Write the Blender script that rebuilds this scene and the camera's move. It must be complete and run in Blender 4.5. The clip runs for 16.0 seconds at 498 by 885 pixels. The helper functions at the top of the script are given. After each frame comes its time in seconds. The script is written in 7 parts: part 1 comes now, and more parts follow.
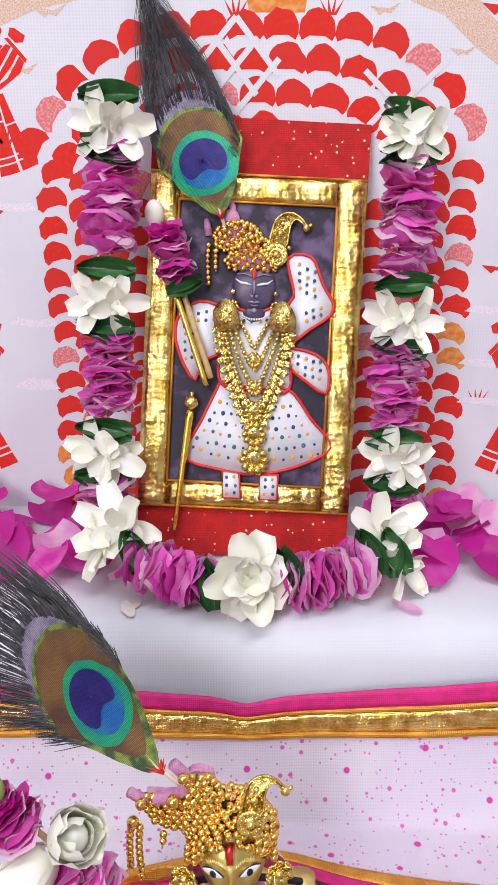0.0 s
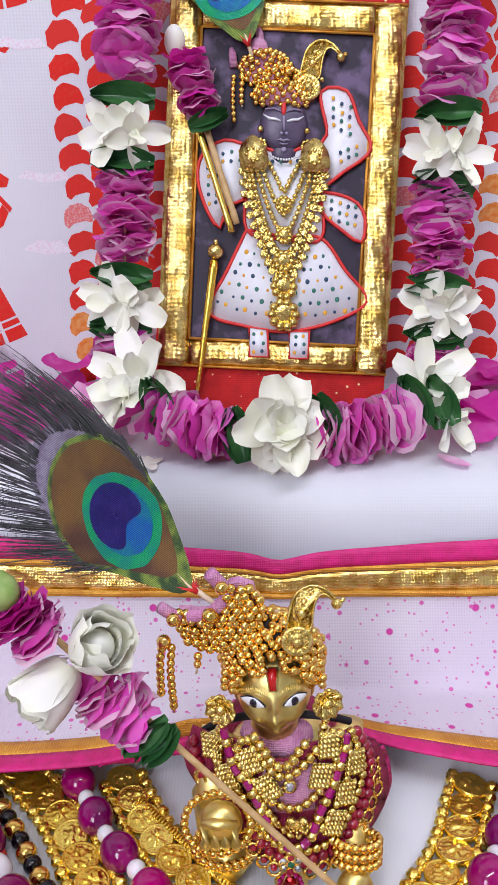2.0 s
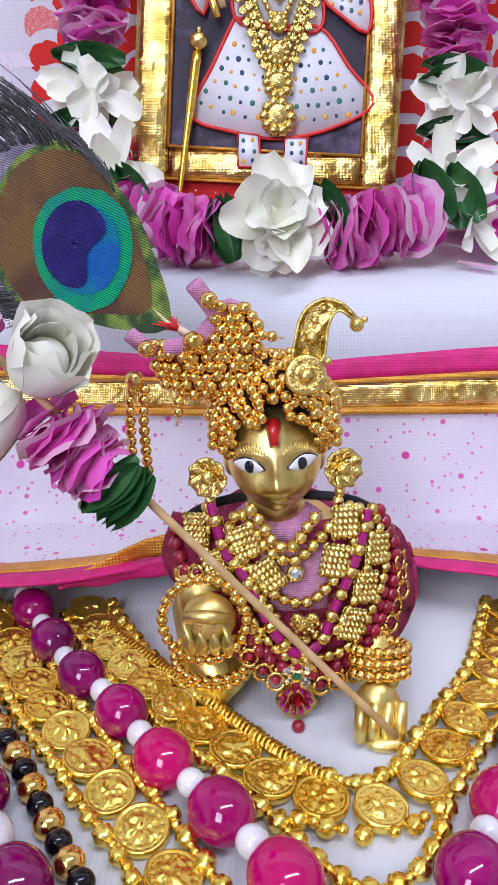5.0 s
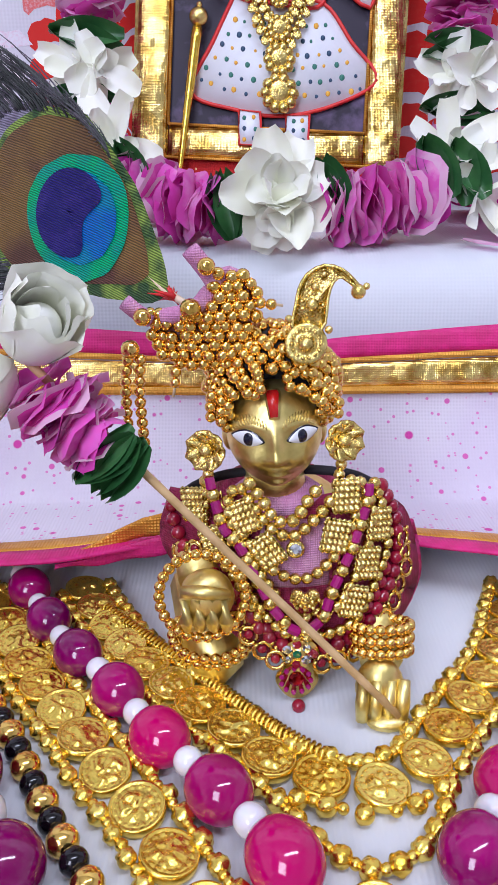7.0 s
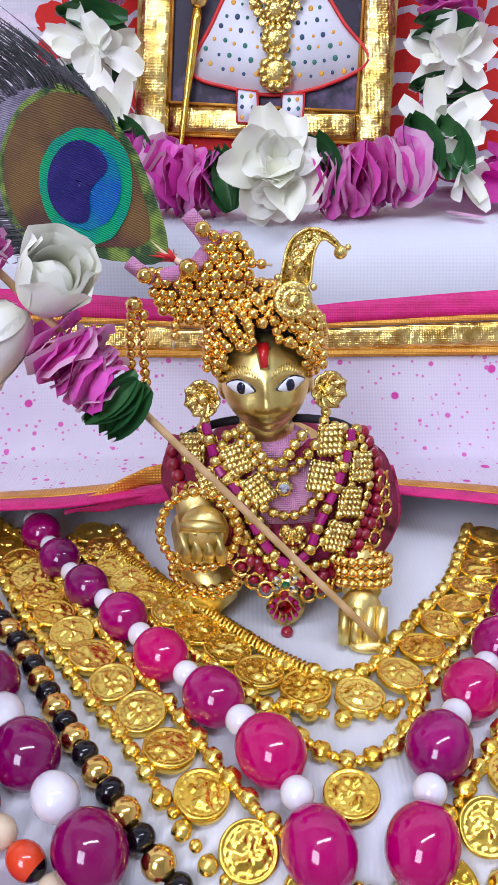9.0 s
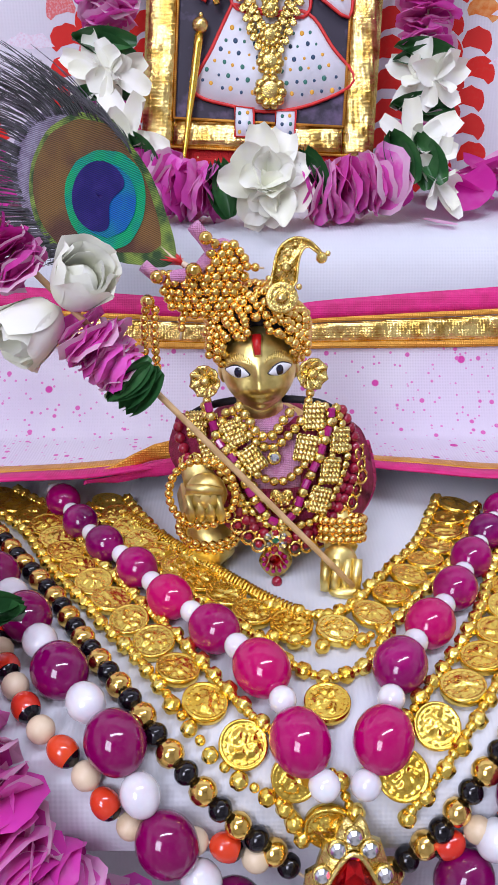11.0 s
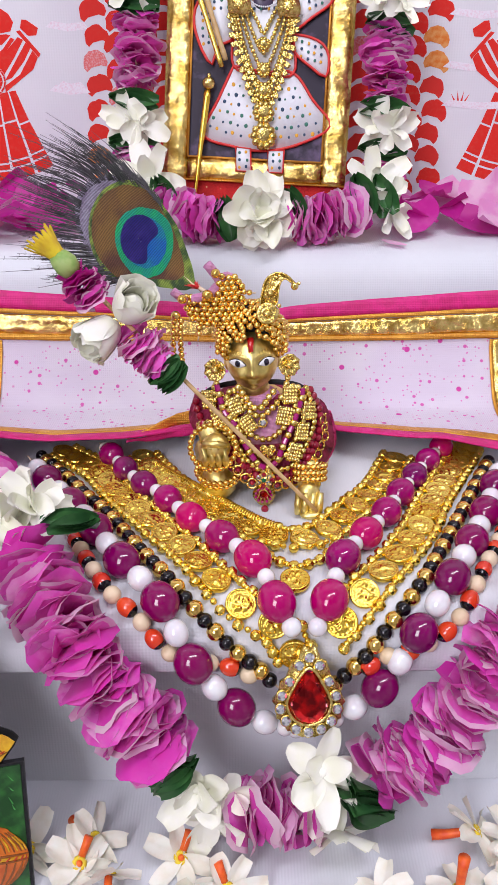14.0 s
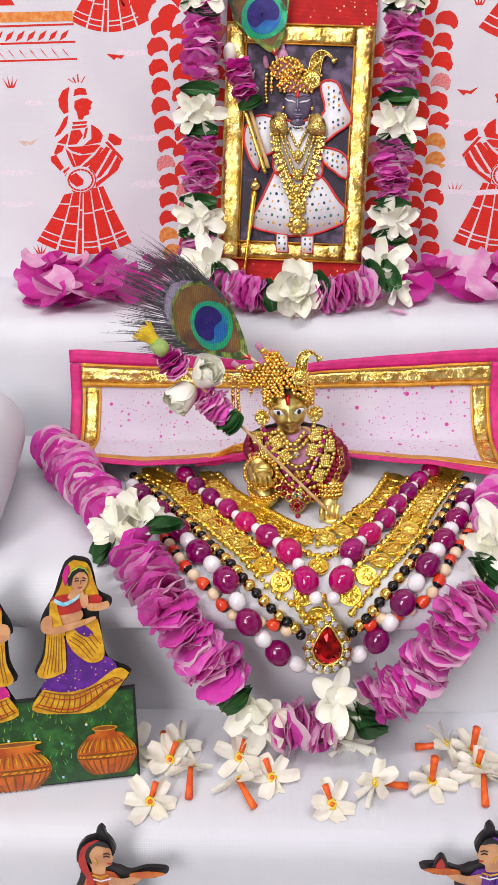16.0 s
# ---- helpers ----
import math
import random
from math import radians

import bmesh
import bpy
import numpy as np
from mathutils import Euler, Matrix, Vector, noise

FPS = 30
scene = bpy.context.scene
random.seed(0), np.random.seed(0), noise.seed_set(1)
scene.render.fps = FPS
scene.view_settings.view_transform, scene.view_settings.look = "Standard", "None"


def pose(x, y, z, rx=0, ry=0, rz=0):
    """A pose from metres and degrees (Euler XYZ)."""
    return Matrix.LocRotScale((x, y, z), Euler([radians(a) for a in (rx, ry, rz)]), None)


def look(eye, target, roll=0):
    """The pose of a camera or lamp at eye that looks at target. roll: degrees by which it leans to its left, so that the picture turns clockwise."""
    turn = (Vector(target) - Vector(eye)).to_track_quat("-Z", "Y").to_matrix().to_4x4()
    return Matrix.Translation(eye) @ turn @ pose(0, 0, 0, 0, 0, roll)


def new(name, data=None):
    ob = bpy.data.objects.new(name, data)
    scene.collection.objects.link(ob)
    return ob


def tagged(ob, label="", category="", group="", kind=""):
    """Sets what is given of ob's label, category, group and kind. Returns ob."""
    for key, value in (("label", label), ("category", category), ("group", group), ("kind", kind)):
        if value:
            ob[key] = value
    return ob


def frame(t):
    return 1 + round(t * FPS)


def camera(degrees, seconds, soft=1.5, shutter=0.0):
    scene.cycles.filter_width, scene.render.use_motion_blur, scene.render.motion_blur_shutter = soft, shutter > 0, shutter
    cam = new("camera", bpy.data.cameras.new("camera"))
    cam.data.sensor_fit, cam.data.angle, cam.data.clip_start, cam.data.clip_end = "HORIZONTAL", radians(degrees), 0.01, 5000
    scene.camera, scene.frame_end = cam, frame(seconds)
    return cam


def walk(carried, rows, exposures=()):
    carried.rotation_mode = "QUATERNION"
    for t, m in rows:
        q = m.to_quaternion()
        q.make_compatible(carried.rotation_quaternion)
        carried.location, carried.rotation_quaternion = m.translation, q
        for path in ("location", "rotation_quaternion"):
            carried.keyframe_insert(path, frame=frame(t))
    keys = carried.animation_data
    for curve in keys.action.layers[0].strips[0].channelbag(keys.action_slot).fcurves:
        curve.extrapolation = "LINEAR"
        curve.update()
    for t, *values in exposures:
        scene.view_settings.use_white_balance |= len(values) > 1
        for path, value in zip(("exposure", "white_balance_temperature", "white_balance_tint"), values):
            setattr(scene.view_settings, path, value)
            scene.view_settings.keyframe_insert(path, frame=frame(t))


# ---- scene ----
cam = camera(33.5, 16.0, 0.9)
METRES, EYE, TILT, LEAN, TURN = 0.42, 0.255, -20.0, 0.0, 0.0
ROWS = [
    (0.0, 0.0, 0.0, 0.0, 0.0, 0.0, -0.0),
    (0.5, -0.0059, 0.0068, -0.0215, 0.02, -0.32, -0.01),
    (1.0, -0.0111, 0.0186, -0.0505, -0.04, -0.59, 0.04),
    (1.5, -0.0184, 0.0411, -0.085, 0.19, -0.98, 0.14),
    (2.0, -0.0238, 0.0666, -0.1261, 0.37, -1.31, 0.16),
    (2.5, -0.0299, 0.0888, -0.1593, 0.07, -1.57, 0.03),
    (3.0, -0.0288, 0.1087, -0.1916, -0.11, -1.85, 0.18),
    (3.5, -0.0292, 0.1385, -0.227, -0.65, -1.94, 0.14),
    (4.0, -0.0314, 0.1551, -0.2498, -0.99, -1.88, 0.22),
    (6.5, -0.0294, 0.1803, -0.2826, -0.52, -1.89, 0.35),
    (7.0, -0.0282, 0.1811, -0.2845, -0.55, -2.2, 0.3),
    (7.5, -0.0241, 0.1752, -0.2897, -0.45, -2.59, 0.33),
    (8.0, -0.0239, 0.1651, -0.2939, -0.27, -2.89, 0.41),
    (8.5, -0.0239, 0.15, -0.2985, -0.28, -3.12, 0.33),
    (9.0, -0.0233, 0.1404, -0.3018, -0.33, -3.25, 0.23),
    (11.5, -0.0222, 0.0387, -0.3128, -0.56, -3.46, 0.07),
    (12.0, -0.0272, 0.0138, -0.314, -0.77, -3.5, 0.06),
    (12.5, -0.025, -0.017, -0.311, -0.84, -3.48, 0.11),
    (13.0, -0.0222, -0.0544, -0.3094, -0.81, -3.62, 0.14),
    (13.5, -0.0263, -0.1066, -0.3005, -0.57, -4.43, 0.05),
    (14.0, -0.0188, -0.1663, -0.2969, -0.31, -5.51, 0.16),
    (14.5, -0.0184, -0.2368, -0.2897, 0.3, -6.29, 0.49),
    (15.0, -0.0174, -0.3067, -0.2689, 0.86, -6.26, 0.6),
    (15.5, -0.011, -0.3783, -0.2496, 1.31, -6.14, 0.49),
    (16.0, -0.0226, -0.4582, -0.2347, 2.15, -5.55, 0.35),
]
walk(cam, [(t, pose(0, 0, EYE, TILT, LEAN, TURN) @ pose(METRES * x, METRES * y, METRES * z, 90 + pitch, roll, yaw)) for t, x, y, z, yaw, pitch, roll in ROWS],
     [(0.0, 0.24, 6350, 18), (1.0, 0.02, 6200, 18), (2.0, 0.12, 6100, 18), (3.5, 0.16, 5950, 19), (7.0, 0.13, 5620, 19), (12.5, 0.15, 6000, 21), (14.5, 0.17, 6450, 20), (16.0, 0.19, 6800, 17)])

# ---- light: a room with a bright window behind the camera and a ceiling lamp ----
K = 0.001  # the small things below are written in millimetres
world = bpy.data.worlds.new("room_world")
world.use_nodes = True
world.node_tree.nodes["Background"].inputs[0].default_value = (0.75, 0.8, 0.9, 1)
world.node_tree.nodes["Background"].inputs[1].default_value = 0.3
scene.world = world
scene.view_settings.exposure = 0.0


def area_lamp(name, eye, target, sx, sy, watts, colour):
    data = bpy.data.lights.new(name, "AREA")
    data.shape, data.size, data.size_y, data.energy, data.color = "RECTANGLE", sx, sy, watts, colour
    ob = new(name, data)
    ob.matrix_world = look(eye, target)
    return ob


area_lamp("window_light", (-0.75, -1.55, 1.15), (0, 0.2, 0.05), 0.7, 1.1, 25, (0.96, 0.96, 1.0))
area_lamp("ceiling_light", (0.25, -0.35, 1.55), (0.05, 0.2, 0), 1.3, 0.14, 11.5, (0.93, 0.95, 1.0))

# ---- materials ----


def mk(name, base, rough=0.5, metal=0.0, second=None, scale=300.0, mix=(0.4, 0.6), bump=0.0, bscale=900.0, rnd=None, third=None,
       coat=0.0, sss=0.0, sheen=0.0, bdist=0.0005, trans=0.0, ior=1.5, detail=4.0):
    """A surface: base and second colour mixed by noise, a third by a random number per object or island, with fine relief."""
    m = bpy.data.materials.new(name)
    m.use_nodes = True
    nt = m.node_tree
    p = nt.nodes["Principled BSDF"]
    p.inputs["Base Color"].default_value = (*base, 1)
    p.inputs["Roughness"].default_value = rough
    p.inputs["Metallic"].default_value = metal
    p.inputs["Coat Weight"].default_value = coat
    p.inputs["Coat Roughness"].default_value = 0.06
    p.inputs["Sheen Weight"].default_value = sheen
    p.inputs["Transmission Weight"].default_value = trans
    p.inputs["IOR"].default_value = ior
    if sss:
        p.inputs["Subsurface Weight"].default_value = sss
        p.inputs["Subsurface Radius"].default_value = (1, 0.6, 0.6)
        p.inputs["Subsurface Scale"].default_value = 0.002
    co = nt.nodes.new("ShaderNodeTexCoord")
    out = None
    if second:
        n = nt.nodes.new("ShaderNodeTexNoise")
        n.inputs["Scale"].default_value = scale
        n.inputs["Detail"].default_value = detail
        nt.links.new(co.outputs["Object"], n.inputs["Vector"])
        r = nt.nodes.new("ShaderNodeMapRange")
        r.inputs[1].default_value, r.inputs[2].default_value = mix
        nt.links.new(n.outputs[0], r.inputs[0])
        x = nt.nodes.new("ShaderNodeMix")
        x.data_type = "RGBA"
        x.inputs[6].default_value, x.inputs[7].default_value = (*base, 1), (*second, 1)
        nt.links.new(r.outputs[0], x.inputs[0])
        out = x.outputs[2]
    if rnd:
        if rnd == "object":
            g = nt.nodes.new("ShaderNodeObjectInfo").outputs["Random"]
        else:
            g = nt.nodes.new("ShaderNodeNewGeometry").outputs["Random Per Island"]
        x = nt.nodes.new("ShaderNodeMix")
        x.data_type = "RGBA"
        nt.links.new(g, x.inputs[0])
        if out:
            nt.links.new(out, x.inputs[6])
        else:
            x.inputs[6].default_value = (*base, 1)
        x.inputs[7].default_value = (*(third or base), 1)
        out = x.outputs[2]
    if out:
        nt.links.new(out, p.inputs["Base Color"])
    if bump:
        n = nt.nodes.new("ShaderNodeTexNoise")
        n.inputs["Scale"].default_value = bscale
        n.inputs["Detail"].default_value = 3
        nt.links.new(co.outputs["Object"], n.inputs["Vector"])
        b = nt.nodes.new("ShaderNodeBump")
        b.inputs["Strength"].default_value = bump
        b.inputs["Distance"].default_value = bdist
        nt.links.new(n.outputs[0], b.inputs["Height"])
        nt.links.new(b.outputs[0], p.inputs["Normal"])
    return m


def thin(m, amount=0.4):
    """Lets light through a petal or leaf, in its own colour."""
    nt = m.node_tree
    p = nt.nodes["Principled BSDF"]
    t = nt.nodes.new("ShaderNodeBsdfTranslucent")
    if p.inputs["Base Color"].links:
        nt.links.new(p.inputs["Base Color"].links[0].from_socket, t.inputs[0])
    else:
        t.inputs[0].default_value = p.inputs["Base Color"].default_value
    x = nt.nodes.new("ShaderNodeMixShader")
    x.inputs[0].default_value = amount
    nt.links.new(p.outputs[0], x.inputs[1])
    nt.links.new(t.outputs[0], x.inputs[2])
    nt.links.new(x.outputs[0], nt.nodes["Material Output"].inputs[0])
    return m


def weave(m, size=2200.0, strength=0.25):
    """Adds a woven relief of crossing threads to a cloth."""
    nt = m.node_tree
    co = nt.nodes.new("ShaderNodeTexCoord")
    mixes = []
    for axis in ("X", "Z"):
        w = nt.nodes.new("ShaderNodeTexWave")
        w.bands_direction = axis
        w.inputs["Scale"].default_value = size / 6.28
        w.inputs["Distortion"].default_value = 0.6
        nt.links.new(co.outputs["Object"], w.inputs["Vector"])
        mixes.append(w)
    a = nt.nodes.new("ShaderNodeMath")
    a.operation = "ADD"
    nt.links.new(mixes[0].outputs["Fac"], a.inputs[0])
    nt.links.new(mixes[1].outputs["Fac"], a.inputs[1])
    b = nt.nodes.new("ShaderNodeBump")
    b.inputs["Strength"].default_value = strength
    b.inputs["Distance"].default_value = 0.0002
    nt.links.new(a.outputs[0], b.inputs["Height"])
    p = nt.nodes["Principled BSDF"]
    if p.inputs["Normal"].links:
        nt.links.new(p.inputs["Normal"].links[0].from_socket, b.inputs["Normal"])
    nt.links.new(b.outputs[0], p.inputs["Normal"])
    return m


def spotted(m, spots, colour, size, keep):
    """Scatters round spots of a colour over a material: cells of a given scale, of which some carry a spot."""
    nt = m.node_tree
    p = nt.nodes["Principled BSDF"]
    co = nt.nodes.new("ShaderNodeTexCoord")
    v = nt.nodes.new("ShaderNodeTexVoronoi")
    v.inputs["Scale"].default_value = spots
    nt.links.new(co.outputs["Object"], v.inputs["Vector"])
    less = nt.nodes.new("ShaderNodeMapRange")
    less.inputs[1].default_value, less.inputs[2].default_value = size, size * 0.75
    nt.links.new(v.outputs["Distance"], less.inputs[0])
    sep = nt.nodes.new("ShaderNodeSeparateColor")
    nt.links.new(v.outputs["Color"], sep.inputs[0])
    some = nt.nodes.new("ShaderNodeMath")
    some.operation = "LESS_THAN"
    some.inputs[1].default_value = keep
    nt.links.new(sep.outputs[0], some.inputs[0])
    mul = nt.nodes.new("ShaderNodeMath")
    mul.operation = "MULTIPLY"
    nt.links.new(less.outputs[0], mul.inputs[0])
    nt.links.new(some.outputs[0], mul.inputs[1])
    x = nt.nodes.new("ShaderNodeMix")
    x.data_type = "RGBA"
    x.inputs[7].default_value = (*colour, 1)
    nt.links.new(mul.outputs[0], x.inputs[0])
    if p.inputs["Base Color"].links:
        nt.links.new(p.inputs["Base Color"].links[0].from_socket, x.inputs[6])
    else:
        x.inputs[6].default_value = p.inputs["Base Color"].default_value
    nt.links.new(x.outputs[2], p.inputs["Base Color"])
    return m


M_WALLCLOTH = weave(mk("painted_white_cotton", (0.73, 0.73, 0.76), 0.9, second=(0.69, 0.68, 0.73), scale=14, bump=0.1, bscale=60, bdist=0.002), 1400, 0.2)
M_CLOTH = weave(mk("white_cotton_cloth", (0.68, 0.7, 0.73), 0.85, second=(0.63, 0.65, 0.69), scale=12, bump=0.25, bscale=35, bdist=0.003, sheen=0.1), 1800, 0.2)
M_SPOT = mk("spotted_white_fabric", (0.66, 0.61, 0.68), 0.85, second=(0.62, 0.55, 0.65), scale=25, bump=0.15, bscale=70, bdist=0.002)
weave(spotted(spotted(spotted(M_SPOT, 130, (0.58, 0.05, 0.32), 0.2, 0.26), 240, (0.62, 0.12, 0.4), 0.24, 0.28), 520, (0.64, 0.2, 0.46), 0.28, 0.3), 2100, 0.3)
M_PINK = weave(mk("magenta_ribbon", (0.68, 0.012, 0.2), 0.55, second=(0.56, 0.01, 0.15), scale=200, bump=0.2, bscale=800), 2500, 0.3)
M_ORANGE = weave(mk("orange_gold_ribbon", (0.62, 0.27, 0.03), 0.42, metal=0.55, second=(0.75, 0.38, 0.05), scale=90, bump=0.3, bscale=500), 2500, 0.5)
M_GOLDRIB = weave(mk("gold_lace_ribbon", (0.95, 0.74, 0.26), 0.25, metal=1.0, second=(0.6, 0.38, 0.08), scale=140, bump=0.8, bscale=75, bdist=0.004), 3800, 0.22)
M_GOLD = mk("polished_gold_bead", (0.9, 0.62, 0.15), 0.15, metal=1.0, second=(0.8, 0.5, 0.09), scale=400, bump=0.08, bscale=1500, rnd="object", third=(0.9, 0.6, 0.17))
M_COIN = mk("stamped_gold_coin", (0.96, 0.68, 0.1), 0.26, metal=1.0, second=(0.8, 0.48, 0.04), scale=500, bump=0.22, bscale=1300, rnd="object", third=(0.98, 0.76, 0.16), bdist=0.0005)
M_PALEGOLD = mk("pale_gold_filigree", (0.95, 0.76, 0.26), 0.22, metal=1.0, second=(0.66, 0.48, 0.12), scale=600, bump=0.4, bscale=2200)
M_BRASS = mk("old_polished_brass", (0.92, 0.76, 0.28), 0.4, metal=1.0, second=(0.7, 0.56, 0.17), scale=180, bump=0.25, bscale=700, bdist=0.0004)
M_RUBY = mk("magenta_stone_bead", (0.27, 0.0, 0.13), 0.07, second=(0.14, 0.0, 0.08), scale=90, rnd="object", third=(0.5, 0.0, 0.11), coat=0.15)
M_PLUM = mk("plum_stone_bead", (0.17, 0.0, 0.09), 0.08, second=(0.09, 0.0, 0.055), scale=90, rnd="object", third=(0.22, 0.0, 0.08), coat=0.25)
M_PEARL = mk("white_pearl", (0.8, 0.8, 0.8), 0.16, second=(0.72, 0.69, 0.73), scale=160, coat=0.5, sss=0.3)
M_BLACK = mk("black_glass_bead", (0.004, 0.003, 0.005), 0.06)
M_SEEDRED = mk("scarlet_seed", (0.75, 0.07, 0.01), 0.16, rnd="object", third=(0.62, 0.03, 0.01), coat=0.4)
M_CREAM = mk("cream_wooden_bead", (0.72, 0.56, 0.36), 0.4, second=(0.6, 0.44, 0.25), scale=260, rnd="object", third=(0.78, 0.64, 0.45))
M_CRYSTAL = mk("clear_cut_crystal", (0.92, 0.94, 0.98), 0.04, metal=0.85, second=(0.4, 0.43, 0.48), scale=1100)
M_REDGEM = mk("cut_red_glass", (0.75, 0.004, 0.004), 0.04, metal=0.9, second=(0.2, 0.0, 0.002), scale=260, coat=0.3)
M_PETAL = mk("pink_rose_petal", (0.88, 0.15, 0.62), 0.6, second=(0.95, 0.55, 0.8), scale=170, mix=(0.48, 0.75), rnd="island", third=(0.74, 0.035, 0.46), bump=0.2, bscale=500, sss=0.25, sheen=0.15)
M_DEEPPETAL = mk("deep_pink_rose_petal", (0.66, 0.02, 0.36), 0.5, second=(0.78, 0.2, 0.54), scale=70, mix=(0.45, 0.7), rnd="object", third=(0.5, 0.012, 0.27), bump=0.2, bscale=300, sss=0.12)
M_PALEPETAL = mk("pale_pink_petal", (0.86, 0.5, 0.72), 0.6, second=(0.8, 0.22, 0.6), scale=110, rnd="island", third=(0.8, 0.6, 0.68), bump=0.2, bscale=400, sss=0.12)
M_WHITEFL = mk("white_blossom", (0.9, 0.9, 0.81), 0.6, second=(0.88, 0.89, 0.72), scale=120, bump=0.2, bscale=260)
M_IVORY = mk("ivory_blossom", (0.9, 0.88, 0.78), 0.55, second=(0.84, 0.8, 0.66), scale=150, bump=0.2, bscale=300, sss=0.2)
M_LEAF = mk("dark_green_leaf", (0.025, 0.11, 0.03), 0.35, second=(0.05, 0.17, 0.045), scale=120, rnd="island", third=(0.02, 0.075, 0.025), bump=0.2, bscale=500)
M_STEM = mk("orange_flower_tube", (0.85, 0.15, 0.012), 0.5, second=(0.72, 0.08, 0.01), scale=250, sss=0.15)
for m in (M_PETAL, M_DEEPPETAL, M_PALEPETAL):
    thin(m, 0.3)
thin(M_WHITEFL, 0.12)
thin(M_IVORY, 0.15)
thin(M_LEAF, 0.15)
M_REDBOARD = spotted(weave(mk("red_glitter_fabric", (0.52, 0.008, 0.006), 0.8, second=(0.42, 0.005, 0.005), scale=160, bump=0.3, bscale=900), 2600, 0.4), 420, (0.85, 0.6, 0.3), 0.26, 0.22)
M_DARKPIC = mk("dark_violet_print", (0.016, 0.009, 0.026), 0.6, second=(0.13, 0.085, 0.17), scale=95, mix=(0.5, 0.66), detail=7)
M_DRESS = mk("white_enamel_paper", (0.8, 0.82, 0.86), 0.5, second=(0.76, 0.78, 0.82), scale=80)
M_DOTORANGE = mk("orange_paint_dot", (0.75, 0.38, 0.02), 0.5)
M_DOTNAVY = mk("navy_paint_dot", (0.02, 0.06, 0.12), 0.5)
M_DOTGREEN = mk("green_paint_dot", (0.03, 0.17, 0.12), 0.5)
M_REDTRIM = mk("scarlet_trim", (0.7, 0.03, 0.02), 0.45, second=(0.6, 0.02, 0.02), scale=300)
# Painted brow and nose lines; lip and chin highlights laid on as paler colour.
M_FACELIGHT = mk("pale_slate_brushwork_and_highlight", (0.34, 0.29, 0.42), 0.4, second=(0.24, 0.2, 0.32), scale=300)
M_FACE = mk("slate_painted_face", (0.065, 0.048, 0.09), 0.4, second=(0.1, 0.075, 0.13), scale=160)
M_PAINT = mk("red_stencil_paint", (0.72, 0.018, 0.008), 0.9, second=(0.68, 0.05, 0.03), scale=420, mix=(0.5, 0.75), rnd="object", third=(0.66, 0.03, 0.02))
M_PALEPAINT = mk("worn_red_stencil_paint", (0.74, 0.16, 0.15), 0.8, second=(0.74, 0.5, 0.52), scale=900, mix=(0.45, 0.75))
M_ORPAINT = mk("orange_stencil_paint", (0.75, 0.2, 0.02), 0.75, second=(0.78, 0.35, 0.1), scale=300)
M_OCHRE = mk("dry_brushed_ochre", (0.66, 0.36, 0.16), 0.9, second=(0.78, 0.7, 0.7), scale=1600, mix=(0.35, 0.7))
M_SMEAR = mk("faint_pink_smear", (0.78, 0.6, 0.68), 0.9, second=(0.8, 0.77, 0.83), scale=900, mix=(0.3, 0.55))
M_WOOD = mk("split_bamboo", (0.62, 0.42, 0.2), 0.45, second=(0.5, 0.32, 0.13), scale=200)
# Unseen room surfaces, kept pale so that they bounce light into the brass.
M_ROOMWALL = mk("unseen_room_plaster", (0.74, 0.73, 0.72), 0.9, second=(0.69, 0.68, 0.67), scale=3, bump=0.2, bscale=30)
M_ROOMFLOOR = mk("unseen_room_stone", (0.5, 0.46, 0.42), 0.4, second=(0.42, 0.39, 0.35), scale=6, bump=0.1, bscale=20)

# ---- geometry helpers, in millimetres ----
RND = random.Random(7)


def vec(*a):
    return Vector(a)


def thing(name, base, label, category, group="", kind=""):
    ob = new(name)
    ob.location = Vector(base) * K
    ob.empty_display_size = 0.01
    return tagged(ob, label, category, group, kind)


def origin(ob):
    o = Vector((0, 0, 0))
    while ob:
        o = o + ob.location
        ob = ob.parent
    return o / K


def make_mesh(name, bm, materials, smooth=True):
    me = bpy.data.meshes.new(name)
    bm.to_mesh(me)
    bm.free()
    for m in materials if isinstance(materials, (list, tuple)) else [materials]:
        me.materials.append(m)
    if smooth:
        me.polygons.foreach_set("use_smooth", [True] * len(me.polygons))
    return me


def part(name, bm, materials, parent=None, label="", smooth=True):
    """Links a bmesh, in millimetres of the world, as one mesh object under a thing or part."""
    shift = origin(parent) if parent else Vector((0, 0, 0))
    for v in bm.verts:
        v.co = (v.co - shift) * K
    ob = new(name, make_mesh(name, bm, materials, smooth))
    ob.parent = parent
    if label:
        ob["label"] = label
    return ob


def piece_mesh(name, bm, materials, smooth=True):
    """A mesh in metres from a bmesh in millimetres, to be shared by many pieces."""
    for v in bm.verts:
        v.co = v.co * K
    return make_mesh(name, bm, materials, smooth)


def piece(name, me, parent, place, turn=None, size=1.0):
    """One more object on a shared mesh, at a place in millimetres of the world."""
    ob = new(name, me)
    ob.parent = parent
    m = turn.to_4x4() if turn else Matrix.Identity(4)
    s = size if isinstance(size, (tuple, list)) else (size,) * 3
    ob.matrix_basis = Matrix.Translation((Vector(place) - origin(parent)) * K) @ m @ Matrix.Diagonal((*s, 1))
    return ob


def put(bm, verts, faces, mat=0, m=None):
    vs = [bm.verts.new((m @ Vector(v)) if m else v) for v in verts]
    for f in faces:
        try:
            bm.faces.new([vs[i] for i in f]).material_index = mat
        except ValueError:
            pass
    return vs


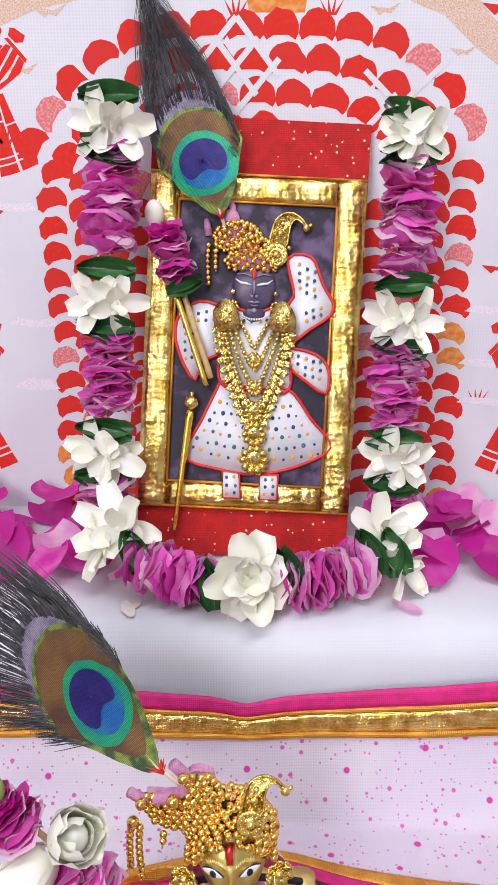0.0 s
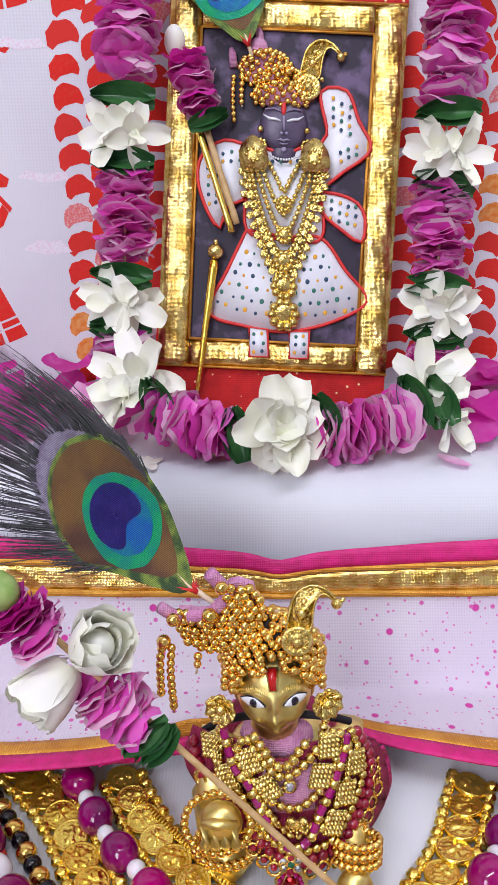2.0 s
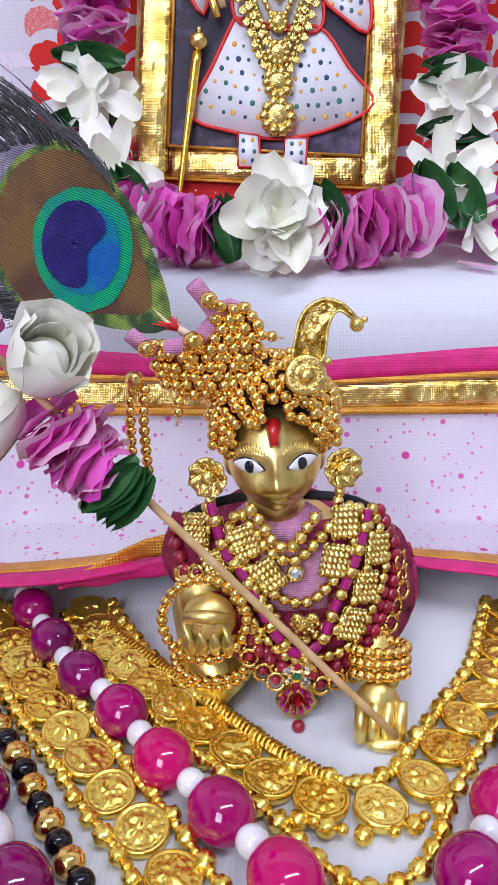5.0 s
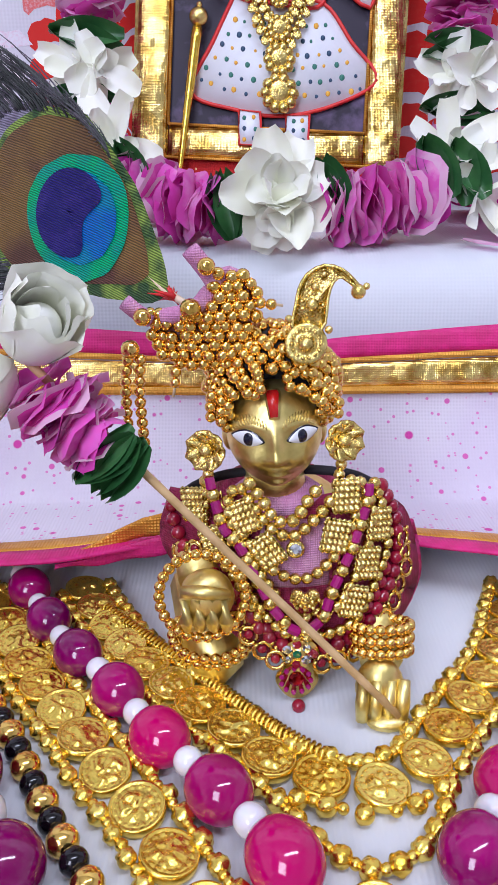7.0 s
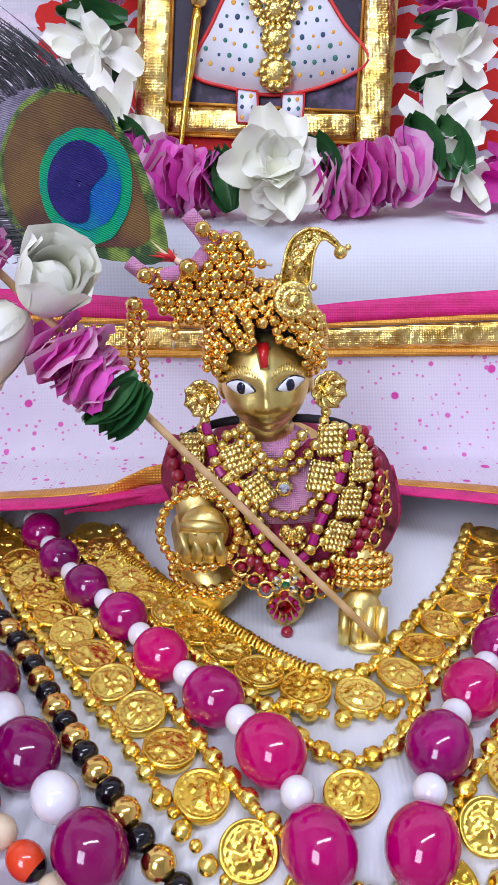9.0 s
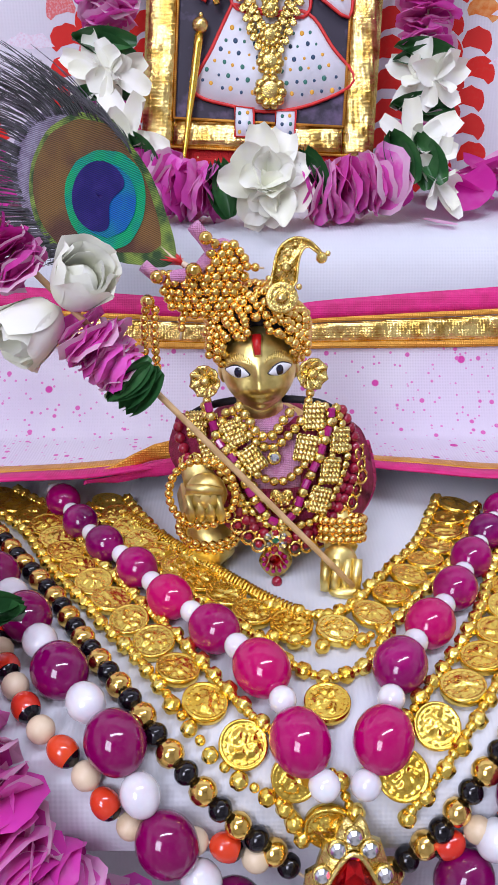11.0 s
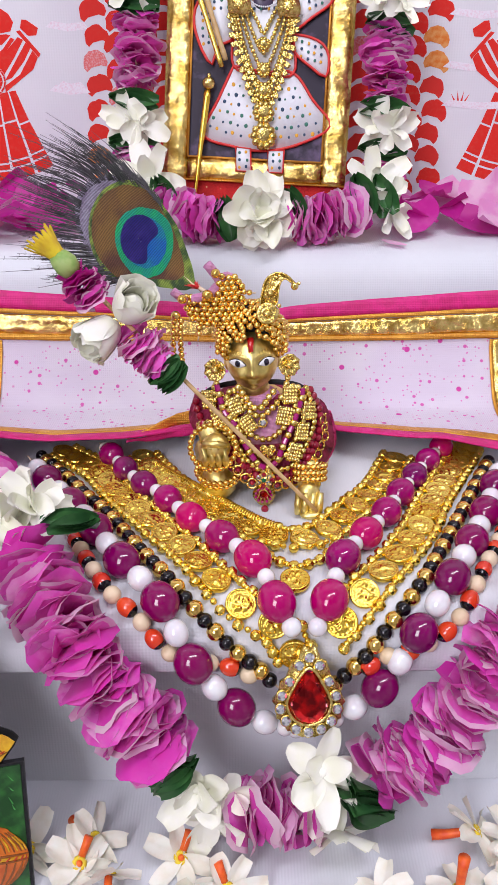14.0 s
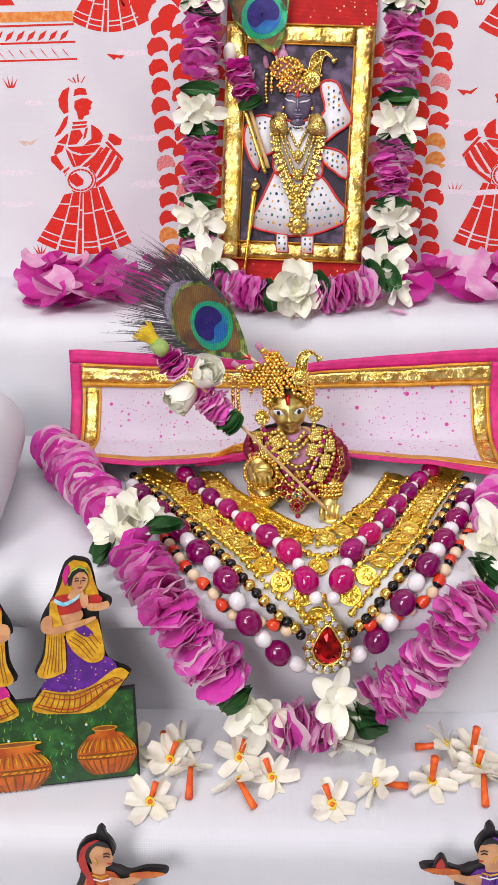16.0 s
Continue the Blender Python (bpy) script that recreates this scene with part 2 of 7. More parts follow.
def ball(bm, c, r, seg=12, rings=8, mat=0, m=None):
    r = r if isinstance(r, (tuple, list)) else (r, r, r)
    verts = [(c[0], c[1], c[2] + r[2])]
    for i in range(1, rings):
        a = math.pi * i / rings
        for j in range(seg):
            b = 2 * math.pi * j / seg
            verts.append((c[0] + r[0] * math.sin(a) * math.cos(b), c[1] + r[1] * math.sin(a) * math.sin(b), c[2] + r[2] * math.cos(a)))
    verts.append((c[0], c[1], c[2] - r[2]))
    last = len(verts) - 1
    faces = [(0, 1 + j, 1 + (j + 1) % seg) for j in range(seg)]
    for i in range(rings - 2):
        for j in range(seg):
            a, b = 1 + i * seg + j, 1 + i * seg + (j + 1) % seg
            faces.append((a, a + seg, b + seg, b))
    a = 1 + (rings - 2) * seg
    faces += [(a + j, last, a + (j + 1) % seg) for j in range(seg)]
    return put(bm, verts, faces, mat, m)


def basis(d, up=(0, 0, 1)):
    """A turn whose z axis is d and whose y axis lies towards up."""
    z = Vector(d).normalized()
    x = Vector(up).cross(z)
    if x.length < 1e-4:
        x = Vector((1, 0, 0)).cross(z)
    x.normalize()
    return Matrix((x, z.cross(x), z)).transposed()


def tube(bm, pts, r, n=8, mat=0, closed=False):
    pts = [Vector(p) for p in pts]
    rows = []
    for i, p in enumerate(pts):
        a = pts[i - 1] if i or closed else p
        b = pts[(i + 1) % len(pts)] if i < len(pts) - 1 or closed else p
        t = basis(b - a)
        q = r[i] if isinstance(r, (list, tuple)) else r
        rows.append([bm.verts.new(p + t @ Vector((q * math.cos(2 * math.pi * k / n), q * math.sin(2 * math.pi * k / n), 0))) for k in range(n)])
    for i in range(len(rows) - (0 if closed else 1)):
        u, w = rows[i], rows[(i + 1) % len(rows)]
        for k in range(n):
            bm.faces.new((u[k], u[(k + 1) % n], w[(k + 1) % n], w[k])).material_index = mat
    if not closed:
        bm.faces.new(rows[0][::-1]).material_index = mat
        bm.faces.new(rows[-1]).material_index = mat


def lathe(bm, profile, n=16, mat=0, m=None):
    """Turns a profile of (radius, height) about z."""
    verts, faces = [], []
    for r, z in profile:
        for k in range(n):
            a = 2 * math.pi * k / n
            verts.append((r * math.cos(a), r * math.sin(a), z))
    for i in range(len(profile) - 1):
        for k in range(n):
            a, b = i * n + k, i * n + (k + 1) % n
            faces.append((a, b, b + n, a + n))
    faces.append(tuple(range(n))[::-1])
    faces.append(tuple(range((len(profile) - 1) * n, len(profile) * n)))
    return put(bm, verts, faces, mat, m)


def grid(bm, nu, nv, f, mat=0, back=0.0):
    """A sheet of nu by nv cells, f(u, v) with u and v from 0 to 1; back: its thickness along f's normal."""
    rows = [[Vector(f(i / nu, j / nv)) for j in range(nv + 1)] for i in range(nu + 1)]
    vs = [[bm.verts.new(p) for p in row] for row in rows]
    for i in range(nu):
        for j in range(nv):
            bm.faces.new((vs[i][j], vs[i + 1][j], vs[i + 1][j + 1], vs[i][j + 1])).material_index = mat
    if back:
        def nrm(i, j):
            a = rows[min(i + 1, nu)][j] - rows[max(i - 1, 0)][j]
            b = rows[i][min(j + 1, nv)] - rows[i][max(j - 1, 0)]
            n = a.cross(b)
            return n.normalized() if n.length > 1e-9 else Vector((0, 0, 1))
        ws = [[bm.verts.new(rows[i][j] - nrm(i, j) * back) for j in range(nv + 1)] for i in range(nu + 1)]
        for i in range(nu):
            for j in range(nv):
                bm.faces.new((ws[i][j + 1], ws[i + 1][j + 1], ws[i + 1][j], ws[i][j])).material_index = mat
        for i in range(nu):
            bm.faces.new((vs[i + 1][0], vs[i][0], ws[i][0], ws[i + 1][0])).material_index = mat
            bm.faces.new((vs[i][nv], vs[i + 1][nv], ws[i + 1][nv], ws[i][nv])).material_index = mat
        for j in range(nv):
            bm.faces.new((vs[0][j], vs[0][j + 1], ws[0][j + 1], ws[0][j])).material_index = mat
            bm.faces.new((vs[nu][j + 1], vs[nu][j], ws[nu][j], ws[nu][j + 1])).material_index = mat
    return vs


def plate(bm, outline, thick, m, mat=0, mat_side=None):
    """A flat board with the given outline in its x, z plane, its front at y = -thick."""
    n = len(outline)
    verts = [(x, -thick, z) for x, z in outline] + [(x, 0, z) for x, z in outline]
    area = sum(outline[i][0] * outline[(i + 1) % n][1] - outline[(i + 1) % n][0] * outline[i][1] for i in range(n))
    order = list(range(n)) if area > 0 else list(range(n))[::-1]
    vs = put(bm, verts, [tuple(order), tuple(i + n for i in order[::-1])], mat, m)
    for i in range(n):
        j = (i + 1) % n
        f = (vs[i], vs[i + n], vs[j + n], vs[j]) if area > 0 else (vs[j], vs[j + n], vs[i + n], vs[i])
        bm.faces.new(f).material_index = mat if mat_side is None else mat_side


def spline(pts, step=1.0):
    """A smooth line through points, as points about step apart."""
    p = [Vector(a) for a in pts]
    p = [2 * p[0] - p[1]] + p + [2 * p[-1] - p[-2]]
    out = []
    for i in range(1, len(p) - 2):
        n = max(2, int((p[i + 1] - p[i]).length / step))
        for k in range(n):
            t = k / n
            out.append(0.5 * ((2 * p[i]) + (p[i + 1] - p[i - 1]) * t + (2 * p[i - 1] - 5 * p[i] + 4 * p[i + 1] - p[i + 2]) * t * t
                              + (3 * p[i] - p[i - 1] - 3 * p[i + 1] + p[i + 2]) * t ** 3))
    return out + [p[-2]]


class Line:
    """A smooth line with places and tangents by length."""

    def __init__(self, pts, step=1.0, straight=False):
        self.p = [Vector(p) for p in pts] if straight else spline(pts, step)
        self.s = [0.0]
        for a, b in zip(self.p, self.p[1:]):
            self.s.append(self.s[-1] + (b - a).length)
        self.length = self.s[-1]

    def at(self, d):
        d = min(max(d, 0), self.length)
        i = 0
        lo, hi = 0, len(self.s) - 1
        while hi - lo > 1:
            i = (lo + hi) // 2
            if self.s[i] <= d:
                lo = i
            else:
                hi = i
        f = (d - self.s[lo]) / max(1e-9, self.s[lo + 1] - self.s[lo])
        t = self.p[lo + 1] - self.p[lo]
        return self.p[lo] + t * f, t.normalized()


def string(parent, line, kinds, start=0.0, stop=None, gap=0.1, r=0.35, mat=None):
    """Threads beads on a line: kinds is a cycle of (name, mesh, length along the line, size)."""
    d, i = start, 0
    stop = line.length if stop is None else stop
    while True:
        name, me, long, size = kinds[i % len(kinds)]
        if d + long > stop:
            break
        p, t = line.at(d + long / 2)
        q = basis(t) @ Matrix.Rotation(RND.uniform(0, 6.28), 3, "Z")
        piece(name, me, parent, p, q, size if isinstance(size, tuple) else size * RND.uniform(0.96, 1.04))
        d += long + gap
        i += 1
    bm = bmesh.new()
    tube(bm, line.p[::2], r, 5)
    part("thread", bm, mat or M_CREAM, parent)


# ---- the setting: unseen room, wall cloth, shelf, seat, floor cloth ----


def box(bm, x0, x1, y0, y1, z0, z1):
    put(bm, [(x, y, z) for x in (x0, x1) for y in (y0, y1) for z in (z0, z1)],
        [(0, 1, 3, 2), (4, 6, 7, 5), (0, 4, 5, 1), (2, 3, 7, 6), (0, 2, 6, 4), (1, 5, 7, 3)])


def setting(name, bm, material, label, smooth=False):
    return tagged(part(name, bm, material, None, "", smooth), label, name.split("_")[0], "", "structure")


# Unseen room shell, added round the altar to reflect and bounce light.
for name, b, mat, label in (
        ("wall_behind", (-1700, 1700, 480, 560, -900, 1800), M_ROOMWALL, "unseen grey plastered room wall added behind the altar"),
        ("wall_front", (-1700, 1700, -2380, -2300, -900, 1800), M_ROOMWALL, "unseen grey plastered room wall facing the altar, added to bounce light"),
        ("wall_west", (-1780, -1700, -2300, 480, -900, 1800), M_ROOMWALL, "unseen grey plastered side wall added to close the room"),
        ("wall_east", (1700, 1780, -2300, 480, -900, 1800), M_ROOMWALL, "unseen grey plastered side wall added to close the room"),
        ("ceiling", (-1780, 1780, -2380, 560, 1800, 1880), M_ROOMWALL, "unseen plain plastered ceiling added over the altar"),
        ("floor", (-1780, 1780, -2380, 560, -980, -900), M_ROOMFLOOR, "unseen pale stone floor of the room, added to bounce light")):
    bm = bmesh.new()
    box(bm, *b)
    setting(name, bm, mat, label)

WALL_Y = 397.0


def wrinkle(x, y, z, size, amount):
    return noise.noise(Vector((x, y, z)) / size) * amount


bm = bmesh.new()
grid(bm, 90, 60, lambda u, v: (-520 + 1040 * u, WALL_Y, 60 + 560 * v), back=1.5)
wall_cloth = tagged(part("wall_cloth", bm, M_WALLCLOTH), "white cotton cloth hanging behind the altar, stencilled in red", "cloth", "", "structure")

SHELF, FLOOR = 75.0, -90.0


def profile(points, n=6):
    """Rounds a line of (y, z, radius) corners."""
    out = []
    for i, (y, z, r) in enumerate(points):
        if not r:
            out.append((y, z))
            continue
        p, a, b = Vector((y, z)), Vector(points[i - 1][:2]), Vector(points[i + 1][:2])
        for k in range(n + 1):
            t = k / n
            s, e = p + (a - p).normalized() * r, p + (b - p).normalized() * r
            out.append(tuple((1 - t) ** 2 * s + 2 * t * (1 - t) * p + t * t * e))
    return out


def draped(name, x0, x1, pts, label, crease=0.8, size=45.0, nx=70, split=8.0):
    """A cloth laid over steps, with soft creases, as one sheet along x."""
    line = Line([(0, y, z) for y, z in pts], 4.0, True)
    nv = int(line.length / split)

    def f(u, v):
        p, t = line.at(line.length * v)
        x = x0 + (x1 - x0) * u
        n = Vector((0, t.z, -t.y))
        if n.z < 0 and abs(t.z) < 0.5:
            n = -n
        w = wrinkle(x, p.y, p.z, size, crease) + wrinkle(x, p.y * 0.4, p.z * 0.4, size * 0.4, crease * 0.3)
        return Vector((x, p.y, p.z)) + n * w
    bm = bmesh.new()
    grid(bm, nx, nv, f)
    return setting(name, bm, M_CLOTH, label, True)


draped("shelf", -520, 520, profile([(410, SHELF, 0), (277, SHELF, 18), (274, 30, 0), (272, -60, 0)]), "upper altar shelf covered with white cotton cloth", 0.7)
draped("seat", -330, 330, profile([(285, 0, 0), (105.5, 0, 20), (105.5, -28.5, 5), (122, -28.5, 4), (121, -92, 0)], 7), "low seat cushion covered with white cotton cloth", 0.7)
draped("pedestal", -520, 520, profile([(130, FLOOR, 0), (40, FLOOR, 9), (36, -200, 0), (34, -330, 0)]), "lower altar step covered with white cotton cloth", 0.6)
draped("table", -700, 700, profile([(60, -200, 0), (-90, -200, 8), (-92, -600, 0), (-92, -890, 0)]), "table under the altar covered with white cloth", 0.8)

# ---- backrest cloth with ribbon borders ----


def back_cloth(x, v):
    """The spotted cloth that hangs from the shelf and rests on the necklaces' ends: x in mm, v from 0 (lower edge) to 1 (upper edge)."""
    back = 22 * math.exp(-(x / 45) ** 2) + 10 * max(0.0, (-x - 90) / 50)
    z0 = 14.5 - 8 * min(1.0, max(0.0, (x - 75) / 45)) - 2.0 * math.exp(-(x / 40) ** 2)
    z1 = 50.5 + 8.8 * min(1.25, abs(x + 2) / 105) ** 0.8 - 1.8 * math.exp(-((x + 1) / 9) ** 2)
    line = ((0, 203 + back, z0), (0.23, 225 + 0.6 * back, min(z0, 11.5)), (0.42, 243 + 0.2 * back, 11), (0.494, 249, 14.5), (0.61, 256, 23.5), (0.72, 262, 33), (1.0, 268, z1))
    i = max(k for k in range(6) if v >= line[k][0] or k == 0)
    (a, ya, za), (b, yb, zb) = line[i], line[i + 1]
    f = (v - a) / (b - a)
    return Vector((x, ya + (yb - ya) * f + wrinkle(x, 0, v * 60, 28, 1.0) * min(1, 0.3 + v), za + (zb - za) * f + 0.8 * wrinkle(x, v * 90, 0, 22, 1.0) * (1 - v)))


cloth_back = thing("backrest_cloth", (-9, 250, 0), "pink-speckled white cloth with magenta and gold ribbon borders", "cloth")
X0, X1 = -140.0, 126.0


def strip(name, mat, x0, x1, v0, v1, lift, nx, nv, label=""):
    bm = bmesh.new()
    grid(bm, nx, nv, lambda u, v: back_cloth(x0 + (x1 - x0) * u, v0 + (v1 - v0) * v) + Vector((0, -0.75 * lift, 0.65 * lift)), back=0.7)
    return part(name, bm, mat, cloth_back, label)


strip("fabric", M_SPOT, X0 + 1, X1 - 1, 0.02, 0.98, 0.0, 80, 36)
strip("magenta_border", M_PINK, X0, X1, 0.917, 1.0, 0.9, 80, 3, "magenta ribbon edge")
strip("orange_border", M_ORANGE, X0 + 7, X1 - 7, 0.894, 0.915, 1.2, 80, 1, "orange ribbon edge")
strip("gold_border", M_GOLDRIB, X0 + 7, X1 - 7, 0.8, 0.892, 0.9, 160, 4, "shiny gold ribbon")
strip("orange_border", M_ORANGE, X0 + 7, X1 - 7, 0.77, 0.798, 1.2, 80, 1, "orange ribbon edge")
strip("magenta_border", M_PINK, X0, X1, -0.01, 0.076, 0.9, 80, 3, "magenta ribbon edge")
strip("orange_border", M_ORANGE, X0 + 7, X1 - 7, 0.079, 0.15, 0.9, 80, 3, "orange gold ribbon")
for a, b in ((X0, X0 + 6.8), (X1 - 6.8, X1)):
    strip("magenta_border", M_PINK, a, b, 0.08, 0.914, 0.9, 3, 30, "magenta ribbon edge")
for a, b in ((X0 + 7.2, X0 + 9.3), (X0 + 17.2, X0 + 18.6), (X1 - 9.3, X1 - 7.2), (X1 - 18.6, X1 - 17.2)):
    strip("orange_border", M_ORANGE, a, b, 0.154, 0.766, 1.1, 2, 24, "orange ribbon edge")
for a, b in ((X0 + 9.5, X0 + 17), (X1 - 17, X1 - 9.5)):
    strip("gold_border", M_GOLDRIB, a, b, 0.154, 0.766, 0.95, 4, 24, "shiny gold ribbon")


# gathered tails of the ribbon behind the figurine
for path in ([(-58, 208, 14), (-48, 211, 13), (-38, 213, 14), (-20, 212, 18)],):
    tail = thing("ribbon_tail", path[1], "crumpled magenta ribbon tail with an orange lining behind the figurine", "ribbon")
    ln = Line(path)
    lining = path[0][0] < 0
    for name, mat, a, b, dy in (("magenta_edge", M_PINK, 0.0, 5.0, 0.0), ("orange_lining", M_ORANGE, 4.6, 10.0, 2.5))[:2 if lining else 1]:
        bm = bmesh.new()
        grid(bm, 30, 4, lambda u, v: ln.at(ln.length * u)[0] + Vector((0, dy + 0.5 * math.sin(u * 17 + v * 2), (a + (b - a) * v) * min(1.0, 0.1 + u * 1.6) - 3 + 0.25 * math.sin(u * 7))), back=0.5)
        part(name, bm, mat, tail)


# ---- bolster cushions at the ends of the seat ----


def bolster(x, side):
    ob = thing("bolster", (x, 190, 26), "white cotton bolster cushion with a gathered pink end", "bolster", "bolsters beside the seat")
    bm = bmesh.new()
    ax = Matrix.Translation((x, 178, 27)) @ Euler((radians(90), 0, radians(8 * side))).to_matrix().to_4x4()
    prof = [(2, -62), (9, -63), (19, -60), (25, -53), (26.5, -40), (27, 0), (26.5, 40), (25, 53), (18, 60), (2, 61)]
    vs = lathe(bm, prof, 28, 0, ax)
    for v in vs:
        v.co += Vector((1, 0, 1)) * wrinkle(*v.co, 14, 1.6)
    part("cushion", bm, M_CLOTH, ob)
    bm = bmesh.new()
    c = ax @ Vector((0, 0, 62))
    for k in range(12):
        a = k / 12 * 6.28
        d = Vector((math.cos(a) * 3, -2.5 - RND.random() * 2, math.sin(a) * 3))
        tube(bm, [c + d * -0.2, c + d * 0.6, c + d * 1.3 + Vector((0, 0, -1.5))], [0.6, 1.1, 0.5], 5)
    part("tassel", bm, M_PINK, ob, "pink thread tassel")
    return ob


bolster(-180, 1)
bolster(176, -1)


# ---- necklaces laid over the seat ----


def ellipsoid(name, rx, rz, mat, seg=14, rings=10, flat=0.0):
    bm = bmesh.new()
    ball(bm, (0, 0, 0), (rx, rx, rz), seg, rings)
    return piece_mesh(name, bm, mat)


def ridged_bead(name, r, mat):
    """A small gold bead with a drilled, ridged waist."""
    bm = bmesh.new()
    lathe(bm, [(r * 0.35, -r * 0.95), (r * 0.75, -r * 0.72), (r, -r * 0.25), (r, r * 0.25), (r * 0.75, r * 0.72), (r * 0.35, r * 0.95)], 12)
    return piece_mesh(name, bm, mat)


def flower_bead(name, r, mat):
    """An ornate bead: a round body with lobes in two rows."""
    bm = bmesh.new()
    for v in ball(bm, (0, 0, 0), (r * 0.92, r * 0.92, r * 0.95), 18, 12):
        a, z = math.atan2(v.co.y, v.co.x), v.co.z / r
        k = 1 + 0.16 * math.cos(6 * a + (3.14 if z > 0 else 0)) * math.sin(math.pi * min(1, abs(z)))
        v.co.x, v.co.y = v.co.x * k, v.co.y * k
    return piece_mesh(name, bm, mat)


ME_RUBY = ellipsoid("stone_bead", 5.9, 6.8, M_RUBY, 20, 16)
ME_PLUM = ellipsoid("stone_bead", 5.9, 6.7, M_PLUM, 20, 16)
ME_PEARL = ellipsoid("pearl", 2.9, 2.9, M_PEARL)
ME_PEARLBIG = ellipsoid("pearl", 4.3, 4.9, M_PEARL)
ME_BLACK = ellipsoid("black_bead", 2.45, 2.3, M_BLACK)
ME_GOLDB = ridged_bead("gold_bead", 2.75, M_GOLD)
bm = bmesh.new()
ball(bm, (0, 0, 0), (3.2, 3.2, 3.9), 14, 10)
for f in bm.faces:
    f.material_index = 1 if f.calc_center_median().z > 1.9 else 0
ME_SEED = piece_mesh("red_seed", bm, [M_SEEDRED, M_BLACK])
ME_CREAM = ellipsoid("wooden_bead", 3.1, 3.2, M_CREAM)
ME_FLOWERB = flower_bead("flower_bead", 2.0, M_COIN)
ME_GRAIN = ellipsoid("gold_grain", 1.15, 1.15, M_COIN, 8, 6)


def coin_mesh(name, r, seed):
    """A stamped coin with a beaded rim and a worn raised device, as one skin."""
    q = random.Random(seed)
    marks = [(0.58 * math.sqrt(q.random()), q.random() * 6.283, q.uniform(0.07, 0.14), q.uniform(0.25, 0.6)) for k in range(26)]
    marks = [(d * math.cos(a), d * math.sin(a), w, h) for d, a, w, h in marks]

    def high(f, a):
        if f > 0.86:
            return 1.15 - 0.2 * (f - 0.86) / 0.14
        if f > 0.66:
            return 0.8 + 0.38 * max(0.0, math.cos(16 * a)) * math.sin(math.pi * (f - 0.66) / 0.2)
        x, y = f * math.cos(a), f * math.sin(a)
        return 0.8 + min(0.75, sum(h * math.exp(-((x - u) ** 2 + (y - v) ** 2) / (w * w)) for u, v, w, h in marks))
    bm = bmesh.new()
    n = 48
    rows = [[bm.verts.new((r * 0.94 * math.cos(k / n * 6.283), r * 0.94 * math.sin(k / n * 6.283), -1.3)) for k in range(n)],
            [bm.verts.new((r * math.cos(k / n * 6.283), r * math.sin(k / n * 6.283), -1.0)) for k in range(n)]]
    for f in (1.0, 0.96, 0.9, 0.86, 0.81, 0.76, 0.71, 0.66, 0.58, 0.5, 0.42, 0.34, 0.26, 0.18, 0.1, 0.03):
        rows.append([bm.verts.new((r * f * math.cos(k / n * 6.283), r * f * math.sin(k / n * 6.283), high(f, k / n * 6.283))) for k in range(n)])
    for u, w in zip(rows, rows[1:]):
        for k in range(n):
            bm.faces.new((u[k], u[(k + 1) % n], w[(k + 1) % n], w[k]))
    bm.faces.new(rows[0][::-1])
    bm.faces.new(rows[-1])
    return piece_mesh(name, bm, M_COIN)


COINS = [coin_mesh("coin", 5.1, s) for s in (1, 2, 3, 4)]
SEAT_F, SEAT_R = 105.5, 20.0


def seat_normal(p):
    """The way out of the seat's rounded front at a place over it."""
    yc = SEAT_F + SEAT_R
    if p[1] >= yc:
        return Vector((0, 0, 1))
    if p[2] <= -SEAT_R:
        return Vector((0, -1, 0))
    return Vector((0, p[1] - yc, p[2] + SEAT_R)).normalized()


def rest(line, high):
    """Moves a line's points onto the seat at a height over its cloth."""
    out = []
    for p in line:
        p = Vector(p)
        n = seat_normal(p)
        yc = SEAT_F + SEAT_R
        if p.y >= yc:
            q = Vector((p.x, p.y, high))
        elif p.z <= -SEAT_R:
            q = Vector((p.x, SEAT_F - high, p.z))
        else:
            q = Vector((p.x, yc, -SEAT_R)) + n * (SEAT_R + high)
        out.append(q)
    return out


def coin_necklace(label, pts, mid_drop, start=0.0, stop=None):
    line = Line(rest(pts, 1.8))
    ob = thing("coin_necklace", rest([pts[len(pts) // 2]], 0)[0], label, "necklace", "necklaces on the seat")
    d, i = start, 0
    stop = line.length if stop is None else stop
    centre = sum((Vector(p) for p in pts), Vector()) / len(pts)
    while d < stop:
        p, t = line.at(d)
        n = seat_normal(p)
        side = t.cross(n).normalized()
        pitch = 12.2 - 3.2 * min(1.0, max(0.0, (p.y - 135) / 45))
        tilt = basis(n + t * 0.16 * RND.uniform(0.3, 1.2) + side * RND.uniform(-0.15, 0.15), side)
        piece("coin", COINS[i % 4], ob, p + n * 0.5, tilt @ Matrix.Rotation(RND.uniform(0, 6.28), 3, "Z"), RND.uniform(0.95, 1.05))
        for s, me, ks in ((1, ME_FLOWERB, (-0.27, 0.23)), (1, ME_GRAIN, (-0.02, 0.48)), (-1, ME_FLOWERB, (0.48, 0.02)), (-1, ME_GRAIN, (-0.34, -0.2, 0.2, 0.34))):
            for k in ks:
                q, tt = line.at(d + k * pitch)
                nn = seat_normal(q)
                piece("chain_bead", me, ob, q + tt.cross(nn).normalized() * s * (6.1 if me is ME_FLOWERB else 5.7) + nn * 0.5, basis(tt) @ Matrix.Rotation(RND.random() * 3, 3, "Z"), RND.uniform(0.9, 1.1))
        d += pitch
        i += 1
    return ob


